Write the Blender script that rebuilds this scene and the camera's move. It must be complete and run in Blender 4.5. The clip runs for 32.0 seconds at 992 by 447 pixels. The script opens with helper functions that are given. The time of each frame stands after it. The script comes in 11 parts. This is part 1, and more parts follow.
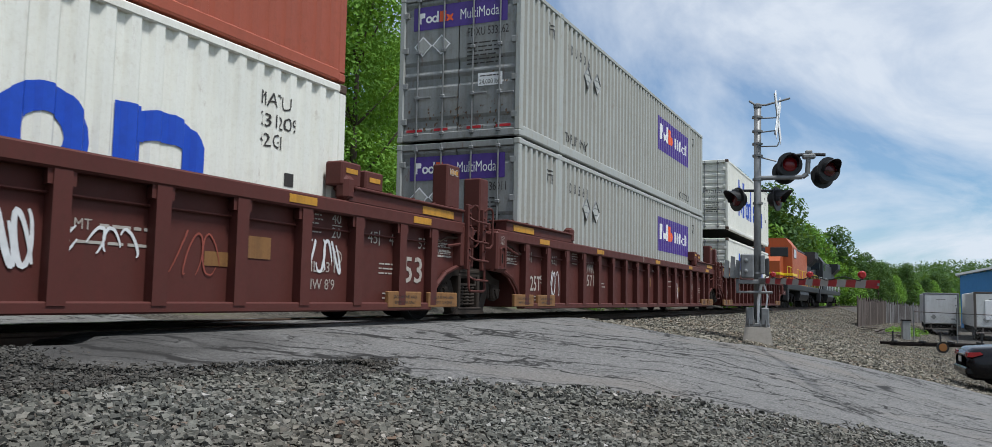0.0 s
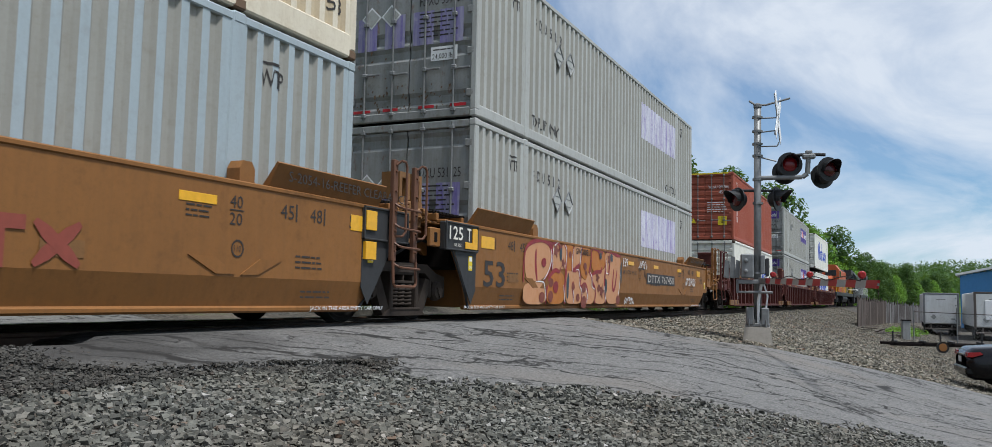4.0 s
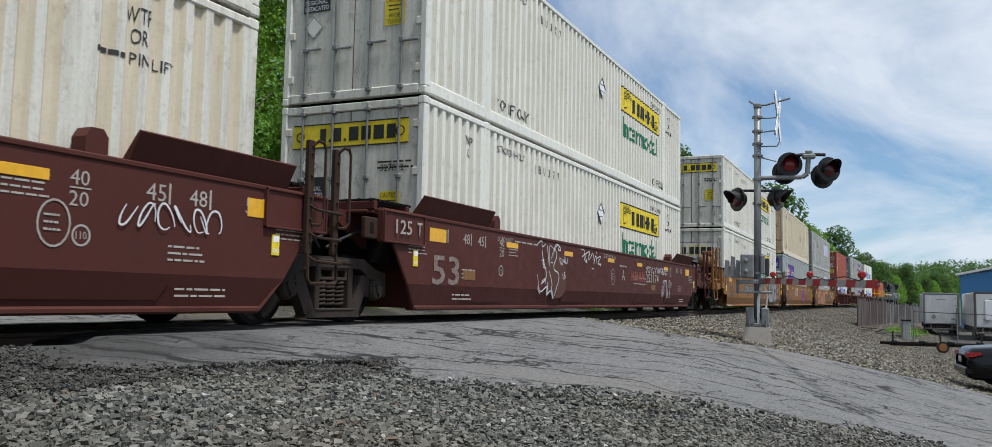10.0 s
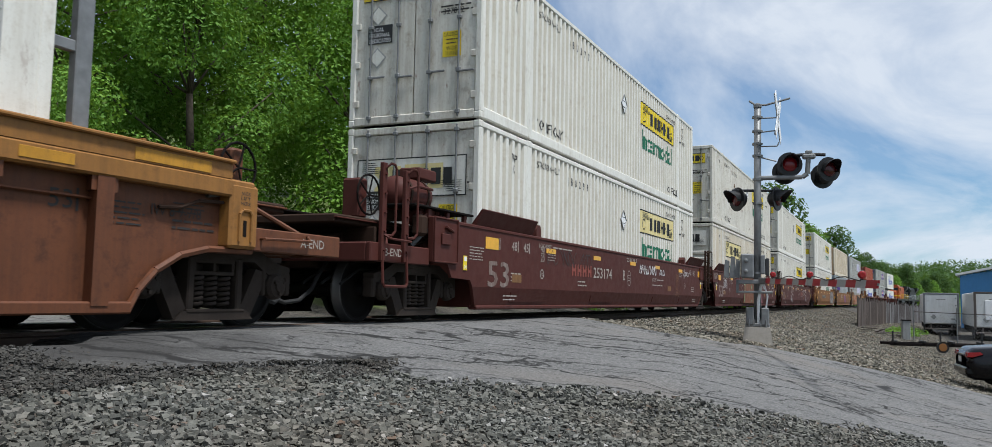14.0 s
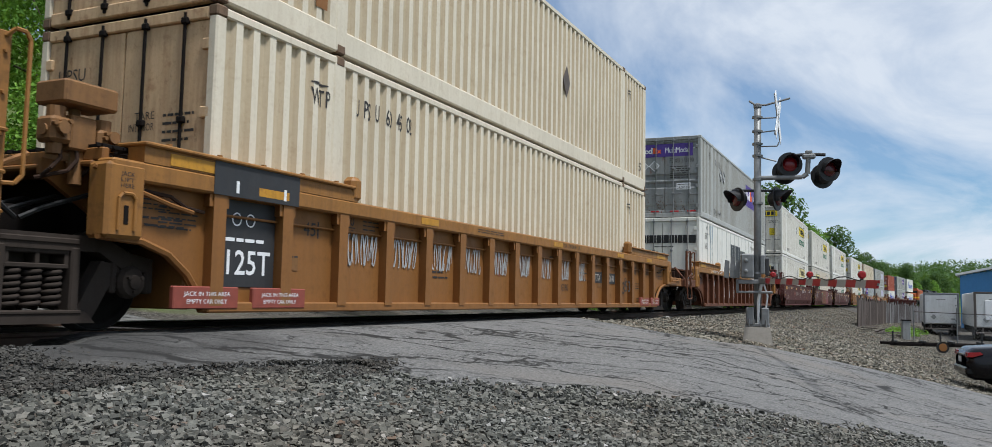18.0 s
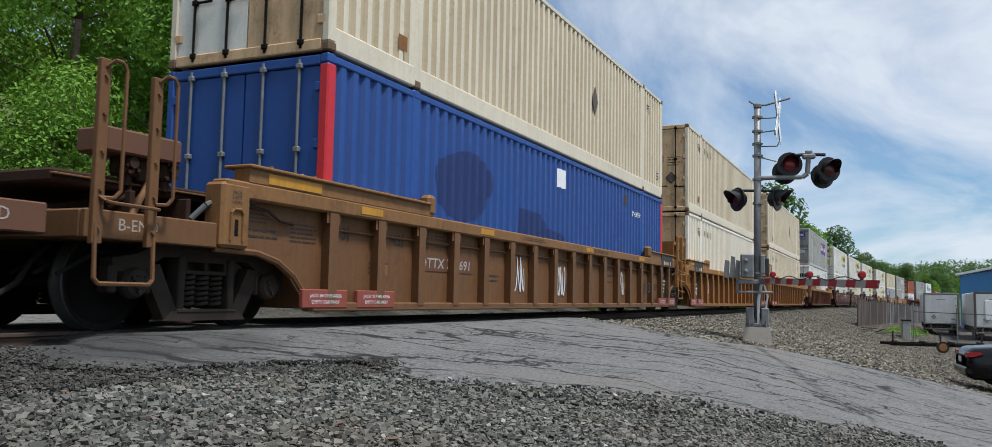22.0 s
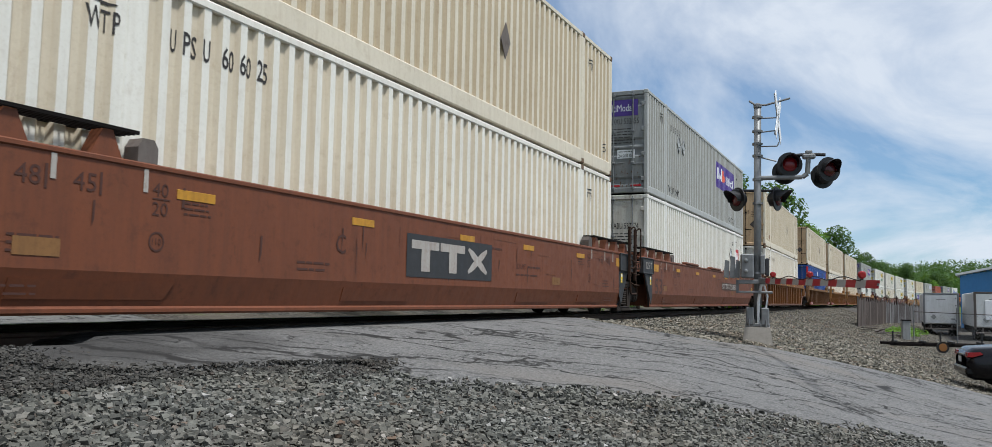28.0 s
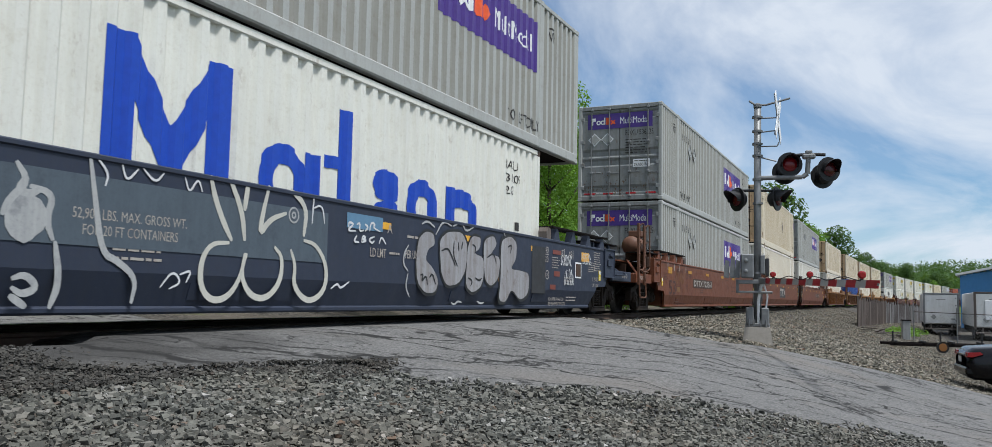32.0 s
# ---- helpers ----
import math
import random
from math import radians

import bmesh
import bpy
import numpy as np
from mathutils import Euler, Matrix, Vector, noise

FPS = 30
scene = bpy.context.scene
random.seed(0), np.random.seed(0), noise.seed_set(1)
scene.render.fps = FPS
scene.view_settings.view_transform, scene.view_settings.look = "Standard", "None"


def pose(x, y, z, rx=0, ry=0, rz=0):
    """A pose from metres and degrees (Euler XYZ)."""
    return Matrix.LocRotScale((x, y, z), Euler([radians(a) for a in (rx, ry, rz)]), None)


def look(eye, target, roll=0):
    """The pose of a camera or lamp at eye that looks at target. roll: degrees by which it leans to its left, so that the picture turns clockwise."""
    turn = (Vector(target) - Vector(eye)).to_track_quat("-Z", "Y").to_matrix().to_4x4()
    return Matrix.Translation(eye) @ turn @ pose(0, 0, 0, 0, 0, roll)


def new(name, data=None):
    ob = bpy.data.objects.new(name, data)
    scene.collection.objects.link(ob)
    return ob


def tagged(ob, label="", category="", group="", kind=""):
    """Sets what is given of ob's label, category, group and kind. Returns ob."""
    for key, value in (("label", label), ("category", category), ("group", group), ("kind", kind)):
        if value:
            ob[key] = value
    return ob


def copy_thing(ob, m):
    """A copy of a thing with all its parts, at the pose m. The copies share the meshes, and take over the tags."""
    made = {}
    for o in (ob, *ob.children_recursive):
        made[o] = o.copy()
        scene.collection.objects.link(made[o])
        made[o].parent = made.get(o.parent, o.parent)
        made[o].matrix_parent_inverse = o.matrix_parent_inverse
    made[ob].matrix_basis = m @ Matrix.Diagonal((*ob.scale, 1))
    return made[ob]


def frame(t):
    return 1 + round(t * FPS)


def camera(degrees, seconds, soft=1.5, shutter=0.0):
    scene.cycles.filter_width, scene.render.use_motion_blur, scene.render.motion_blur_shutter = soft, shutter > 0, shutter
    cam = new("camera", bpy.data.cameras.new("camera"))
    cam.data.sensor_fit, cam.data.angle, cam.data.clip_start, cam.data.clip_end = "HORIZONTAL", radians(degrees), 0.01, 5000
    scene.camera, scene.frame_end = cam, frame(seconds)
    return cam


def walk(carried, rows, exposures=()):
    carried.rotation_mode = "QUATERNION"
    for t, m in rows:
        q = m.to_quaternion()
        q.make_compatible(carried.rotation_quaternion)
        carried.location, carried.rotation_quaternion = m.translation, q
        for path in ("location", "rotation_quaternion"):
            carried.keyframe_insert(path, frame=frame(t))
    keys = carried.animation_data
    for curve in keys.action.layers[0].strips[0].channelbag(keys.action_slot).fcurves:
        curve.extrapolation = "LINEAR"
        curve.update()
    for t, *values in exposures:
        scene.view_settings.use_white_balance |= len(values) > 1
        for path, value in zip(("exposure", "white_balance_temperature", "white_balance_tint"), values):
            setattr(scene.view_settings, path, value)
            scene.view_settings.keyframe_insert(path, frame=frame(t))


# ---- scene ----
# One fixed camera beside a level crossing; a double-stack freight train rolls away along +x.
# z = 0 is the top of the rails, y = 0 the middle of the track, x = 0 abreast of the camera.
EYE = (0.0, -7.39, 0.38)
cam = camera(60.4, 32.0, soft=0.55, shutter=0.04)
AIM = (EYE[0] + 0.90201, EYE[1] + 0.42324, EYE[2] + 0.08511)
walk(cam, [(0.0, look(EYE, AIM, 1.11)), (32.0, look(EYE, AIM, 1.11))], exposures=[(0.0, 0.06, 6250, 9), (32.0, 0.06, 6250, 9)])

# ---- light: hazy daylight, sun high on the camera's side ----
SUN_AZ, SUN_EL = radians(-104), radians(66)
sun_data = bpy.data.lights.new("sun", "SUN")
sun_data.energy, sun_data.angle, sun_data.color = 4.35, radians(9.0), (0.985, 0.975, 0.95)
sun = new("sun", sun_data)
SUN_DIR = Vector((math.cos(SUN_EL) * math.cos(SUN_AZ), math.cos(SUN_EL) * math.sin(SUN_AZ), math.sin(SUN_EL)))
sun.matrix_world = look(SUN_DIR * 50, (0, 0, 0))

world = bpy.data.worlds.new("sky")
scene.world = world
world.use_nodes = True
wt = world.node_tree
wt.nodes.clear()


def wn(kind, **kw):
    n = wt.nodes.new(kind)
    for k, val in kw.items():
        if k == "op":
            n.operation = val
        elif k == "blend":
            n.blend_type = val
        else:
            n.inputs[k].default_value = val
    return n


sky = wt.nodes.new("ShaderNodeTexSky")
sky.sky_type, sky.sun_disc = "NISHITA", False
sky.sun_elevation, sky.sun_rotation = SUN_EL, radians(90) - SUN_AZ
sky.air_density, sky.dust_density, sky.ozone_density = 1.0, 0.3, 3.0
tc = wt.nodes.new("ShaderNodeTexCoord")
sep = wt.nodes.new("ShaderNodeSeparateXYZ")
wt.links.new(tc.outputs["Generated"], sep.inputs[0])
lift = wn("ShaderNodeMath", op="ADD")
lift.inputs[1].default_value = 0.16
wt.links.new(sep.outputs["Z"], lift.inputs[0])
lift2 = wn("ShaderNodeMath", op="MAXIMUM")
lift2.inputs[1].default_value = 0.05
wt.links.new(lift.outputs[0], lift2.inputs[0])
plane = []
for axis in ("X", "Y"):
    dv = wn("ShaderNodeMath", op="DIVIDE")
    wt.links.new(sep.outputs[axis], dv.inputs[0])
    wt.links.new(lift2.outputs[0], dv.inputs[1])
    plane.append(dv)
comb = wt.nodes.new("ShaderNodeCombineXYZ")
wt.links.new(plane[0].outputs[0], comb.inputs[0])
wt.links.new(plane[1].outputs[0], comb.inputs[1])
cloud_map = wt.nodes.new("ShaderNodeMapping")
cloud_map.inputs["Location"].default_value = (3.3, 1.2, 0.0)
cloud_map.inputs["Rotation"].default_value = (0, 0, radians(35))
cloud_map.inputs["Scale"].default_value = (0.55, 1.0, 1.0)
wt.links.new(comb.outputs[0], cloud_map.inputs[0])
cloud = wt.nodes.new("ShaderNodeTexNoise")
cloud.inputs["Scale"].default_value, cloud.inputs["Detail"].default_value = 1.5, 9.0
cloud.inputs["Roughness"].default_value, cloud.inputs["Distortion"].default_value = 0.58, 0.5
wt.links.new(cloud_map.outputs[0], cloud.inputs["Vector"])
cloud_ramp = wt.nodes.new("ShaderNodeValToRGB")
cloud_ramp.color_ramp.elements[0].position, cloud_ramp.color_ramp.elements[1].position = 0.36, 0.62
cloud_ramp.color_ramp.elements[0].color = (0.16, 0.16, 0.16, 1)
cloud_ramp.color_ramp.elements[1].color = (0.93, 0.93, 0.93, 1)
wt.links.new(cloud.outputs["Fac"], cloud_ramp.inputs[0])
cloud_mix = wt.nodes.new("ShaderNodeMixRGB")
cloud_mix.inputs[2].default_value = (7.3, 7.75, 8.4, 1)
wt.links.new(cloud_ramp.outputs[0], cloud_mix.inputs[0])
azure = wt.nodes.new("ShaderNodeMixRGB")
azure.blend_type = "MULTIPLY"
azure.inputs[0].default_value = 1.0
azure.inputs[2].default_value = (0.88, 1.0, 1.05, 1)
deep = wt.nodes.new("ShaderNodeMapRange")
deep.inputs["From Min"].default_value, deep.inputs["From Max"].default_value = 0.02, 0.42
wt.links.new(sep.outputs["Z"], deep.inputs["Value"])
tint = wt.nodes.new("ShaderNodeMixRGB")
tint.inputs[1].default_value, tint.inputs[2].default_value = (0.50, 0.80, 1.0, 1), (0.88, 1.0, 1.05, 1)
wt.links.new(deep.outputs[0], tint.inputs[0])
wt.links.new(tint.outputs[0], azure.inputs[2])
wt.links.new(sky.outputs[0], azure.inputs[1])
wt.links.new(azure.outputs[0], cloud_mix.inputs[1])
back = wt.nodes.new("ShaderNodeBackground")
back.inputs["Strength"].default_value = 0.10
wt.links.new(cloud_mix.outputs[0], back.inputs[0])
wout = wt.nodes.new("ShaderNodeOutputWorld")
wt.links.new(back.outputs[0], wout.inputs[0])

# ---- materials ----


class Nodes:
    def __init__(self, name):
        self.mat = bpy.data.materials.new(name)
        self.mat.use_nodes = True
        self.t = self.mat.node_tree
        self.t.nodes.clear()
        self.out = self.t.nodes.new("ShaderNodeOutputMaterial")

    def n(self, kind, **kw):
        node = self.t.nodes.new(kind)
        for k, val in kw.items():
            node.inputs[k.replace("_", " ")].default_value = val
        return node

    def link(self, a, b):
        self.t.links.new(a, b)

    def coords(self, scale=(1, 1, 1), rot=(0, 0, 0), space="Object"):
        t = self.t.nodes.new("ShaderNodeTexCoord")
        m = self.t.nodes.new("ShaderNodeMapping")
        m.inputs["Scale"].default_value = scale
        m.inputs["Rotation"].default_value = rot
        self.link(t.outputs[space], m.inputs[0])
        return m.outputs[0]

    def shifted(self, vec):
        """The same pattern lies elsewhere on every object."""
        info = self.t.nodes.new("ShaderNodeObjectInfo")
        m = self.t.nodes.new("ShaderNodeVectorMath")
        m.operation = "MULTIPLY_ADD"
        m.inputs[1].default_value = (91.0, 57.0, 33.0)
        self.link(info.outputs["Random"], m.inputs[0])
        self.link(vec, m.inputs[2])
        return m.outputs[0]

    def along(self, turn, scale):
        """Coordinates turned about z by degrees, then scaled."""
        m = self.t.nodes.new("ShaderNodeMapping")
        m.inputs["Scale"].default_value = scale
        self.link(self.coords((1, 1, 1), (0, 0, radians(turn))), m.inputs[0])
        return m.outputs[0]

    def noise(self, vec, scale, detail=4.0, rough=0.55, distort=0.0):
        nd = self.n("ShaderNodeTexNoise", Scale=scale, Detail=detail, Roughness=rough, Distortion=distort)
        self.link(vec, nd.inputs["Vector"])
        return nd.outputs["Fac"]

    def ramp(self, fac, lo, hi, a=0.0, b=1.0):
        r = self.n("ShaderNodeMapRange")
        r.inputs["From Min"].default_value, r.inputs["From Max"].default_value = lo, hi
        r.inputs["To Min"].default_value, r.inputs["To Max"].default_value = a, b
        self.link(fac, r.inputs["Value"])
        return r.outputs[0]

    def mix(self, fac, a, b, blend="MIX"):
        m = self.t.nodes.new("ShaderNodeMixRGB")
        m.blend_type = blend
        for i, src in enumerate((fac, a, b)):
            if isinstance(src, (int, float)):
                m.inputs[i].default_value = src
            elif isinstance(src, tuple):
                m.inputs[i].default_value = (*src, 1) if len(src) == 3 else src
            else:
                self.link(src, m.inputs[i])
        return m.outputs[0]

    def bump(self, h, strength, dist=0.02):
        b = self.n("ShaderNodeBump", Strength=strength, Distance=dist)
        self.link(h, b.inputs["Height"])
        return b.outputs[0]

    def finish(self, col, rough=0.6, metal=0.0, normal=None, spec=0.5):
        p = self.n("ShaderNodeBsdfPrincipled", Metallic=metal)
        p.inputs["Specular IOR Level"].default_value = spec
        for key, src in (("Base Color", col), ("Roughness", rough)):
            if isinstance(src, tuple):
                p.inputs[key].default_value = (*src, 1)
            elif isinstance(src, (int, float)):
                p.inputs[key].default_value = src
            else:
                self.link(src, p.inputs[key])
        if normal is not None:
            self.link(normal, p.inputs["Normal"])
        self.link(p.outputs[0], self.out.inputs[0])
        return self.mat


def painted(name, col, grime=(0.12, 0.09, 0.06), amount=0.5, rough=0.5, rust=0.0, streak=0.6, spec=0.4, low=0.42, vary=0.0):
    """Weathered paint: blotches, streaks that run down, rust spots and a fine skin."""
    k = Nodes(name)
    c = k.shifted(k.coords())
    big = k.ramp(k.noise(c, 0.9, 5), 0.35, 0.7)
    out = k.mix(k.ramp(big, 0, 1, 0.0, 0.45), col, tuple(x * 0.78 for x in col))
    run = k.noise(k.shifted(k.coords((7, 7, 0.55))), 1.6, 6, 0.65)
    out = k.mix(k.ramp(run, low, 0.78, 0.0, amount * streak), out, grime)
    spots = k.noise(c, 5.0, 7, 0.7)
    out = k.mix(k.ramp(spots, 0.55, 0.78, 0.0, amount), out, grime)
    wear = k.noise(c, 24.0, 8, 0.78)
    out = k.mix(k.ramp(wear, 0.50, 0.72, 0.0, 0.22 + 0.35 * amount), out, tuple(0.6 * g + 0.3 * x for g, x in zip(grime, col)))
    out = k.mix(k.ramp(wear, 0.28, 0.42, 0.22, 0.0), out, tuple(min(0.85, x * 1.45 + 0.01) for x in col))
    if rust:
        r1 = k.ramp(k.noise(k.shifted(k.coords((3, 3, 1.2))), 2.2, 8, 0.72), 0.60, 0.68, 0.0, rust)
        out = k.mix(r1, out, (0.16, 0.055, 0.02))
    if vary:
        info = k.t.nodes.new("ShaderNodeObjectInfo")
        out = k.mix(k.ramp(info.outputs["Random"], 0, 1, 0, vary), out, tuple(x * 0.5 for x in col))
    fine = k.noise(c, 60.0, 3)
    rg = k.ramp(spots, 0.3, 0.8, rough, min(1, rough + 0.25))
    return k.finish(out, rg, 0.0, k.bump(fine, 0.12, 0.004), spec)


def plain(name, col, rough=0.6, metal=0.0, wob=0.2, scale=12.0, spec=0.4):
    k = Nodes(name)
    c = k.coords()
    f = k.noise(c, scale, 5)
    out = k.mix(k.ramp(f, 0.3, 0.75), col, tuple(x * (1 - wob) for x in col))
    return k.finish(out, rough, metal, k.bump(f, 0.1, 0.003), spec)


def glow(name, col, strength):
    k = Nodes(name)
    p = k.n("ShaderNodeBsdfPrincipled", Roughness=0.25)
    p.inputs["Base Color"].default_value = (*col, 1)
    p.inputs["Emission Color"].default_value = (*col, 1)
    p.inputs["Emission Strength"].default_value = strength
    k.link(p.outputs[0], k.out.inputs[0])
    return k.mat


def glass(name, col=(0.02, 0.025, 0.03)):
    k = Nodes(name)
    return k.finish(col, 0.06, 0.0, None, 0.7)


M = {}
M["maroon"] = painted("maroon paint", (0.088, 0.024, 0.019), (0.05, 0.028, 0.02), 0.35, 0.55, spec=0.25)
M["plum"] = painted("dark oxide paint", (0.076, 0.020, 0.0145), (0.040, 0.022, 0.016), 0.3, 0.55, spec=0.22)
M["tan"] = painted("tan yellow paint", (0.235, 0.098, 0.023), (0.09, 0.042, 0.015), 0.45, 0.5)
M["tan_dark"] = painted("aged ochre paint", (0.22, 0.105, 0.034), (0.05, 0.025, 0.012), 0.75, 0.55, 0.4)
M["tan_old"] = painted("browned ochre paint", (0.150, 0.068, 0.024), (0.055, 0.026, 0.013), 0.65, 0.55, 0.25)
M["rust_cast"] = painted("rusty corner casting", (0.16, 0.10, 0.06), (0.05, 0.028, 0.016), 0.9, 0.7, 0.6)
M["ochre_brown"] = painted("rust browned ochre paint", (0.215, 0.086, 0.022), (0.075, 0.034, 0.015), 0.6, 0.55, 0.25)
M["ochre"] = painted("ochre yellow paint", (0.29, 0.128, 0.027), (0.06, 0.03, 0.012), 0.7, 0.5)
M["rustbrown"] = painted("orange brown oxide paint", (0.135, 0.044, 0.016), (0.035, 0.015, 0.009), 0.9, 0.55, 0.3)
M["redbrown"] = painted("red brown oxide paint", (0.168, 0.050, 0.019), (0.055, 0.022, 0.014), 0.75, 0.5, 0.45, low=0.36)
M["brown"] = painted("brown oxide paint", (0.128, 0.054, 0.029), (0.06, 0.035, 0.02), 0.45, 0.5, 0.1)
M["navy"] = painted("navy blue paint", (0.026, 0.034, 0.058), (0.05, 0.05, 0.05), 0.35, 0.5)
M["orange_loco"] = painted("orange locomotive paint", (0.40, 0.08, 0.018), (0.12, 0.06, 0.03), 0.35, 0.4)
M["black_paint"] = plain("black paint", (0.016, 0.016, 0.017), 0.5)
M["charcoal"] = painted("charcoal panel paint", (0.03, 0.031, 0.033), (0.06, 0.05, 0.045), 0.4, 0.5)
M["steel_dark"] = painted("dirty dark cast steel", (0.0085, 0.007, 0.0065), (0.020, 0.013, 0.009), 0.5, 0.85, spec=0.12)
# grime, darkened further to hold the shade on the cars' rear ends
M["end_grime"] = painted("brown grime and painted shade over steel", (0.042, 0.022, 0.014), (0.012, 0.009, 0.007), 0.8, 0.8, spec=0.2)
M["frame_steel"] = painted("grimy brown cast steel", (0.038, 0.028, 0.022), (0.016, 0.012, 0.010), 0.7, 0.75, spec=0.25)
M["galv_dull"] = plain("dull grey hose", (0.10, 0.10, 0.10), 0.6)
M["tread"] = plain("worn wheel tread", (0.12, 0.115, 0.11), 0.45, 0.7)
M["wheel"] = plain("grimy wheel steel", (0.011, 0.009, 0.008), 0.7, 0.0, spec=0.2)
M["galv"] = plain("galvanised steel", (0.23, 0.235, 0.235), 0.5, 0.35, 0.35, 9)
M["white_paint"] = painted("white container paint", (0.75, 0.735, 0.67), (0.33, 0.26, 0.17), 0.45, 0.45, 0.3)
M["white_dirty"] = painted("soiled white container paint", (0.68, 0.655, 0.58), (0.22, 0.14, 0.07), 0.75, 0.5, 0.6)
M["cream"] = painted("cream container paint", (0.68, 0.61, 0.48), (0.36, 0.26, 0.15), 0.4, 0.5, 0.15)
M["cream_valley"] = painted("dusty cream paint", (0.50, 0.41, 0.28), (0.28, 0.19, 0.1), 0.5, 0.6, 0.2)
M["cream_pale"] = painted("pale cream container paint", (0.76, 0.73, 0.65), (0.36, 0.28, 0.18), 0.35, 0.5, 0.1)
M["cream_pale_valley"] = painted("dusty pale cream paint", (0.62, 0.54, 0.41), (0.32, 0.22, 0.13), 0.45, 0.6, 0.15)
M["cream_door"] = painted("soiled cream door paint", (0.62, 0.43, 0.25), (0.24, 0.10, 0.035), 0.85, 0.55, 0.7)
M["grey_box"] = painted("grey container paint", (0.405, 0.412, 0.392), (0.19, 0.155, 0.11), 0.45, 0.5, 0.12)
M["grey_valley"] = painted("darker grey container paint", (0.30, 0.295, 0.265), (0.17, 0.14, 0.10), 0.4, 0.6, 0.15)
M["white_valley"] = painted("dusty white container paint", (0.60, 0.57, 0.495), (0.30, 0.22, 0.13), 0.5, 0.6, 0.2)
M["blue_valley"] = painted("darker blue container paint", (0.016, 0.060, 0.235), (0.03, 0.05, 0.11), 0.4, 0.5, 0.2)
M["grey_old"] = painted("weathered grey container paint", (0.37, 0.385, 0.37), (0.3, 0.24, 0.13), 0.5, 0.55, 0.25)
M["grey_door"] = painted("soiled grey door paint", (0.26, 0.27, 0.265), (0.1, 0.07, 0.04), 0.65, 0.5, 0.6)
M["grey_blue"] = painted("blue grey container paint", (0.34, 0.40, 0.43), (0.2, 0.18, 0.15), 0.3, 0.5, 0.1)
M["red_box"] = painted("oxide red container paint", (0.33, 0.075, 0.04), (0.14, 0.05, 0.03), 0.4, 0.5, 0.15)
M["warm_white"] = painted("warm white container paint", (0.74, 0.73, 0.66), (0.35, 0.28, 0.18), 0.3, 0.45, 0.25)
M["blue_box"] = painted("blue container paint", (0.014, 0.068, 0.275), (0.02, 0.05, 0.16), 0.4, 0.45, 0.2)
M["blue_patch"] = painted("darker blue patch paint", (0.010, 0.028, 0.125), (0.03, 0.05, 0.12), 0.3, 0.45)
M["purple"] = plain("violet sign film", (0.075, 0.035, 0.24), 0.4)
M["purple_faded"] = painted("faded violet sign film", (0.62, 0.62, 0.68), (0.16, 0.10, 0.36), 1.0, 0.5, 0.0, 1.0)
M["purple_worn"] = painted("peeling violet sign film", (0.16, 0.13, 0.36), (0.42, 0.41, 0.46), 1.0, 0.5, 0.0, 1.0, low=0.36)
M["sign_white"] = plain("white sign film", (0.8, 0.8, 0.8), 0.45, 0, 0.1)
M["sign_orange"] = plain("orange sign film", (0.85, 0.12, 0.03), 0.45)
M["sign_yellow"] = plain("yellow sign film", (0.80, 0.60, 0.02), 0.45)
M["sign_pale"] = painted("faded yellow sign film", (0.72, 0.60, 0.26), (0.7, 0.66, 0.5), 0.7, 0.5)
M["sign_black"] = plain("black sign film", (0.02, 0.02, 0.02), 0.5)
M["sign_green"] = plain("dark green sign film", (0.012, 0.15, 0.075), 0.5)
M["sign_blue"] = plain("royal blue sign film", (0.012, 0.065, 0.46), 0.45)
M["sign_red"] = plain("red sign film", (0.55, 0.02, 0.03), 0.45)
M["reflector"] = plain("amber reflector", (0.78, 0.40, 0.02), 0.3)
M["stencil_worn"] = painted("streaked worn stencil", (0.30, 0.25, 0.22), (0.09, 0.04, 0.03), 1.0, 0.6, streak=1.0, low=0.30)
M["brown_patch"] = painted("brown number patch", (0.060, 0.036, 0.024), (0.1, 0.04, 0.02), 0.5, 0.6)
M["reflector_old"] = painted("dirty amber reflector", (0.50, 0.24, 0.02), (0.12, 0.06, 0.02), 0.8, 0.45)
M["stencil"] = painted("worn white stencil", (0.40, 0.37, 0.33), (0.2, 0.12, 0.09), 0.7, 0.6)
M["stencil_dark"] = plain("dark stencil", (0.035, 0.03, 0.028), 0.6)
M["stencil_rust"] = plain("faded red stencil", (0.26, 0.06, 0.04), 0.6)
M["stencil_faded"] = plain("faded stencil", (0.07, 0.027, 0.018), 0.6)
M["fence_dark"] = painted("dark rusted sheet metal", (0.06, 0.045, 0.04), (0.04, 0.025, 0.02), 0.8, 0.8, 0.5, vary=0.5)
M["silver_spray"] = painted("worn silver spray paint", (0.34, 0.34, 0.35), (0.13, 0.085, 0.06), 0.75, 0.45, 0, 0.9, low=0.36)
M["crimson_spray"] = plain("crimson spray paint", (0.30, 0.03, 0.035), 0.5, 0, 0.5, 4)
M["white_spray"] = plain("white spray paint", (0.66, 0.66, 0.66), 0.5)
M["purple_spray"] = plain("violet spray paint", (0.22, 0.05, 0.36), 0.5, 0, 0.5, 4)
M["pink_spray"] = painted("pink spray paint", (0.24, 0.062, 0.075), (0.08, 0.03, 0.03), 1.0, 0.5, 0, 0.8)
M["orange_spray"] = painted("orange brown spray paint", (0.19, 0.062, 0.02), (0.075, 0.026, 0.017), 1.0, 0.5, 0, 0.8)
M["green_spray"] = plain("mint spray paint", (0.16, 0.5, 0.28), 0.5)
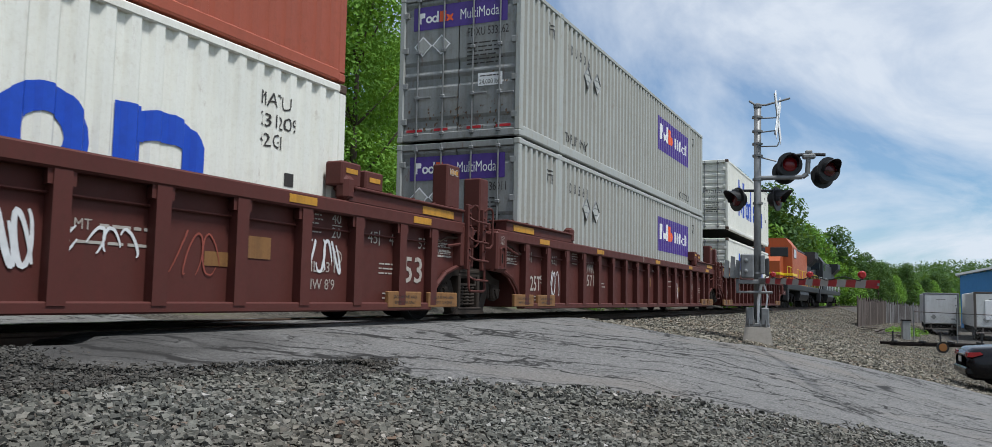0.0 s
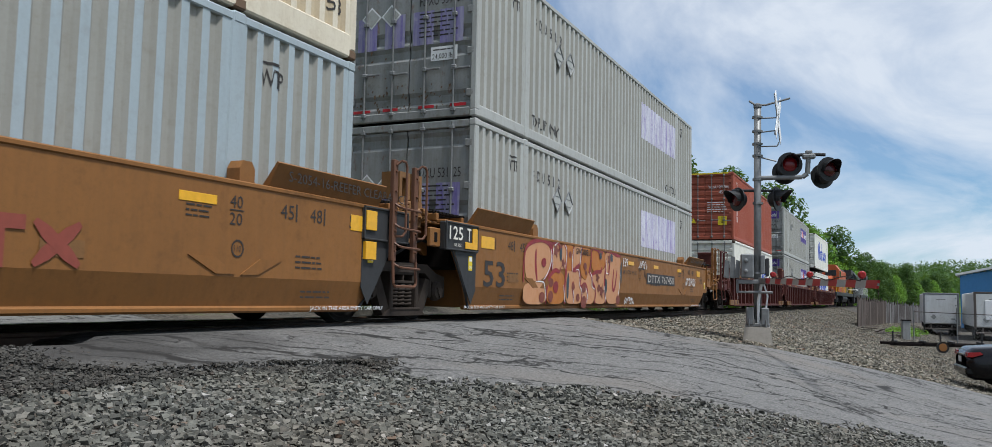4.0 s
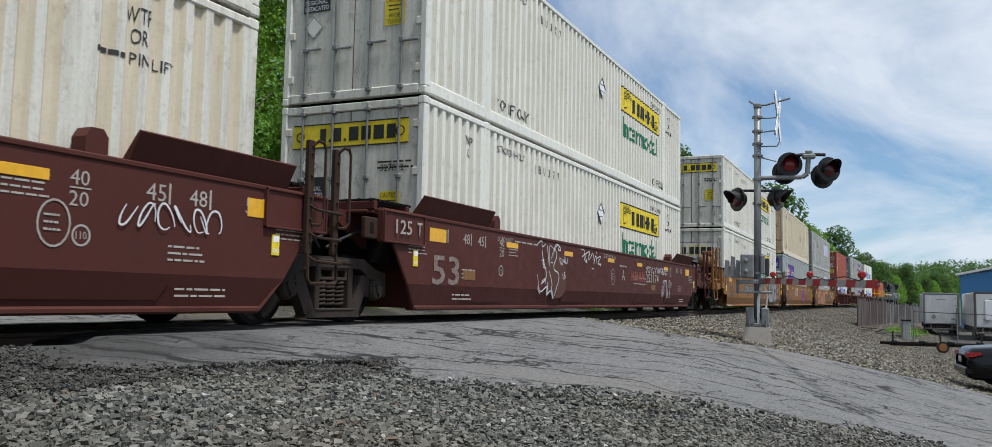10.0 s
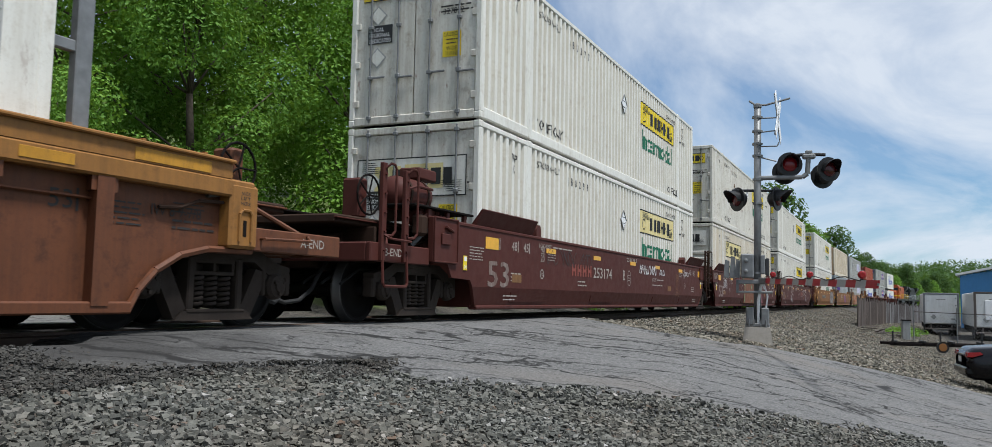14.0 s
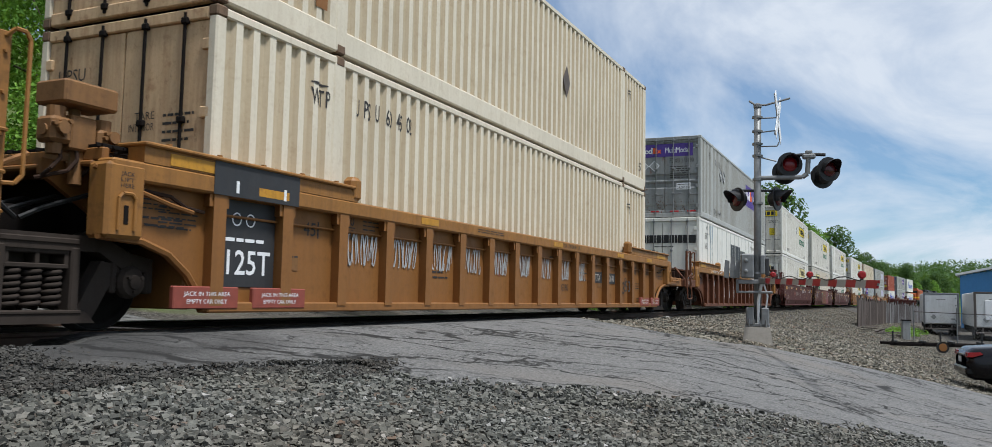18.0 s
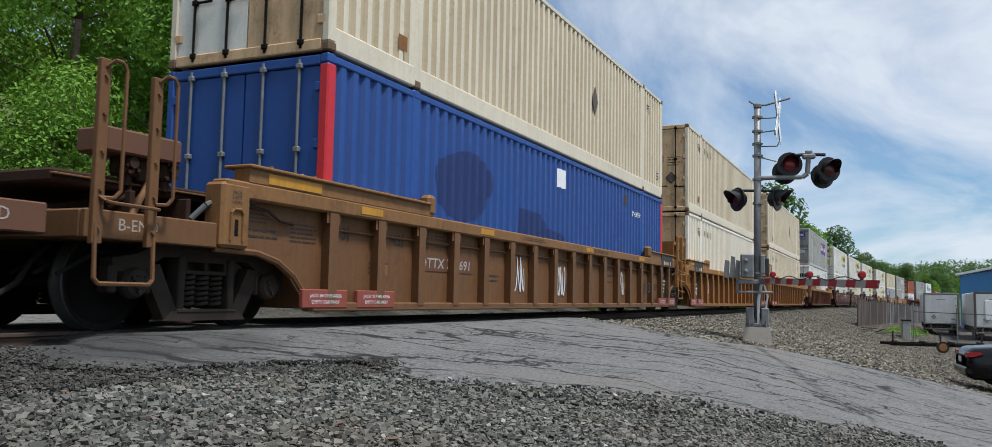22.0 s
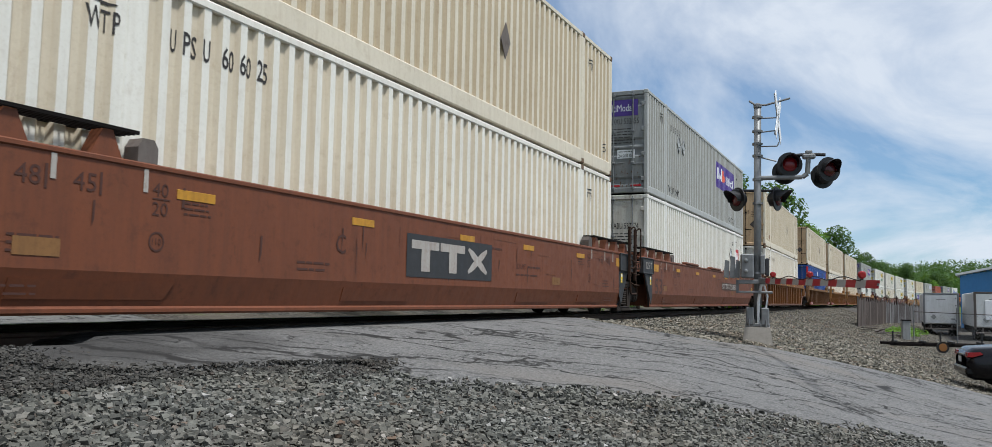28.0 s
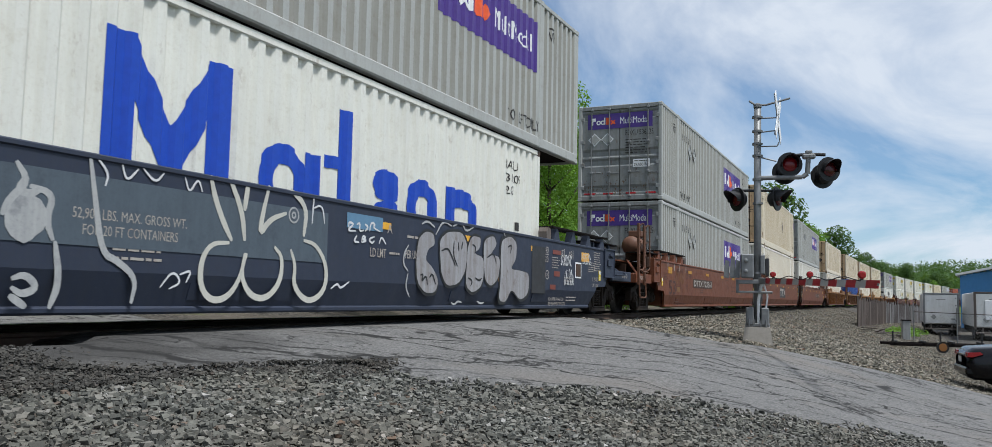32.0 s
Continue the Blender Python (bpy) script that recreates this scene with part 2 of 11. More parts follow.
M["gate_grey"] = painted("dull white gate stripe", (0.40, 0.40, 0.39), (0.2, 0.18, 0.16), 0.5, 0.5)
M["red_white_red"] = plain("red gate stripe", (0.42, 0.02, 0.03), 0.45)
M["black_plastic"] = plain("black signal housing", (0.012, 0.012, 0.013), 0.45)
M["lens_red"] = glow("red signal lens", (0.13, 0.004, 0.007), 0.05)
M["lens_dark"] = glow("dim red signal lens", (0.06, 0.004, 0.006), 0.03)
M["concrete"] = painted("weathered concrete", (0.34, 0.31, 0.27), (0.14, 0.12, 0.1), 0.5, 0.85)
M["rail"] = painted("rusty rail steel", (0.075, 0.045, 0.03), (0.04, 0.03, 0.025), 0.5, 0.6)
M["railtop"] = plain("polished rail head", (0.34, 0.33, 0.32), 0.3, 1.0)
M["tie"] = painted("creosoted timber", (0.055, 0.042, 0.034), (0.09, 0.075, 0.06), 0.6, 0.85)
M["rubber"] = plain("black rubber", (0.018, 0.018, 0.018), 0.75)
M["bark"] = plain("tree bark", (0.10, 0.075, 0.055), 0.9, 0, 0.5, 8)
M["fence_metal"] = painted("rusty sheet metal", (0.15, 0.125, 0.11), (0.06, 0.04, 0.03), 0.8, 0.7, 0.6, vary=0.9)
M["fence_grey"] = painted("weathered grey sheet metal", (0.25, 0.25, 0.25), (0.09, 0.06, 0.05), 0.7, 0.6, 0.3, vary=0.9)
M["trailer"] = painted("chalky white trailer skin", (0.62, 0.63, 0.62), (0.3, 0.27, 0.22), 0.5, 0.5, 0.1)
M["blue_shed"] = painted("blue metal cladding", (0.055, 0.20, 0.42), (0.05, 0.12, 0.22), 0.25, 0.5)
M["car_black"] = plain("black car paint", (0.006, 0.006, 0.007), 0.2, 0.0, 0.05, 3, 0.35)
M["tail_red"] = glow("red tail lamp", (0.24, 0.008, 0.01), 0.04)
M["orange_fill"] = painted("orange spray fill", (0.42, 0.15, 0.028), (0.30, 0.09, 0.03), 0.6, 0.5, 0, 0.3)
M["peach_fill"] = painted("peach spray fill", (0.52, 0.26, 0.13), (0.42, 0.15, 0.05), 0.6, 0.5, 0, 0.3)
M["slate_spray"] = plain("slate blue spray paint", (0.05, 0.07, 0.085), 0.5, 0, 0.5, 4)
M["bruise_spray"] = plain("faded red brown spray paint", (0.22, 0.055, 0.035), 0.5, 0, 0.4, 6)
M["rust_bloom"] = painted("brown rust bloom on oxide paint", (0.075, 0.026, 0.018), (0.12, 0.05, 0.022), 0.7, 0.6, 0, 0.3)
M["cream_spray"] = painted("cream spray paint", (0.55, 0.53, 0.46), (0.25, 0.26, 0.26), 0.6, 0.5, 0, 0.4)
M["pale_spray"] = painted("pale worn spray paint", (0.42, 0.42, 0.41), (0.12, 0.13, 0.15), 0.8, 0.5, 0, 0.5)
M["slate_patch"] = painted("slate blue patch paint", (0.082, 0.105, 0.128), (0.045, 0.055, 0.07), 0.7, 0.5)
M["sky_patch"] = painted("sky blue patch paint", (0.12, 0.24, 0.36), (0.07, 0.12, 0.2), 0.5, 0.5)
M["glass"] = glass("dark window glass")
M["chrome"] = plain("chrome", (0.6, 0.6, 0.62), 0.15, 1.0, 0.05)


def leaf_material(name, a, b):
    k = Nodes(name)
    geo = k.t.nodes.new("ShaderNodeNewGeometry")
    info = k.t.nodes.new("ShaderNodeObjectInfo")
    col = k.mix(geo.outputs["Random Per Island"], a, b)
    col = k.mix(k.ramp(info.outputs["Random"], 0, 1, 0, 0.55), col, tuple(x * y for x, y in zip(a, (0.75, 0.8, 0.8))))
    d = k.n("ShaderNodeBsdfPrincipled", Roughness=0.6)
    d.inputs["Specular IOR Level"].default_value = 0.25
    k.link(col, d.inputs["Base Color"])
    tr = k.n("ShaderNodeBsdfTranslucent")
    k.link(k.mix(0.5, col, (0.24, 0.36, 0.03)), tr.inputs[0])
    mx = k.n("ShaderNodeMixShader", Fac=0.32)
    k.link(d.outputs[0], mx.inputs[1])
    k.link(tr.outputs[0], mx.inputs[2])
    k.link(mx.outputs[0], k.out.inputs[0])
    return k.mat


M["leaf_a"] = leaf_material("maple foliage", (0.125, 0.265, 0.028), (0.24, 0.42, 0.055))
M["leaf_b"] = leaf_material("dark oak foliage", (0.10, 0.225, 0.028), (0.20, 0.36, 0.05))
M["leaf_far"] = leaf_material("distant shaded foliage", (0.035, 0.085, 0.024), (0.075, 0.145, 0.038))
M["leaf_c"] = leaf_material("yellow green foliage", (0.14, 0.27, 0.03), (0.24, 0.39, 0.06))


def stone_material(name="grey crushed stone", warm=(1.0, 1.0, 1.0)):
    k = Nodes(name)
    geo = k.t.nodes.new("ShaderNodeNewGeometry")
    rnd = geo.outputs["Random Per Island"]
    cr = k.t.nodes.new("ShaderNodeValToRGB")
    el = cr.color_ramp.elements
    el[0].position, el[0].color = 0.0, (0.028, 0.030, 0.027, 1)
    el[1].position, el[1].color = 1.0, (0.40, 0.385, 0.36, 1)
    for p, c in ((0.3, (0.098, 0.099, 0.086)), (0.7, (0.165, 0.163, 0.140)), (0.93, (0.20, 0.19, 0.168)), (0.955, (0.14, 0.09, 0.06)), (0.965, (0.18, 0.178, 0.16))):
        e = el.new(p)
        e.color = (*c, 1)
    k.link(rnd, cr.inputs[0])
    f = k.noise(k.coords(), 40, 5)
    col = k.mix(k.ramp(f, 0.3, 0.7, 0, 0.45), k.mix(1.0, cr.outputs[0], warm, "MULTIPLY"), (0.08, 0.075, 0.068))
    rusty = k.noise(k.coords(), 0.55, 3)
    col = k.mix(k.ramp(rusty, 0.50, 0.66, 0, 0.4), col, k.mix(1.0, col, (0.92, 0.76, 0.62), "MULTIPLY"))
    # older, oil and rust stained stone back along the track
    sp = k.t.nodes.new("ShaderNodeSeparateXYZ")
    k.link(k.coords(), sp.inputs[0])
    old = k.n("ShaderNodeMath")
    old.operation = "ADD"
    k.link(sp.outputs["X"], old.inputs[0])
    k.link(k.ramp(k.noise(k.coords(), 0.9, 4), 0.25, 0.75, -1.0, 1.0), old.inputs[1])
    col = k.mix(k.ramp(old.outputs[0], 1.2, 3.6, 0.8, 0.0), col, k.mix(1.0, col, (0.74, 0.64, 0.54), "MULTIPLY"))
    return k.finish(col, 0.85, 0, k.bump(f, 0.35, 0.01), 0.3)


M["stone"] = stone_material()
M["ballast"] = stone_material("brown grey ballast stone", (1.50, 1.38, 1.24))
M["crumb"] = stone_material("broken asphalt crumbs", (0.40, 0.38, 0.38))


def ground_material():
    k = Nodes("gravel ground")
    c = k.coords()
    v1 = k.n("ShaderNodeTexVoronoi", Scale=17.0)
    k.link(c, v1.inputs["Vector"])
    big = k.noise(c, 0.25, 6)
    # near-black cell edges put the shade between stones into the colour
    base = k.mix(k.ramp(v1.outputs["Distance"], 0.1, 0.6), (0.10, 0.09, 0.08), (0.02, 0.018, 0.016))
    base = k.mix(k.ramp(v1.outputs["Color"], 0.4, 0.95, 0, 0.45), base, (0.24, 0.22, 0.19))
    base = k.mix(k.ramp(big, 0.42, 0.68, 0, 0.55), base, (0.15, 0.125, 0.095))
    # grass and forest litter away from the railway
    pos = k.t.nodes.new("ShaderNodeSeparateXYZ")
    k.link(c, pos.inputs[0])
    edge = k.n("ShaderNodeMath")
    edge.operation = "ADD"
    k.link(pos.outputs["Y"], edge.inputs[0])
    k.link(k.ramp(k.noise(c, 0.5, 5), 0, 1, -2.5, 2.5), edge.inputs[1])
    grass = k.mix(k.noise(c, 3.0, 6), (0.045, 0.085, 0.018), (0.12, 0.14, 0.04))
    base = k.mix(k.ramp(edge.outputs[0], 11.0, 12.5), base, grass)
    base = k.mix(k.ramp(edge.outputs[0], -17.0, -24.0), base, grass)
    # dark bed under the trains: their shade put into the ground's colour
    lat = k.n("ShaderNodeMath")
    lat.operation = "ABSOLUTE"
    k.link(pos.outputs["Y"], lat.inputs[0])
    bed_shade = k.n("ShaderNodeMath")
    bed_shade.operation = "ADD"
    k.link(lat.outputs[0], bed_shade.inputs[0])
    k.link(k.ramp(k.noise(c, 2.0, 5), 0, 1, -0.4, 0.4), bed_shade.inputs[1])
    base = k.mix(k.ramp(bed_shade.outputs[0], 1.3, 1.9, 0.85, 0), base, (0.02, 0.018, 0.016))
    # woods far away
    dist = k.n("ShaderNodeVectorMath")
    dist.operation = "LENGTH"
    k.link(c, dist.inputs[0])
    wood = k.mix(k.noise(c, 0.05, 8, 0.8), (0.018, 0.045, 0.014), (0.05, 0.095, 0.03))
    base = k.mix(k.ramp(dist.outputs["Value"], 330, 450), base, wood)
    bmp = k.bump(v1.outputs["Distance"], 0.8, 0.04)
    return k.finish(base, 0.92, 0, bmp, 0.2)


def asphalt_material():
    k = Nodes("old cracked asphalt")
    c = k.coords()
    grain = k.noise(c, 90, 5, 0.75)
    speck = k.noise(c, 34, 4, 0.7)
    big = k.noise(c, 0.55, 7, 0.65)
    streaks = k.noise(k.along(70, (0.25, 2.4, 1)), 1.1, 7, 0.65, 0.4)
    base = k.mix(k.ramp(big, 0.35, 0.68), (0.20, 0.195, 0.19), (0.14, 0.137, 0.133))
    base = k.mix(k.ramp(streaks, 0.5, 0.8, 0, 0.2), base, (0.27, 0.262, 0.25))
    base = k.mix(k.ramp(streaks, 0.22, 0.42, 0.2, 0), base, (0.10, 0.098, 0.095))
    base = k.mix(k.ramp(grain, 0.38, 0.62, 0, 0.8), base, (0.05, 0.05, 0.049))
    base = k.mix(k.ramp(speck, 0.54, 0.70, 0, 0.85), base, (0.34, 0.33, 0.315))

    agg = k.n("ShaderNodeTexVoronoi", Scale=48.0)
    k.link(c, agg.inputs["Vector"])
    base = k.mix(k.ramp(agg.outputs["Color"], 0.1, 0.9, 0.25, 0.55), base, k.mix(agg.outputs["Color"], (0.025, 0.024, 0.023), (0.30, 0.29, 0.275)))

    def cracks(turn, stretch, scale, width, lo, hi, seed):
        """Edges of stretched, bent cells, broken up by a slow noise."""
        vec = k.along(turn, stretch)
        bend = k.n("ShaderNodeTexNoise", Scale=1.6, Detail=5.0, Roughness=0.6)
        k.link(c, bend.inputs["Vector"])
        mv = k.n("ShaderNodeVectorMath")
        mv.operation = "MULTIPLY_ADD"
        mv.inputs[1].default_value = (0.9, 0.7, 0.0)
        k.link(bend.outputs["Color"], mv.inputs[0])
        k.link(vec, mv.inputs[2])
        v = k.n("ShaderNodeTexVoronoi", Scale=scale)
        v.feature = "DISTANCE_TO_EDGE"
        k.link(mv.outputs[0], v.inputs["Vector"])
        ln = k.ramp(v.outputs["Distance"], width * 0.3, width, 1, 0)
        mul = k.n("ShaderNodeMath")
        mul.operation = "MULTIPLY"
        k.link(ln, mul.inputs[0])
        k.link(k.ramp(k.noise(c, 0.6 + seed, 4), lo, hi), mul.inputs[1])
        return mul.outputs[0]

    # long cracks that follow the road's edge, and a finer net
    c1 = cracks(50, (0.24, 1.25, 1), 0.8, 0.030, 0.33, 0.42, 0.0)
    c2 = cracks(46, (0.40, 1.3, 1), 2.2, 0.026, 0.43, 0.52, 0.5)
    mx = k.n("ShaderNodeMath")
    mx.operation = "MAXIMUM"
    k.link(c1, mx.inputs[0])
    k.link(c2, mx.inputs[1])
    # ravelled dark dashes along the lane, pits, and a sandy stain
    dash = k.noise(k.along(49, (0.7, 7.5, 1)), 1.4, 6, 0.7, 0.3)
    base = k.mix(k.ramp(dash, 0.60, 0.74, 0, 0.38), base, (0.035, 0.034, 0.033))
    pits = k.n("ShaderNodeTexVoronoi", Scale=13.0)
    k.link(c, pits.inputs["Vector"])
    base = k.mix(k.ramp(pits.outputs["Distance"], 0.06, 0.16, 0.85, 0), base, (0.025, 0.024, 0.023))
    base = k.mix(k.ramp(k.noise(k.along(49, (0.5, 1.2, 1)), 0.45, 4), 0.55, 0.72, 0, 0.45), base, (0.175, 0.150, 0.125))
    # a darker, newer patch beside the track at the road's ragged end, with train shade painted in
    off = k.t.nodes.new("ShaderNodeMapping")
    off.inputs["Location"].default_value = (-1.02, 1.31, 0)
    off.inputs["Scale"].default_value = (0.30, 0.75, 0)
    k.link(c, off.inputs[0])
    reach = k.n("ShaderNodeVectorMath")
    reach.operation = "LENGTH"
    k.link(off.outputs[0], reach.inputs[0])
    ragged = k.n("ShaderNodeMath")
    ragged.operation = "ADD"
    k.link(reach.outputs["Value"], ragged.inputs[0])
    k.link(k.ramp(k.noise(c, 1.4, 6, 0.65), 0.25, 0.75, -0.35, 0.35), ragged.inputs[1])
    base = k.mix(k.ramp(ragged.outputs[0], 0.55, 1.35, 0.88, 0.0), base, k.mix(speck, (0.022, 0.021, 0.02), (0.075, 0.072, 0.068)))
    base = k.mix(mx.outputs[0], base, (0.02, 0.019, 0.018))
    h = k.mix(mx.outputs[0], k.mix(0.5, grain, speck), (0.0, 0.0, 0.0))
    return k.finish(base, 0.88, 0, k.bump(h, 1.0, 0.02), 0.25)


M["ground"] = ground_material()
M["asphalt"] = asphalt_material()

# ---- mesh building ----


class MB:
    """Collects boxes, bars and plates into one mesh."""

    def __init__(self):
        self.v, self.f, self.m = [], [], []

    def add(self, verts, faces, mi=0):
        o = len(self.v)
        self.v.extend(verts)
        self.f.extend([tuple(i + o for i in fc) for fc in faces])
        self.m.extend([mi] * len(faces))
        return self

    def box(self, x0, x1, y0, y1, z0, z1, mi=0):
        p = [(x0, y0, z0), (x1, y0, z0), (x1, y1, z0), (x0, y1, z0), (x0, y0, z1), (x1, y0, z1), (x1, y1, z1), (x0, y1, z1)]
        return self.add(p, [(0, 3, 2, 1), (4, 5, 6, 7), (0, 1, 5, 4), (1, 2, 6, 5), (2, 3, 7, 6), (3, 0, 4, 7)], mi)

    def cbox(self, x0, x1, y0, y1, z0, z1, c=0.015, mi=0):
        """A box with chamfered edges."""
        c = min(c, (x1 - x0) * 0.45, (y1 - y0) * 0.45, (z1 - z0) * 0.45)
        p = []
        for x, xi in ((x0, x0 + c), (x1, x1 - c)):
            for y, yi in ((y0, y0 + c), (y1, y1 - c)):
                for z, zi in ((z0, z0 + c), (z1, z1 - c)):
                    p += [(x, yi, zi), (xi, y, zi), (xi, yi, z)]
        # corner i = 4*ix + 2*iy + iz, each with an x, y and z vertex
        q = lambda i, a: 3 * i + a
        f = []
        for a, ring in ((0, (0, 1, 3, 2)), (1, (0, 4, 5, 1)), (2, (0, 2, 6, 4))):
            off = {0: 4, 1: 2, 2: 1}[a]
            f.append(tuple(q(i, a) for i in ring))
            f.append(tuple(q(i + off, a) for i in reversed(ring)))
        for i, j, a, b in ((0, 1, 0, 1), (2, 3, 1, 0), (4, 5, 1, 0), (6, 7, 0, 1), (0, 2, 2, 0), (1, 3, 0, 2), (4, 6, 0, 2), (5, 7, 2, 0), (0, 4, 1, 2), (1, 5, 2, 1), (2, 6, 2, 1), (3, 7, 1, 2)):
            f.append((q(i, a), q(j, a), q(j, b), q(i, b)))
        for i in range(8):
            odd = (i & 1) + (i >> 1 & 1) + (i >> 2 & 1)
            t = (q(i, 0), q(i, 1), q(i, 2))
            f.append(t if odd % 2 else tuple(reversed(t)))
        return self.add(p, f, mi)

    def prism(self, poly, axis, a, b, mi=0):
        """A plate: polygon in the two other axes (in xyz order), from a to b along the axis."""
        n = len(poly)

        def at(p, w):
            return {"x": (w, p[0], p[1]), "y": (p[0], w, p[1]), "z": (p[0], p[1], w)}[axis]

        vs = [at(p, a) for p in poly] + [at(p, b) for p in poly]
        fs = [tuple(range(n)), tuple(reversed(range(n, 2 * n)))]
        fs += [(i, i + n, (i + 1) % n + n, (i + 1) % n) for i in range(n)]
        return self.add(vs, fs, mi)

    def cyl(self, p0, p1, r, n=10, mi=0, r1=None):
        p0, p1 = Vector(p0), Vector(p1)
        d = (p1 - p0).normalized()
        s = d.orthogonal().normalized()
        t = d.cross(s)
        r1 = r if r1 is None else r1
        vs = []
        for p, rr in ((p0, r), (p1, r1)):
            for i in range(n):
                a = 2 * math.pi * i / n
                vs.append(tuple(p + (s * math.cos(a) + t * math.sin(a)) * rr))
        fs = [tuple(reversed(range(n))), tuple(range(n, 2 * n))]
        fs += [(i, (i + 1) % n, (i + 1) % n + n, i + n) for i in range(n)]
        return self.add(vs, fs, mi)

    def tube(self, pts, r, n=8, mi=0):
        for a, b in zip(pts, pts[1:]):
            self.cyl(a, b, r, n, mi)
        return self

    def lathe(self, prof, centre, axis, n=24, mi=0):
        """Profile of (along, radius) turned about an axis through centre."""
        c = Vector(centre)
        d = Vector(axis).normalized()
        s = d.orthogonal().normalized()
        t = d.cross(s)
        vs = []
        for al, r in prof:
            for i in range(n):
                a = 2 * math.pi * i / n
                vs.append(tuple(c + d * al + (s * math.cos(a) + t * math.sin(a)) * r))
        fs = []
        for j in range(len(prof) - 1):
            for i in range(n):
                fs.append((j * n + i, j * n + (i + 1) % n, (j + 1) * n + (i + 1) % n, (j + 1) * n + i))
        fs.append(tuple(reversed(range(n))))
        fs.append(tuple(range((len(prof) - 1) * n, len(prof) * n)))
        return self.add(vs, fs, mi)

    def mesh(self, name, mats, smooth=False):
        me = bpy.data.meshes.new(name)
        me.from_pydata(self.v, [], self.f)
        for m in mats:
            me.materials.append(m)
        if len(mats) > 1:
            me.polygons.foreach_set("material_index", self.m)
        if smooth:
            me.polygons.foreach_set("use_smooth", [True] * len(self.f))
        me.update()
        return me


def part(name, mb, mats, parent=None, label="", smooth=False, at=None):
    if not isinstance(mats, (list, tuple)):
        mats = [mats]
    mats = [M[m] if isinstance(m, str) else m for m in mats]
    me = mb if isinstance(mb, bpy.types.Mesh) else mb.mesh(name, mats, smooth)
    ob = new(name, me)
    if parent is not None:
        ob.parent = parent
    if at is not None:
        ob.matrix_basis = at
    if label:
        ob["label"] = label
    return ob


def thing(name, label, category, group="", kind="", at=None):
    ob = new(name)
    ob.empty_display_size = 0.3
    tagged(ob, label, category, group, kind)
    if at is not None:
        ob.matrix_basis = at
    return ob


# ---- the line of the track: straight, then a wide bend to the camera's side ----
BEND_AT, BEND_R = 60.0, 1475.0


def on_track(s, side=0.0):
    """Place and heading (radians) at s metres along the track, side metres to its left."""
    if s <= BEND_AT:
        return s, side, 0.0
    a = (s - BEND_AT) / BEND_R
    return BEND_AT + (BEND_R + side) * math.sin(a), side - (BEND_R + side) * (1 - math.cos(a)), -a


def track_y(x):
    if x <= BEND_AT:
        return 0.0
    a = math.asin(min(0.6, (x - BEND_AT) / BEND_R))
    return -BEND_R * (1 - math.cos(a))


def smooth01(a, b, x):
    u = min(1.0, max(0.0, (x - a) / (b - a)))
    return u * u * (3 - 2 * u)


def ground_z(x, y):
    """Height of the ground: crossing hump, embankment, yard and the wooded slope behind."""
    lat = y - track_y(x)
    if lat <= 0:
        d = max(0.0, -lat - 1.6)
        near = -0.05 - 0.13 * min(d, 3.4) - 0.26 * min(max(d - 3.4, 0), 4.4)
        far = -0.12 - 0.36 * min(d, 3.2) - 0.15 * min(max(d - 3.2, 0), 5.5)
        k = smooth01(16, 50, x)
        z = near * (1 - k) + far * k
        if d <= 0:
            z = -0.06
        z -= 0.10 * (1 - smooth01(0.8, 2.2, d)) * smooth01(16.0, 18.5, x)
        z -= 0.26 * (1 - smooth01(0.0, 0.25, d)) * (1 - smooth01(4.2, 5.0, x))
    else:
        d = max(0.0, lat - 1.6)
        z = -0.08 - 0.12 * min(d, 3.0)
        rise = 0.42 * max(0.0, lat - 9.0) * smooth01(9, 16, lat)
        z += min(rise, 24.0) * (1 - 0.8 * smooth01(110, 300, x))
    z -= 0.14 * smooth01(-7.6, -8.8, y) * smooth01(21, 24, x) * (1 - smooth01(31, 38, x))
    z += 0.03 * (noise.noise((x * 0.4, y * 0.4, 0)) ) * smooth01(2.0, 4.0, abs(lat))
    return z

# ---- lettering and painted marks ----
_glyphs = {}


def glyphs(s, fat=0.0):
    """The flat outline of a string in the built-in font: points (0..w, 0..1 cap height) and faces."""
    if (s, fat) not in _glyphs:
        cu = bpy.data.curves.new("lettering", "FONT")
        cu.body, cu.resolution_u, cu.offset = s, 2, fat
        ob = bpy.data.objects.new("lettering", cu)
        me = ob.to_mesh()
        pts = [(p.co.x, p.co.y) for p in me.vertices]
        fcs = [tuple(p.vertices) for p in me.polygons]
        ob.to_mesh_clear()
        bpy.data.objects.remove(ob)
        x0 = min(p[0] for p in pts)
        pts = [((p[0] - x0) / 0.69, p[1] / 0.69) for p in pts]
        _glyphs[(s, fat)] = (pts, fcs, max(p[0] for p in pts))
    return _glyphs[(s, fat)]


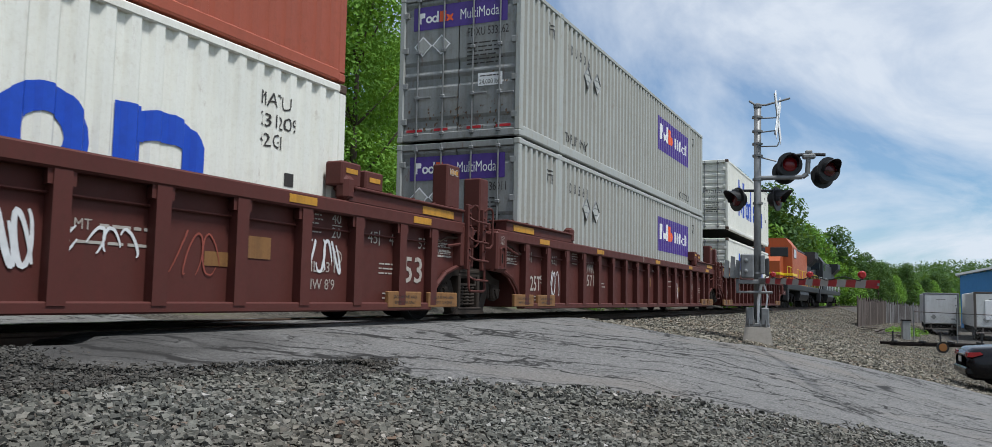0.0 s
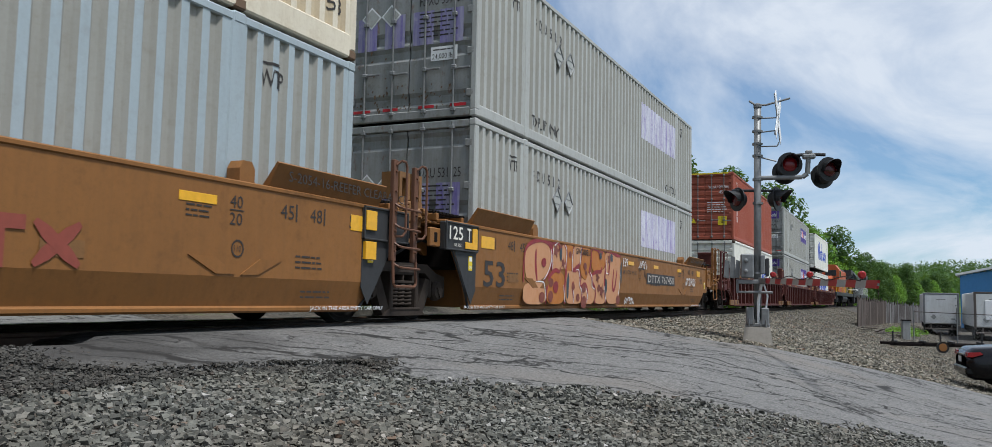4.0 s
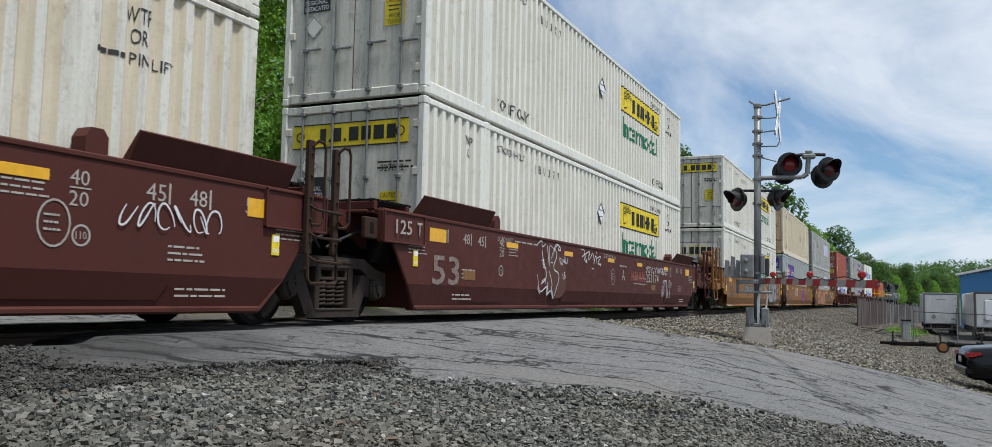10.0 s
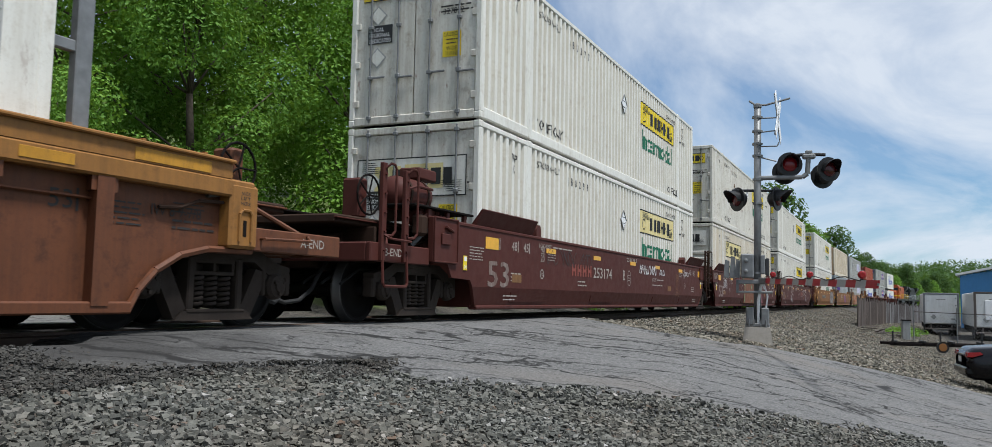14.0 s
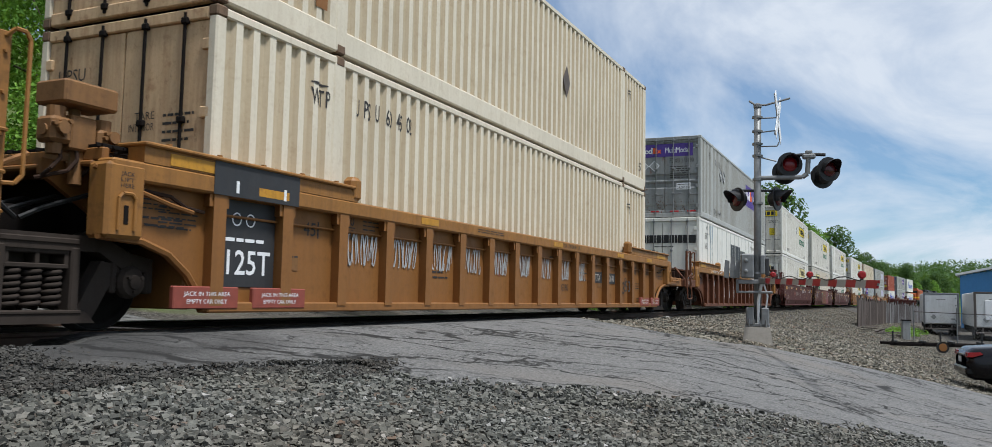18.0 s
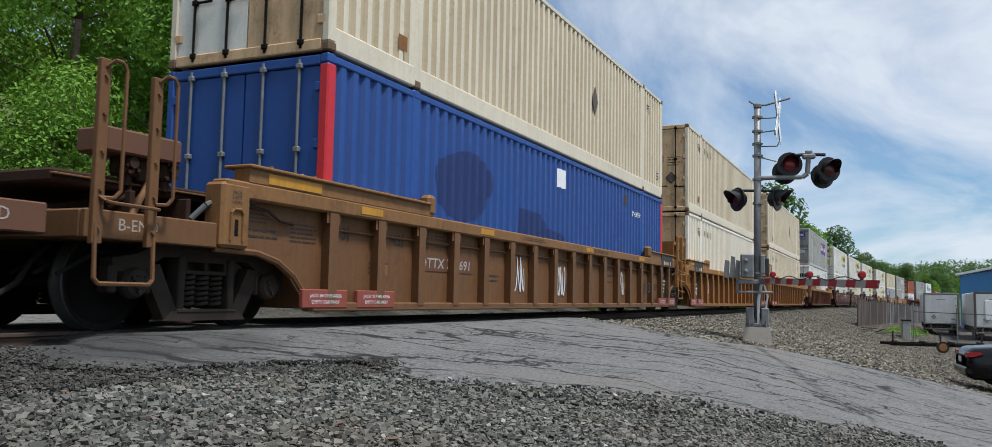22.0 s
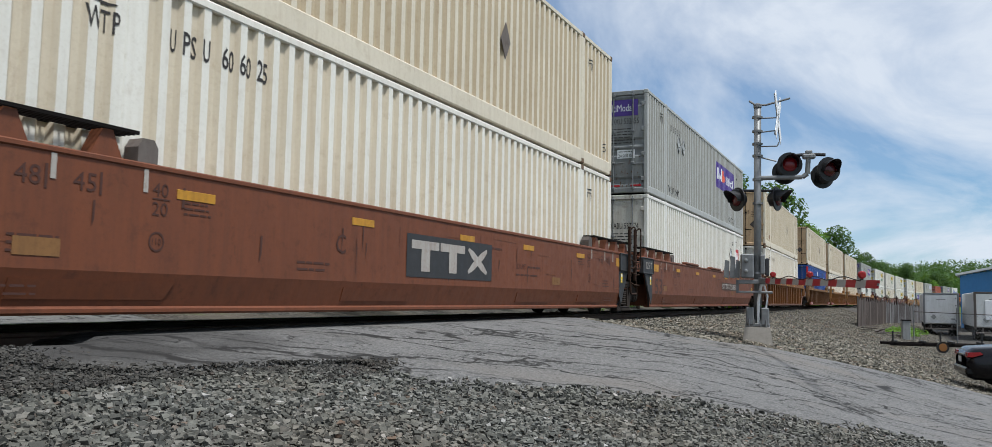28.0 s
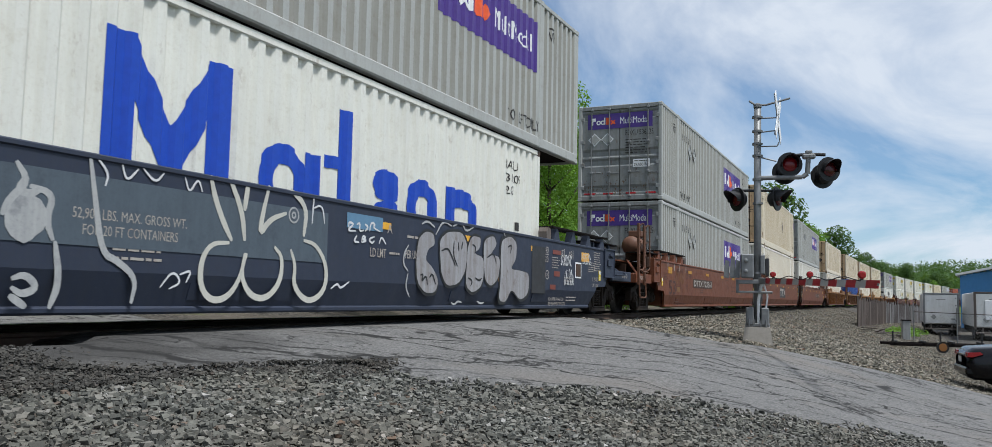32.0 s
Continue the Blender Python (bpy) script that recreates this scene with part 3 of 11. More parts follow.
class Decal:
    """Flat marks in the plane of a wall: u along, w up."""

    def __init__(self):
        self.v, self.f, self.cut = [], [], []

    def poly(self, pts):
        o = len(self.v)
        self.v += list(pts)
        self.f.append(tuple(range(o, o + len(pts))))
        return self

    def rect(self, u0, u1, w0, w1):
        return self.poly([(u0, w0), (u1, w0), (u1, w1), (u0, w1)])

    def text(self, s, u, w, h, width=None, fat=0.0, slant=0.0):
        pts, fcs, tw = glyphs(s, fat)
        k = h if width is None else width / tw
        o = len(self.v)
        self.cut.append((o, len(self.f)))
        self.v += [(u + p[0] * k + p[1] * h * slant, w + p[1] * h) for p in pts]
        self.f += [tuple(i + o for i in fc) for fc in fcs]
        return self

    def word(self, s, u, w, h, width, fat=0.0, gap=0.02):
        """Letter by letter, each filling its share of the width."""
        ws = [glyphs(c, fat)[2] for c in s]
        k = (width - gap * (len(s) - 1)) / sum(ws)
        for c, cw in zip(s, ws):
            self.text(c, u, w, h, cw * k, fat)
            u += cw * k + gap
        return self

    def bars(self, u0, u1, w0, w1, rows, seed=1):
        """Writing too small to read: short bars."""
        self.cut.append((len(self.v), len(self.f)))
        rnd = random.Random(seed)
        step = (w1 - w0) / rows
        for r in range(rows):
            a = u0
            end = u1 - rnd.random() * 0.25 * (u1 - u0)
            while a < end - 0.02:
                b = min(end, a + (0.08 + 0.25 * rnd.random()) * (u1 - u0))
                self.rect(a, b, w1 - (r + 0.66) * step, w1 - (r + 0.34) * step)
                a = b + 0.04 * (u1 - u0)
        return self

    def blob(self, cu, cw, ru, rw, seed=0, n=18, rough=0.16):
        self.cut.append((len(self.v), len(self.f)))
        rnd = random.Random(seed)
        ph = [rnd.random() * 6.28 for _ in range(3)]
        out = []
        for i in range(n):
            a = 2 * math.pi * i / n
            k = 1 + rough * (math.sin(2 * a + ph[0]) + 0.6 * math.sin(3 * a + ph[1]) + 0.4 * math.sin(5 * a + ph[2]))
            out.append((cu + ru * k * math.cos(a), cw + rw * k * math.sin(a)))
        return self.poly(out)

    def ring(self, cu, cw, ru, rw, thick, n=20, a0=0.0, a1=6.2832):
        self.cut.append((len(self.v), len(self.f)))
        o = len(self.v)
        for i in range(n + 1):
            t = a0 + (a1 - a0) * i / n
            self.v += [(cu + (ru - d) * math.cos(t), cw + (rw - d) * math.sin(t)) for d in (0, thick)]
        self.f += [(o + 2 * i, o + 2 * i + 2, o + 2 * i + 3, o + 2 * i + 1) for i in range(n)]
        return self

    def rounded(self, pts, times=2):
        """A closed shape with its corners cut round."""
        for _ in range(times):
            nx = []
            for (a, b), (c, d) in zip(pts, pts[1:] + pts[:1]):
                nx += [(a * 0.8 + c * 0.2, b * 0.8 + d * 0.2), (a * 0.2 + c * 0.8, b * 0.2 + d * 0.8)]
            pts = nx
        return self.poly(pts)

    def brush(self, pts, wd, times=2):
        """A sprayed stroke along a rounded line, thinning at its ends."""
        for _ in range(times):
            nx = [pts[0]]
            for (a, b), (c, d) in zip(pts, pts[1:]):
                nx += [(a * 0.75 + c * 0.25, b * 0.75 + d * 0.25), (a * 0.25 + c * 0.75, b * 0.25 + d * 0.75)]
            pts = nx + [pts[-1]]
        n = len(pts) - 1
        left, right = [], []
        for i, (a, b) in enumerate(pts):
            c, d = pts[min(n, i + 1)]
            e, f = pts[max(0, i - 1)]
            ln = math.hypot(c - e, d - f) or 1e-6
            h = wd / 2 * (0.45 + 0.55 * min(1.0, 3.0 * i / n, 3.0 * (n - i) / n))
            left.append((a - (d - f) / ln * h, b + (c - e) / ln * h))
            right.append((a + (d - f) / ln * h, b - (c - e) / ln * h))
        o = len(self.v)
        self.v += left + right
        self.f += [(o + i, o + n + 1 + i, o + n + 2 + i, o + i + 1) for i in range(n)]
        return self

    def line(self, pts, wd):
        return self.brush(list(pts), wd, 1)

    def scrawl(self, u0, u1, w0, w1, wd, seed, strokes=5):
        """A sprayed tag that cannot be read: looping strokes side by side."""
        rnd = random.Random(seed)
        step = (u1 - u0) / strokes
        for i in range(strokes):
            self.cut.append((len(self.v), len(self.f)))
            cu = u0 + (i + 0.5) * step
            pts = []
            turns = rnd.choice((0.7, 1.0, 1.4))
            p = rnd.random() * 6.28
            lean = rnd.uniform(-0.2, 0.25)
            for j in range(13):
                a = p + turns * 6.28 * j / 12
                w = 0.5 + 0.5 * math.sin(a) * rnd.uniform(0.85, 1.0)
                pts.append((cu + step * (0.52 * math.cos(a * 0.8 + i) + lean * w), w0 + (w1 - w0) * w))
            self.line(pts, wd)
        return self


def pieces(dec):
    """Each word or line of writing by itself."""
    if len(dec.cut) < 2:
        return [dec]
    cuts = list(dec.cut)
    if cuts[0][1] > 0:
        cuts.insert(0, (0, 0))
    cuts.append((len(dec.v), len(dec.f)))
    out = []
    for (va, fa), (vb, fb) in zip(cuts, cuts[1:]):
        d = Decal()
        d.v = dec.v[va:vb]
        d.f = [tuple(i - va for i in f) for f in dec.f[fa:fb]]
        if d.f:
            out.append(d)
    return out


def mark(parent, dec, mat, y, name="lettering", label="", face="side", z=0.0, x=0.0):
    """Puts marks on a wall plane. side: on the plane y, facing the road; rear: on the plane x = y, facing backwards."""
    if name in ("lettering", "graffiti") and len(dec.cut) > 1:
        for one in pieces(dec):
            mark(parent, one, mat, y, name, label, face, z, x)
        return None
    lift = [0.0] * len(dec.v)
    if name in ("graffiti", "logo_shape") and len(dec.f) > 1:
        for k, f in enumerate(dec.f):
            for i in f:
                lift[i] = k * 0.00012
    if face == "side":
        vs = [(x + u, y - q, z + w) for (u, w), q in zip(dec.v, lift)]
    else:
        vs = [(y - q, x - u, z + w) for (u, w), q in zip(dec.v, lift)]
    me = bpy.data.meshes.new(name)
    me.from_pydata(vs, [], dec.f)
    me.materials.append(M[mat])
    me.update()
    ob = new(name, me)
    ob.parent = parent
    if label:
        ob["label"] = label
    return ob


# ---- containers ----


def profile(L, pitch, post, inset=0.13, depth=0.036, flat=0.30):
    """Breaks (u, depth) of a corrugated wall along its length, with flat lifting posts at +-post."""
    out = []

    def run(a, b):
        n = max(1, round((b - a) / pitch))
        p = (b - a) / n
        for i in range(n):
            u = a + i * p
            out.extend([(u, 0.0), (u + p * 0.16, depth), (u + p * 0.16 + p * flat, depth), (u + p * (0.32 + flat), 0.0)])
        out.append((b, 0.0))

    h = L / 2 - inset
    if post:
        run(-h, -post - 0.13)
        run(-post + 0.13, post - 0.13)
        run(post + 0.13, h)
    else:
        run(-h, h)
    return out


def depth_at(prof, u):
    for (a, da), (b, db) in zip(prof, prof[1:]):
        if a <= u <= b:
            return da + (db - da) * ((u - a) / (b - a) if b > a else 0)
    return 0.0


def drape(parent, dec, mat, prof, wall, name="lettering", label="", off=0.004):
    """Marks that follow the corrugations of a side wall at y = -wall."""
    if name == "lettering" and len(dec.cut) > 1:
        for one in pieces(dec):
            drape(parent, one, mat, prof, wall, name, label, off)
        return None
    bm = bmesh.new()
    vs = [bm.verts.new((u, 0, w)) for u, w in dec.v]
    layer = bm.faces.layers.int.new("order")
    for k, f in enumerate(dec.f):
        try:
            bm.faces.new([vs[i] for i in f])[layer] = k
        except ValueError:
            pass
    lo, hi = min(p[0] for p in dec.v), max(p[0] for p in dec.v)
    for u, _ in prof:
        if lo < u < hi:
            bmesh.ops.bisect_plane(bm, geom=bm.verts[:] + bm.edges[:] + bm.faces[:], plane_co=(u, 0, 0), plane_no=(1, 0, 0))
    bm.verts.ensure_lookup_table()
    step = 0.0001 if name == "logo_shape" else 0.0
    for f in bm.faces:
        for v in f.verts:
            v.co.y = -wall + depth_at(prof, v.co.x) - off - f[layer] * step
    me = bpy.data.meshes.new(name)
    bm.to_mesh(me)
    bm.free()
    me.materials.append(M[mat])
    ob = new(name, me)
    ob.parent = parent
    if label:
        ob["label"] = label
    return ob


def rib_text(root, s, u, w, h, prof, wall, mat="stencil_dark", label="dark stencilled lettering"):
    """Characters stencilled one by one on the flats of a corrugated wall."""
    flats = [(a, b, d) for (a, d), (b, e) in zip(prof, prof[1:]) if abs(d - e) < 1e-6 and b - a > 0.04 and a >= u]
    k = 0
    for ch in s:
        if ch != " " and k < len(flats):
            a, b, d = flats[k]
            wd = min((b - a) * 0.92, h * 0.6)
            mark(root, Decal().text(ch, (a + b) / 2 - wd / 2, w, h, wd * (0.4 if ch in "1I" else 1.0), 0.012), mat, -wall + d - 0.004, "lettering", label)
        k += 1 if ch != " " else 1


def lock_rod(y, z0, z1, x):
    b = MB()
    b.cyl((x - 0.035, y, z0), (x - 0.035, y, z1), 0.018, 8)
    for z in (z0 + 0.04, z0 + 0.75, (z0 + z1) / 2 + 0.25, z1 - 0.12):
        b.cbox(x - 0.06, x, y - 0.045, y + 0.045, z, z + 0.07, 0.012)
    return b


def container(label, L=16.15, W=2.59, H=2.9, paint="grey_box", valley=None, door="grey_door", rear="door", pitch=0.27, rail=0.16, depth=0.042, trim=None, rods="galv", category="container", flatside=False, second_door=None, castings="steel_dark"):
    """A shipping container: corrugated walls, rails, posts, castings, doors with their gear."""
    root = thing("shipping_container", label, category, "containers on the train")
    post = 5.985 if L > 14 else None
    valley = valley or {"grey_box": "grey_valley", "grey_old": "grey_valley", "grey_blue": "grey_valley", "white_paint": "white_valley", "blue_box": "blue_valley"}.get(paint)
    trim = trim or paint
    castings = trim if castings == "steel_dark" else castings
    hw, hl = W / 2, L / 2
    prof = profile(L, pitch, post, 0.13, depth) if not flatside else [(-hl + 0.13, 0.0), (hl - 0.13, 0.0)]
    wall = hw - 0.012
    top = H - 0.10
    for sgn, nm in ((-1, "side_panel"), (1, "side_panel")):
        b = MB()
        vs, fs = [], []
        for u, d in prof:
            vs += [(u, sgn * (wall - d), rail), (u, sgn * (wall - d), top)]
        for i in range(len(prof) - 1):
            fs.append((2 * i, 2 * i + 2, 2 * i + 3, 2 * i + 1) if sgn < 0 else (2 * i, 2 * i + 1, 2 * i + 3, 2 * i + 2))
        b.add(vs, fs)
        # fold slopes and floors take the second, darker colour
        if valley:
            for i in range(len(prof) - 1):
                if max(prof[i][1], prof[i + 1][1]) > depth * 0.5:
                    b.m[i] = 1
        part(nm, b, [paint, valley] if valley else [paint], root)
        b = MB().cbox(-hl + 0.1, hl - 0.1, min(sgn * hw, sgn * (hw - 0.14)), max(sgn * hw, sgn * (hw - 0.14)), 0.012, rail + 0.01, 0.02)
        part("bottom_rail", b, trim, root)
        b = MB().cbox(-hl + 0.1, hl - 0.1, min(sgn * hw, sgn * (hw - 0.09)), max(sgn * hw, sgn * (hw - 0.09)), top - 0.01, H - 0.012, 0.015)
        part("top_rail", b, trim, root)
        if post:
            for px in (-post, post):
                part("lifting_post", MB().cbox(px - 0.115, px + 0.115, min(sgn * (hw + 0.004), sgn * (hw - 0.1)), max(sgn * (hw + 0.004), sgn * (hw - 0.1)), 0.02, H - 0.004, 0.02), trim, root)
                for z in (0.0, H - 0.12):
                    cast = MB()
                    cast.cbox(px - 0.09, px + 0.09, min(sgn * (hw + 0.01), sgn * (hw - 0.12)), max(sgn * (hw + 0.01), sgn * (hw - 0.12)), z - 0.004 if z else 0, z + 0.125, 0.02)
                    part("corner_casting", cast, castings, root)
    part("roof", MB().box(-hl + 0.05, hl - 0.05, -hw + 0.05, hw - 0.05, H - 0.04, H - 0.02), trim, root)
    part("floor", MB().box(-hl + 0.05, hl - 0.05, -hw + 0.06, hw - 0.06, 0.05, 0.15), "steel_dark", root)
    for sx in (-1, 1):
        for sy in (-1, 1):
            x0, x1 = sorted((sx * hl, sx * (hl - 0.15)))
            y0, y1 = sorted((sy * hw, sy * (hw - 0.12)))
            part("corner_post", MB().cbox(x0, x1, y0, y1, 0.11, H - 0.11, 0.02), trim, root)
            for z in (0.0, H - 0.12):
                cast = MB()
                cast.cbox(x0 - 0.004, x1 + 0.004, y0 - 0.004, y1 + 0.004, z, z + 0.12, 0.018)
                part("corner_casting", cast, castings, root)
    # the forward end
    n = 9
    w = (W - 0.24) / n
    fold = []
    for i in range(n):
        a = -hw + 0.12 + w * i
        fold += [(hl - 0.06, a), (hl - 0.02, a + w * 0.25), (hl - 0.02, a + w * 0.75)]
    fold += [(hl - 0.06, hw - 0.12), (hl - 0.1, hw - 0.12), (hl - 0.1, -hw + 0.12)]
    b = MB().prism(fold, "z", 0.15, H - 0.1)
    part("end_wall", b, paint, root)
    for z0, z1 in ((0.012, 0.16), (H - 0.14, H - 0.012)):
        part("end_rail", MB().cbox(hl - 0.1, hl, -hw + 0.12, hw - 0.12, z0, z1, 0.015), trim, root)
        part("end_rail", MB().cbox(-hl, -hl + 0.1, -hw + 0.12, hw - 0.12, z0, z1, 0.015), door if rear == "door" else trim, root)
    if rear == "door":
        for k, (y0, y1) in enumerate(((-hw + 0.125, -0.013), (0.013, hw - 0.125))):
            x = -hl + 0.05
            m = 5
            hgt = (H - 0.33) / m
            edge = [(x + 0.04, H - 0.15), (x + 0.04, 0.165), (x - 0.02, 0.165)]
            for i in range(m if L < 14 else 0):
                za = 0.2 + i * hgt
                edge += [(x - 0.022, za + 0.04), (x, za + 0.07), (x, za + hgt * 0.3), (x - 0.018, za + hgt * 0.36), (x - 0.018, za + hgt * 0.64), (x, za + hgt * 0.7), (x, za + hgt - 0.07), (x - 0.022, za + hgt - 0.04)]
            for za, zb in ((0.22, 0.47), (1.03, 1.28), (1.31, 1.56), (2.44, 2.70)) if L > 14 and door == "grey_door" else ():
                edge += [(x - 0.02, za), (x + 0.012, za + 0.05), (x + 0.012, zb - 0.07), (x - 0.02, zb)]
            edge.append((x - 0.02, H - 0.15))
            b = MB().prism(list(reversed(edge)), "y", y0, y1)
            dm = second_door if (second_door and k == 1) else door
            dr = part("door", b, dm, root)
            for f in (0.26, 0.74):
                part("lock_rod", lock_rod(y0 + (y1 - y0) * f, 0.06, H - 0.05, x - 0.02), rods, dr)
            hb = MB()
            for f in (0.26, 0.74):
                yy = y0 + (y1 - y0) * f
                hb.cbox(x - 0.075, x - 0.05, yy - 0.30, yy + 0.04, 0.78 + 0.06 * f, 0.815 + 0.06 * f, 0.008)
            part("door_handle", hb, rods, dr)
            ye = y0 if k == 0 else y1
            for i in range(4):
                zc = 0.4 + i * (H - 0.8) / 3
                part("hinge", MB().cbox(x - 0.05, x + 0.01, ye - 0.07, ye + 0.07, zc - 0.06, zc + 0.06, 0.012), door, dr)
    else:
        b = MB()
        if rear == "ribs":
            n = 10
            for i in range(n):
                a = -hw + 0.12 + (W - 0.24) * i / n
                w = (W - 0.24) / n
                b.prism([(-hl + 0.1, a), (-hl + 0.06, a), (-hl + 0.02, a + w * 0.25), (-hl + 0.02, a + w * 0.7), (-hl + 0.06, a + w * 0.95), (-hl + 0.06, a + w), (-hl + 0.1, a + w)], "z", 0.15, H - 0.1)
        else:
            b.box(-hl + 0.05, -hl + 0.1, -hw + 0.12, hw - 0.12, 0.15, H - 0.1)
            for i in range(7):
                z = 0.3 + i * 0.235
                b.prism([(-hl + 0.05, z), (-hl + 0.012, z + 0.04), (-hl + 0.012, z + 0.12), (-hl + 0.05, z + 0.16)], "y", -hw + 0.16, hw - 0.16)
        part("end_wall", b, paint, root)
    return root, prof, wall, hl, hw


def violet_panel(root, prof, wall, u0, faded=False, z0=1.42, z1=2.40):
    """A violet sign with white and orange shapes for a carrier's name."""
    w = 3.85
    drape(root, Decal().rect(u0, u0 + w, z0, z1), "purple_faded" if faded else "purple", prof, wall, "sign_panel", "faded violet sign panel" if faded else "violet sign panel", 0.004)
    if faded:
        return
    h = z1 - z0
    d = Decal()
    for a, b, lo, hi in ((0.26, 0.40, 0.34, 0.80), (0.40, 0.54, 0.58, 0.80), (1.02, 1.12, 0.34, 0.84)):
        d.rect(u0 + a, u0 + b, z0 + h * lo, z0 + h * hi)
    d.ring(u0 + 0.70, z0 + h * 0.47, 0.14, 0.15, 0.07, 14)
    d.ring(u0 + 0.95, z0 + h * 0.47, 0.14, 0.15, 0.07, 14)
    drape(root, d, "sign_white", prof, wall, "logo_shape", "white shapes", 0.008)
    d = Decal()
    d.rect(u0 + 1.16, u0 + 1.46, z0 + h * 0.34, z0 + h * 0.80)
    d.poly([(u0 + 1.48, z0 + h * 0.49), (u0 + 1.62, z0 + h * 0.34), (u0 + 1.76, z0 + h * 0.49), (u0 + 1.62, z0 + h * 0.64)])
    drape(root, d, "sign_orange", prof, wall, "logo_shape", "orange shapes", 0.008)
    d = Decal().text("MultiModal", u0 + 1.95, z0 + h * 0.34, 0.34, 1.62)
    drape(root, d, "sign_white", prof, wall, "lettering", "thin white lettering", 0.008)


def violet_door_panel(root, hl, z0=2.18, z1=2.64, faded=False):
    x = -hl + 0.024
    if faded:
        for u0, u1 in ((-1.05, -0.66), (-0.5, -0.1), (0.06, 0.46), (0.58, 1.02)):
            mark(root, Decal().rect(u0, u1, 1.28, 1.86), "purple_worn", x, "sign_panel", "worn violet sign panel", "rear")
        return
    mark(root, Decal().rect(-1.0, 1.0, z0, z1), "purple", x, "sign_panel", "violet sign panel", "rear")
    h = z1 - z0
    d = Decal()
    d.rect(-0.9, -0.83, z0 + h * .28, z0 + h * .74).rect(-0.83, -0.75, z0 + h * .52, z0 + h * .74)
    d.ring(-0.66, z0 + h * .43, 0.07, 0.07, 0.035, 12).ring(-0.53, z0 + h * .43, 0.07, 0.07, 0.035, 12).rect(-0.49, -0.45, z0 + h * .28, z0 + h * .76)
    d.text("MultiModal", 0.02, z0 + h * .28, 0.2, 0.84)
    mark(root, d, "sign_white", x - 0.004, "lettering", "white lettering", "rear")
    d = Decal().rect(-0.43, -0.37, z0 + h * .28, z0 + h * .74)
    d.rect(-0.37, -0.29, z0 + h * .28, z0 + h * .74)
    d.line([(-0.27, z0 + h * .28), (-0.14, z0 + h * .56)], 0.05).line([(-0.27, z0 + h * .56), (-0.14, z0 + h * .28)], 0.05)
    mark(root, d, "sign_orange", x - 0.004, "logo_shape", "orange shapes", "rear")


def door_writing(root, hl, mat, number, rows=5, z=1.95, size=0.16, u=0.18):
    x = -hl + 0.022
    d = Decal()
    if number:
        d.text(number, u, z, size, min(0.85, 0.105 * len(number)))
    d.bars(u, u + 0.75, z - 0.12 - rows * 0.075, z - 0.1, rows, len(number) + rows)
    mark(root, d, mat, x, "lettering", "stencilled door writing", "rear")


def placard(root, hl, u, z, r, mat="grey_box", edge="sign_white"):
    x = -hl + 0.02
    mark(root, Decal().poly([(u - r, z), (u, z - r), (u + r, z), (u, z + r)]), edge, x, "placard", "diamond placard frame", "rear")
    k = r * 0.82
    mark(root, Decal().poly([(u - k, z), (u, z - k), (u + k, z), (u, z + k)]), mat, x - 0.004, "placard_face", "", "rear")


def side_diamonds(root, wall, us, z=1.96, r=0.24):
    for u in us:
        b = MB()
        for (ax, az), (bx, bz) in (((-r, 0), (0, -r)), ((0, -r), (r, 0)), ((r, 0), (0, r)), ((0, r), (-r, 0))):
            b.cyl((u + ax, -wall - 0.012, z + az), (u + bx, -wall - 0.012, z + bz), 0.014, 5)
        b.cbox(u - r * 0.6, u + r * 0.6, -wall - 0.014, -wall - 0.004, z - r * 0.34, z - r * 0.28, 0.002).cbox(u - r * 0.6, u + r * 0.6, -wall - 0.014, -wall - 0.004, z + r * 0.28, z + r * 0.34, 0.002)
        holder = part("placard_holder", b, "galv", root, "aluminium diamond placard frame")
        part("placard", MB().prism([(u - r * 0.9, z), (u, z - r * 0.9), (u + r * 0.9, z), (u, z + r * 0.9)], "y", -wall - 0.009, -wall - 0.004), "sign_white" if u > 0 else "grey_box", holder)


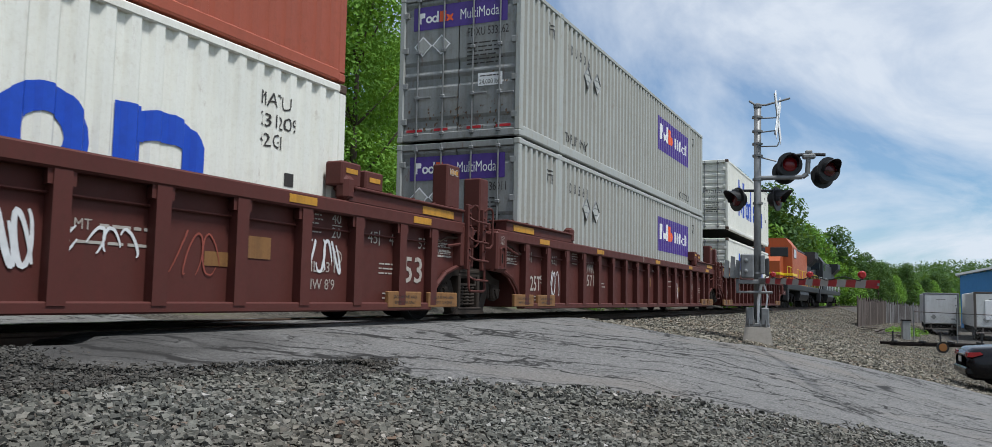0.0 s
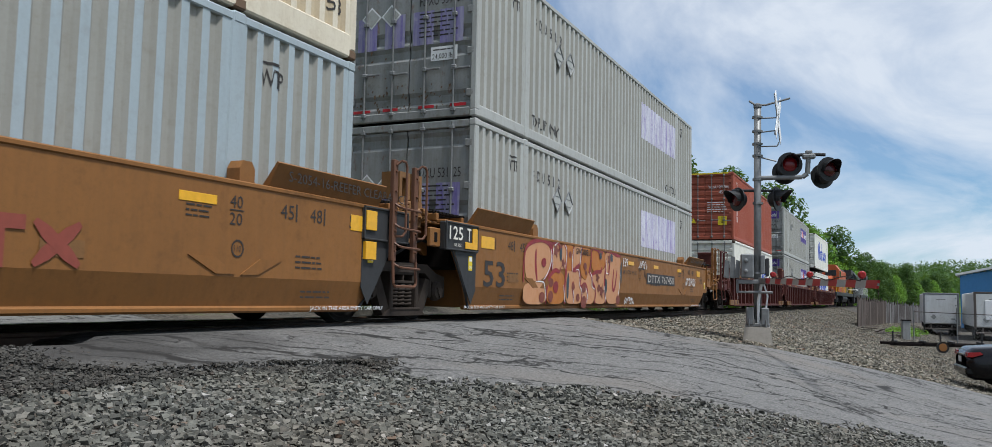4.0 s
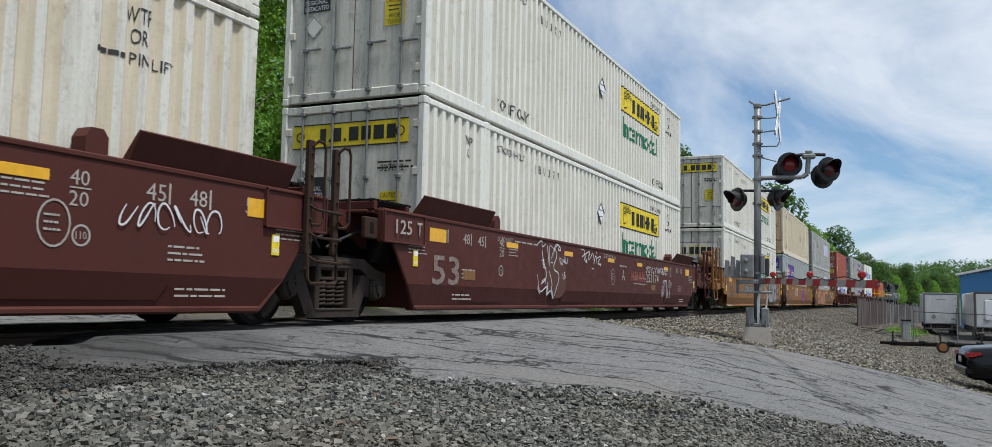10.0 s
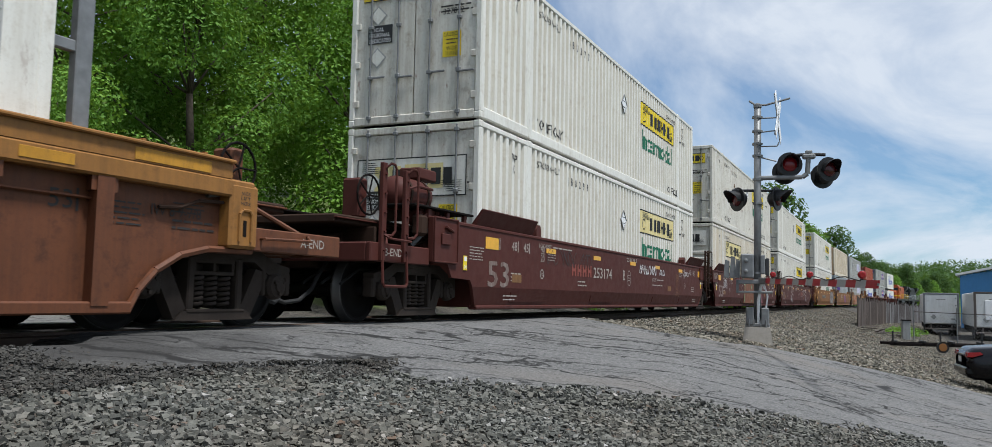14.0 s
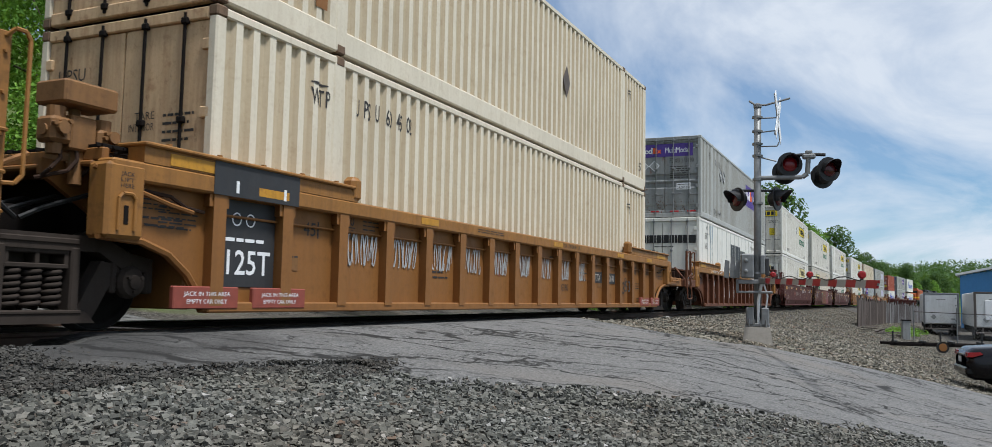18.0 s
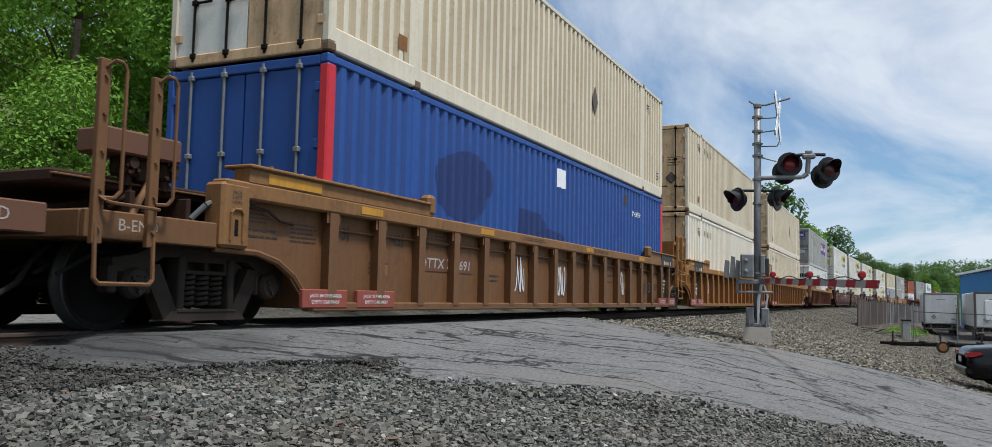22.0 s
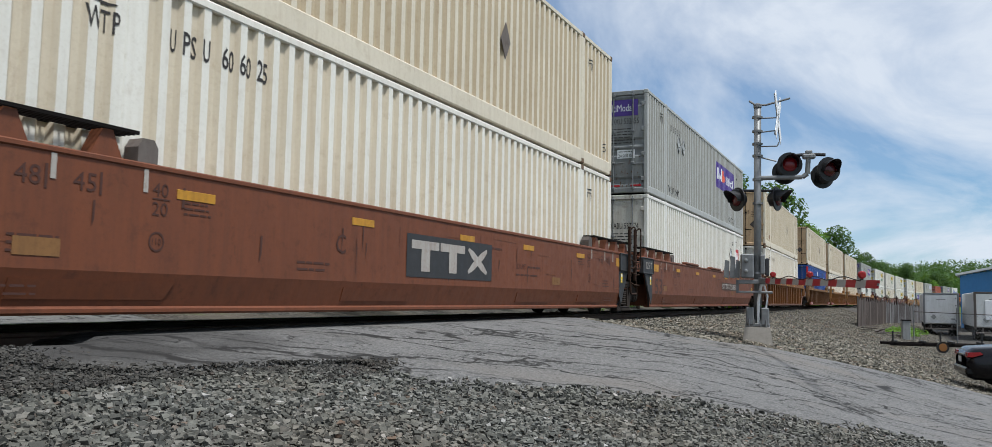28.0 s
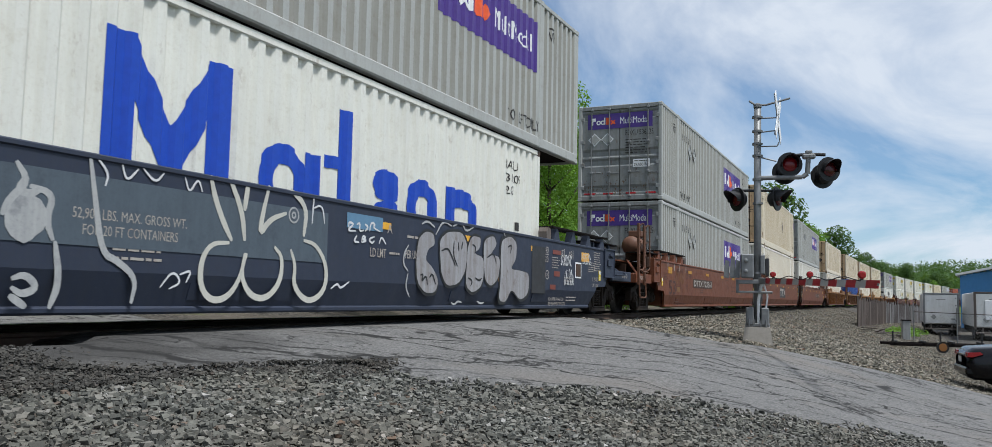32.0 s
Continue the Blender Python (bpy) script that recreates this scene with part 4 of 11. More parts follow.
def violet_sign_box(label, u0=1.92, old=False, faded=False, rear="door", paint=None, number="533262"):
    paint = paint or ("grey_old" if old else "grey_box")
    root, prof, wall, hl, hw = container(label, paint=paint, door="grey_door" if rear == "door" else paint, rear=rear, rail=0.2, rods="galv")
    violet_panel(root, prof, wall, u0, faded)
    if u0 > 0:
        side_diamonds(root, wall, (-4.36, -3.71), 1.96)
    d = Decal().text("WTP", 6.4, 2.24, 0.2, 0.36).text("WTP", -6.7, 2.24, 0.2, 0.36)
    d.line([(6.4, 2.5), (6.7, 2.5)], 0.03).line([(-6.7, 2.5), (-6.4, 2.5)], 0.03).text("TOP LIFT ONLY", 4.5, 0.3, 0.2, 1.4).text("TOP LIFT ONLY", -5.7, 0.3, 0.2, 1.4)
    drape(root, d, "stencil_dark", prof, wall, "lettering", "dark stencilled lettering", 0.006)
    rib_text(root, "FDXU " + number, -5.65, 2.2, 0.2, prof, wall)
    if rear == "door":
        violet_door_panel(root, hl, faded=faded)
        door_writing(root, hl, "stencil_dark", "FDXU " + number, 6, 1.95)
        for u in (-0.78, -0.38):
            placard(root, hl, u, 1.86, 0.2)
        rd = random.Random(number)
        runs = Decal()
        for k in range(90):
            u, w, q = rd.uniform(-1.1, 1.1), 0.2 + 0.42 * rd.random() ** 1.6, rd.uniform(0.006, 0.02)
            if rd.random() < 0.12:
                w += rd.uniform(0.3, 0.9)
            runs.poly([(u - q, w), (u - q * 0.3, w - q * rd.uniform(1.0, 4.0)), (u + q, w - q * 0.6), (u + q * rd.uniform(0.7, 1.6), w + q), (u, w + q * 0.8)])
        mark(root, runs, "rust_cast", -hl + 0.024, "rust_patch", "brown rust spots and runs", "rear")
        mark(root, Decal().rect(0.42, 0.92, 0.98, 1.22), "sign_white", -hl + 0.018, "sign_panel", "cream weight sign", "rear")
        mark(root, Decal().text("24,000 lbs", 0.45, 1.01, 0.09, 0.42).bars(0.46, 0.88, 1.13, 1.2, 1), "stencil_dark", -hl + 0.012, "lettering", "weight lettering", "rear")
        mark(root, Decal().rect(-1.1, -0.75, 0.19, 0.24).rect(-0.5, -0.2, 0.19, 0.24).rect(0.2, 0.5, 0.19, 0.24).rect(0.8, 1.1, 0.19, 0.24), "sign_red", -hl + 0.02, "reflector_strip", "red reflector strip", "rear")
    else:
        mark(root, Decal().rect(-1.1, 1.05, 2.05, 2.68), "purple", -hl + 0.008, "sign_panel", "violet sign panel", "rear")
        d = Decal().rect(-0.95, -0.85, 2.2, 2.5).rect(-0.85, -0.76, 2.42, 2.5).ring(-0.66, 2.29, 0.1, 0.1, 0.05, 12).ring(-0.47, 2.29, 0.1, 0.1, 0.05, 12).text("MultiModal", 0.0, 2.2, 0.22, 0.95)
        mark(root, d, "sign_white", -hl + 0.002, "lettering", "white lettering", "rear")
        mark(root, Decal().rect(-0.34, -0.26, 2.2, 2.5).rect(-0.26, -0.16, 2.2, 2.26).rect(-0.26, -0.16, 2.42, 2.5).line([(-0.14, 2.2), (-0.04, 2.4)], 0.06).line([(-0.14, 2.4), (-0.04, 2.2)], 0.06), "sign_orange", -hl + 0.002, "logo_shape", "orange shapes", "rear")
    return root


def yellow_sign_box(label, paint="white_paint", valley=None, pale=False, rear="door", number="271430", rusty=False, door="white_dirty", shift=0.0, low_sign=False):
    root, prof, wall, hl, hw = container(label, paint=paint, valley=valley, door=door, rear=rear, rail=0.2, pitch=0.25)
    u0, u1, z0, z1 = 1.70 + shift, 5.38 + shift, 1.78, 2.42
    drape(root, Decal().rect(u0, u1, z0, z1), "sign_pale" if pale else "sign_yellow", prof, wall, "sign_panel", "yellow sign panel", 0.004)
    d = Decal()
    for a, b, c, e in ((u0, u1, z0, z0 + 0.03), (u0, u1, z1 - 0.03, z1), (u0, u0 + 0.03, z0, z1), (u1 - 0.03, u1, z0, z1)):
        d.rect(a, b, c, e)
    for i in range(5):
        d.line([(u0 + 0.15, z1 - 0.08 - i * 0.035), (u0 + 0.75 + 0.06 * i, z1 - 0.08 - i * 0.035)], 0.014)
        d.line([(u1 - 0.75 - 0.06 * (4 - i), z0 + 0.24 - i * 0.035), (u1 - 0.15, z0 + 0.24 - i * 0.035)], 0.014)
    d.ring(u0 + 0.3, z0 + 0.25, 0.17, 0.14, 0.025, 14).ring(u1 - 0.3, z0 + 0.22, 0.17, 0.14, 0.025, 14)
    # the carrier's name as plain dark blocks
    u = u0 + 0.95
    for wd in (0.2, 0.06, 0.24, 0.06):
        d.rect(u, u + wd, z0 + 0.14, z0 + (0.2 if wd < 0.1 else 0.48))
        u += wd + 0.07
    for wd in (0.27, 0.27, 0.28, 0.25):
        d.rect(u, u + 0.09, z0 + 0.14, z0 + 0.48).rect(u + wd - 0.09, u + wd, z0 + 0.14, z0 + 0.48).rect(u + 0.09, u + wd - 0.09, z0 + 0.27, z0 + 0.35)
        u += wd + 0.08
    drape(root, d, "sign_black", prof, wall, "logo_shape", "black border and blocks", 0.008)
    drape(root, Decal().text("Intermodal", 1.80 + shift, 1.16, 0.50, 3.35, 0.014), "sign_green", prof, wall, "lettering", "dark green lettering", 0.008)
    d = Decal().text("WTP", 6.4, 2.4, 0.15, 0.26).text("OR", 6.46, 2.21, 0.14, 0.16).bars(6.06, 6.42, 2.0, 2.14, 1, 3).text("PIN LIFT", 6.46, 2.02, 0.11, 0.5).text("WTP", -6.75, 2.4, 0.15, 0.26).text("OR", -6.69, 2.21, 0.14, 0.16)
    d.text("STACKING 3 HIGH ONLY", 4.5, 2.48, 0.12, 1.1).text("STACKING 3 HIGH ONLY", -5.5, 2.48, 0.12, 1.1).text("TOP LIFT ONLY", 4.6, 0.28, 0.2, 1.4).text("TOP LIFT ONLY", -5.6, 0.28, 0.2, 1.4)
    drape(root, d, "stencil_dark", prof, wall, "lettering", "dark stencilled lettering", 0.006)
    rib_text(root, "JBHU " + number, -3.95 if not shift else 2.6, 2.36, 0.15, prof, wall)
    side_diamonds(root, wall, (0.08,), 1.97, 0.24)
    if rusty:
        rnd = random.Random(7)
        d = Decal()
        for _ in range(26):
            u, z = rnd.uniform(-7.5, 7.5), rnd.uniform(0.3, 2.5)
            k = rnd.choice((0.4, 0.5, 0.6, 1.0))
            d.blob(u, z, k * rnd.uniform(0.03, 0.06), k * rnd.uniform(0.06, 0.16), rnd.random(), 10, 0.3)
        drape(root, d, "rust_cast", prof, wall, "rust_patch", "brown rust patches", 0.0055)
    if rear == "door":
        x = -hl + 0.02
        if low_sign:
            mark(root, Decal().rect(-1.08, 1.06, 1.66, 2.34), "white_paint", x, "sign_panel", "white sign panel", "rear")
            mark(root, Decal().rect(-0.72, -0.20, 1.78, 2.20).rect(-0.12, 0.62, 1.80, 2.22), "sign_pale", x - 0.003, "sign_panel", "faded yellow patch", "rear")
            d = Decal().rect(-1.08, 1.06, 1.66, 1.68).rect(-1.08, 1.06, 2.32, 2.34).rect(-1.08, -1.06, 1.68, 2.32).rect(1.04, 1.06, 1.68, 2.32)
            for i in range(6):
                d.line([(-0.98, 2.27 - i * 0.035), (-0.70 + 0.03 * i, 2.27 - i * 0.035)], 0.012).line([(0.66 - 0.03 * i, 1.74 + i * 0.035), (0.98, 1.74 + i * 0.035)], 0.012)
            u = -0.62
            for wd in (0.12, 0.04, 0.15, 0.04, 0.18, 0.18, 0.19, 0.16):
                d.rect(u, u + wd, 1.86, 2.14 if wd > 0.05 else 1.90)
                u += wd + 0.05
            mark(root, d, "sign_black", x - 0.006, "logo_shape", "black outline and blocks", "rear")
        else:
            mark(root, Decal().rect(-1.06, 1.02, 2.22, 2.60), "sign_pale" if pale else "sign_yellow", x, "sign_panel", "yellow sign panel", "rear")
            d = Decal().rect(-1.06, 1.02, 2.22, 2.24).rect(-1.06, 1.02, 2.58, 2.60)
            u = -0.55
            for wd in (0.11, 0.04, 0.14, 0.04, 0.17, 0.17, 0.18, 0.15):
                d.rect(u, u + wd, 2.31, 2.52 if wd > 0.05 else 2.35)
                u += wd + 0.05
            d.ring(-0.92, 2.41, 0.08, 0.08, 0.02, 12).ring(0.88, 2.41, 0.08, 0.08, 0.02, 12)
            mark(root, d, "sign_black", x - 0.004, "logo_shape", "black blocks", "rear")
        door_writing(root, hl, "stencil_dark", "", 2, 2.1, 0.1, 0.5)
        mark(root, Decal().text(number, 0.55, 1.82, 0.1, 0.4), "stencil_dark", x, "lettering", "stencilled number", "rear")
        mark(root, Decal().rect(-0.95, -0.45, 1.45, 1.78), "sign_black", x - 0.002, "sign_panel", "black notice", "rear")
        mark(root, Decal().text("LOCAL", -0.92, 1.67, 0.07, 0.3).text("REGIONAL", -0.92, 1.57, 0.07, 0.42).text("DEDICATED", -0.92, 1.47, 0.07, 0.45), "sign_white", x - 0.006, "lettering", "", "rear")
        mark(root, Decal().rect(0.55, 0.9, 1.08, 1.52), "sign_yellow", x - 0.002, "sign_panel", "yellow notice", "rear")
        mark(root, Decal().text("CAUTION", 0.57, 1.43, 0.07, 0.31).bars(0.62, 0.84, 1.28, 1.41, 2).text("WIDE", 0.62, 1.19, 0.07, 0.2).text("TURNS", 0.6, 1.1, 0.07, 0.25), "sign_black", x - 0.006, "lettering", "", "rear")
        for z in (1.95, 1.2):
            placard(root, hl, -0.75, z, 0.19, "white_paint", "grey_box")
    else:
        mark(root, Decal().rect(-1.05, 1.05, 2.06, 2.62), "white_paint", -hl + 0.008, "sign_panel", "white sign panel", "rear")
        d = Decal()
        for i in range(6):
            d.line([(-0.98, 2.56 - i * 0.03), (-0.62 + 0.04 * i, 2.56 - i * 0.03)], 0.012).line([(0.62 - 0.04 * i, 2.14 + i * 0.03), (0.98, 2.14 + i * 0.03)], 0.012)
        u = -0.6
        for wd in (0.12, 0.04, 0.15, 0.04, 0.18, 0.18, 0.19, 0.16):
            d.rect(u, u + wd, 2.2, 2.48 if wd > 0.05 else 2.24)
            u += wd + 0.05
        mark(root, d, "sign_black", -hl + 0.003, "logo_shape", "black blocks", "rear")
    return root


def parcel(label, paint="cream", valley="cream_valley", door="cream_door", rear="door", number="606025", second_door=None, diamond=True):
    root, prof, wall, hl, hw = container(label, paint=paint, valley=valley, door=door, rear=rear, rail=0.3, pitch=0.26, depth=0.045, rods="steel_dark", second_door=second_door, castings="rust_cast")
    d = Decal().text("WTP", -6.5, 2.22, 0.2, 0.34).line([(-6.5, 2.48), (-6.2, 2.48)], 0.03).text("WTP", 6.35, 2.18, 0.18, 0.32).line([(6.35, 2.42), (6.65, 2.42)], 0.03)
    rib_text(root, "UPSU " + number, -5.6, 2.26, 0.22, prof, wall)
    d.text("53", 7.5, 0.5, 0.2, 0.3)
    drape(root, d, "stencil_dark", prof, wall, "lettering", "dark stencilled lettering", 0.006)
    if diamond:
        b = MB().prism([(1.9 - 0.2, 1.55), (1.9, 1.22), (2.1, 1.55), (1.9, 1.88)], "y", -wall - 0.014, -wall - 0.003)
        part("placard_holder", b, "fence_metal", root, "brown diamond placard holder")
    part("notice", MB().box(-6.5, -6.28, -wall - 0.008, -wall - 0.003, 0.45, 0.66), "tan", root, "small orange notice")
    if rear == "door":
        d = Decal().text("UPSU", -1.0, 2.28, 0.14, 0.42).text(number, -1.0, 2.08, 0.14, 0.5).text("TARE", 0.2, 1.78, 0.08, 0.28).bars(0.6, 1.05, 1.5, 1.85, 4, 4).text("INTERIOR", 0.12, 1.66, 0.08, 0.36)
        mark(root, d, "stencil_dark", -hl + 0.02, "lettering", "stencilled door writing", "rear")
        placard(root, hl, 0.72, 1.12, 0.2, "fence_metal", "stencil_dark")
        mark(root, Decal().rect(-0.5, -0.3, 1.0, 1.22), "grey_door", -hl + 0.02, "plate", "small grey plate", "rear")
    return root


def blue_name(root, prof, wall, u0, u1, z0, cap, xh):
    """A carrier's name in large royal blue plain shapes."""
    d = Decal()
    w = u1 - u0
    f = lambda a: u0 + w * a
    st = 0.055 * w
    for a in (0.0, 0.175):
        d.rect(f(a), f(a) + st * 0.85, z0, z0 + cap)
    d.poly([(f(0.0) + st * 0.8, z0 + cap), (f(0.0) + st * 0.8, z0 + cap * 0.62), (f(0.11), z0 + cap * 0.05), (f(0.178), z0 + cap * 0.62), (f(0.178), z0 + cap), (f(0.11), z0 + cap * 0.5)])
    d.ring(f(0.335), z0 + xh / 2, 0.058 * w, xh / 2, 0.032 * w, 22)
    d.rect(f(0.385), f(0.425), z0, z0 + xh * 0.95)
    d.rect(f(0.475), f(0.52), z0, z0 + cap * 0.98).rect(f(0.44), f(0.475), z0 + xh * 0.82, z0 + xh)
    d.blob(f(0.635), z0 + xh * 0.27, 0.05 * w, xh * 0.27, 3, 16, 0.05).blob(f(0.63), z0 + xh * 0.75, 0.05 * w, xh * 0.25, 5, 16, 0.05)
    d.ring(f(0.76), z0 + xh / 2, 0.062 * w, xh / 2, 0.034 * w, 22)
    d.rect(f(0.855), f(0.895), z0, z0 + xh).rect(f(0.96), f(1.0), z0, z0 + xh * 0.7)
    d.ring(f(0.93), z0 + xh * 0.62, 0.07 * w, xh * 0.38, 0.04 * w, 14, 0.0, math.pi)
    drape(root, d, "sign_blue", prof, wall, "logo_shape", "large royal blue shapes", 0.006)


def ocean_box(label, H=2.59, door="warm_white", u0=-3.5, u1=3.75):
    root, prof, wall, hl, hw = container(label, L=12.19, W=2.5, H=H, paint="warm_white", door=door, pitch=0.279, rail=0.15, castings="rail")
    blue_name(root, prof, wall, u0, u1, 0.82, H - 1.32, 0.86)
    d = Decal().text("MATU", 4.55, 2.05 + H - 2.59, 0.15, 0.5).text("231209", 4.55, 1.82 + H - 2.59, 0.15, 0.62).text("42G1", 4.55, 1.6 + H - 2.59, 0.15, 0.4).rect(5.0, 5.15, 1.2, 1.35)
    drape(root, d, "stencil_dark", prof, wall, "lettering", "dark stencilled lettering", 0.006)
    mark(root, Decal().text("MATU 231209", 0.1, 1.5, 0.14, 0.9).text("42G1", 0.45, 1.25, 0.12, 0.35).bars(0.35, 0.95, 0.7, 1.15, 5, 9), "stencil_dark", -hl + 0.02, "lettering", "stencilled door writing", "rear")
    mark(root, Decal().rect(-1.0, -0.92, 1.15, 1.38).rect(-0.88, -0.8, 1.15, 1.38).ring(-0.7, 1.22, 0.07, 0.08, 0.04, 12).rect(-0.58, -0.54, 1.15, 1.36).ring(-0.42, 1.22, 0.07, 0.08, 0.04, 12).rect(-0.3, -0.26, 1.15, 1.3), "sign_blue", -hl + 0.02, "logo_shape", "blue shapes", "rear")
    return root


def red_box(label):
    root, prof, wall, hl, hw = container(label, L=12.19, W=2.44, H=2.9, paint="red_box", door="red_box", pitch=0.279, rail=0.15, castings="red_box")
    # tall white blocks down the rear end of the side
    d = Decal()
    for i, k in enumerate((0.05, 0.16, 0.06, 0.05, 0.16, 0.16)):
        z = 2.3 - i * 0.3
        d.rect(-5.25, -5.25 + 0.16, z + 0.17, z + 0.24).rect(-5.17 - k / 2, -5.17 + k / 2, z, z + 0.17)
    drape(root, d, "sign_white", prof, wall, "logo_shape", "white vertical blocks", 0.006)
    x = -hl + 0.02
    mark(root, Decal().text("TCNU 596704", 0.15, 2.2, 0.13, 0.85).text("45G1", 0.6, 1.98, 0.13, 0.35).bars(0.1, 0.95, 1.15, 1.65, 5, 11).bars(-1.0, -0.6, 2.16, 2.24, 1, 2), "sign_white", x, "lettering", "white stencilled lettering", "rear")
    mark(root, Decal().rect(0.55, 0.92, 0.62, 1.0), "sign_yellow", x, "notice", "yellow notice", "rear")
    mark(root, Decal().text("CAUTION", 0.58, 0.9, 0.06, 0.3).text("9'6", 0.66, 0.8, 0.06, 0.12).text("HIGH", 0.63, 0.72, 0.06, 0.18), "sign_black", x - 0.004, "lettering", "", "rear")
    mark(root, Decal().poly([(-0.62, 0.72), (-0.38, 0.72), (-0.5, 0.95)]), "sign_yellow", x, "notice", "yellow warning triangle", "rear")
    mark(root, Decal().rect(-0.98, -0.8, 0.65, 0.9), "grey_door", x, "plate", "grey plate", "rear")
    part("hazard_strip", MB().box(-hl - 0.012, -hl - 0.004, -1.0, 1.0, 2.83, 2.885), "sign_yellow", root, "yellow and black height strip")
    drape(root, Decal().blob(0.2, 1.5, 0.03, 0.09, 3, 8).blob(0.35, 1.45, 0.02, 0.07, 4, 8).blob(0.5, 1.5, 0.03, 0.05, 5, 8), "stencil_dark", prof, wall, "scuff", "dark scuffs", 0.006)
    return root


def plate_box(label):
    root, prof, wall, hl, hw = container(label, paint="white_paint", door="warm_white", flatside=True, rail=0.16, trim="white_paint", rods="galv")
    for i in range(17):
        u = -7.6 + i * 0.95
        if abs(abs(u) - 5.985) < 0.25:
            continue
        b = MB()
        b.box(u - 0.02, u + 0.02, -wall - 0.004, -wall + 0.01, 0.17, 2.78)
        for j in range(26):
            b.cbox(u - 0.009, u + 0.009, -wall - 0.009, -wall - 0.003, 0.22 + j * 0.1, 0.238 + j * 0.1, 0.004)
        part("riveted_seam", b, "grey_box", root, "riveted seam strip")
    for px in (-5.985, 5.985):
        b = MB().prism([(px - 0.13, 0.16), (px + 0.13, 0.16), (px + 0.13, 2.1), (px + 0.3, 2.45), (px + 0.3, 2.75), (px - 0.3, 2.75), (px - 0.3, 2.45), (px - 0.13, 2.1)], "y", -wall - 0.016, -wall + 0.01)
        part("post_plate", b, "grey_blue", root, "grey galvanised post plate")
    d = Decal()
    u = -1.92
    for wd, lo in ((0.45, 1.62), (0.4, 1.62), (0.16, 1.62), (0.62, 1.62), (0.42, 1.62), (0.16, 1.72), (0.45, 1.72), (0.45, 1.72)):
        d.poly([(u, lo), (u + wd, lo), (u + wd + 0.05, 2.34 if lo < 1.7 else 2.2), (u + 0.05, 2.34 if lo < 1.7 else 2.2)])
        u += wd + 0.07
    mark(root, d, "sign_black", -wall - 0.006, "logo_shape", "slanted black blocks")
    d = Decal().text("INTERMODAL", -2.6, 1.1, 0.42, 4.6)
    d.text("STACK LIMIT 3 HIGH", 3.4, 2.42, 0.14, 1.9).text("WTP", 6.6, 2.3, 0.17, 0.35).text("PRIU 81011", 6.35, 1.7, 0.17, 1.15).text("53FT", -7.1, 2.2, 0.22, 0.55).text("XHC", -7.1, 1.85, 0.22, 0.5).text("WTP", -6.9, 2.55, 0.12, 0.3)
    mark(root, d, "stencil_dark", -wall - 0.006, "lettering", "dark lettering")
    mark(root, Decal().rect(0.9, 1.1, 1.55, 1.85), "purple", -wall - 0.006, "plate", "small violet plate")
    x = -hl + 0.02
    d = Decal()
    u = -0.95
    for wd in (0.18, 0.16, 0.07, 0.24, 0.16, 0.07, 0.17, 0.17, 0.08, 0.17, 0.17, 0.25):
        d.rect(u, u + wd, 2.0, 2.28)
        u += wd + 0.02
    d.bars(-0.3, 0.5, 1.82, 1.92, 1, 5).text("PRIU", -1.0, 1.45, 0.15, 0.4).text("81011", -1.0, 1.25, 0.15, 0.4)
    mark(root, d, "sign_black", x, "logo_shape", "black blocks and lettering", "rear")
    # aluminium frame that stands before the forward end
    b = MB()
    for y in (-1.24, 1.24):
        b.cbox(hl + 0.20, hl + 0.36, y - 0.05, y + 0.05, 0.05, 2.89, 0.012)
        for z in (0.15, 2.02, 2.82):
            b.cbox(hl - 0.02, hl + 0.22, y - 0.03, y + 0.03, z - 0.05, z + 0.05, 0.01)
    for z in (0.12, 2.82):
        b.cbox(hl + 0.24, hl + 0.34, -1.2, 1.2, z - 0.05, z + 0.05, 0.012)
    part("end_frame", b, "galv", root, "aluminium end frame")
    return root


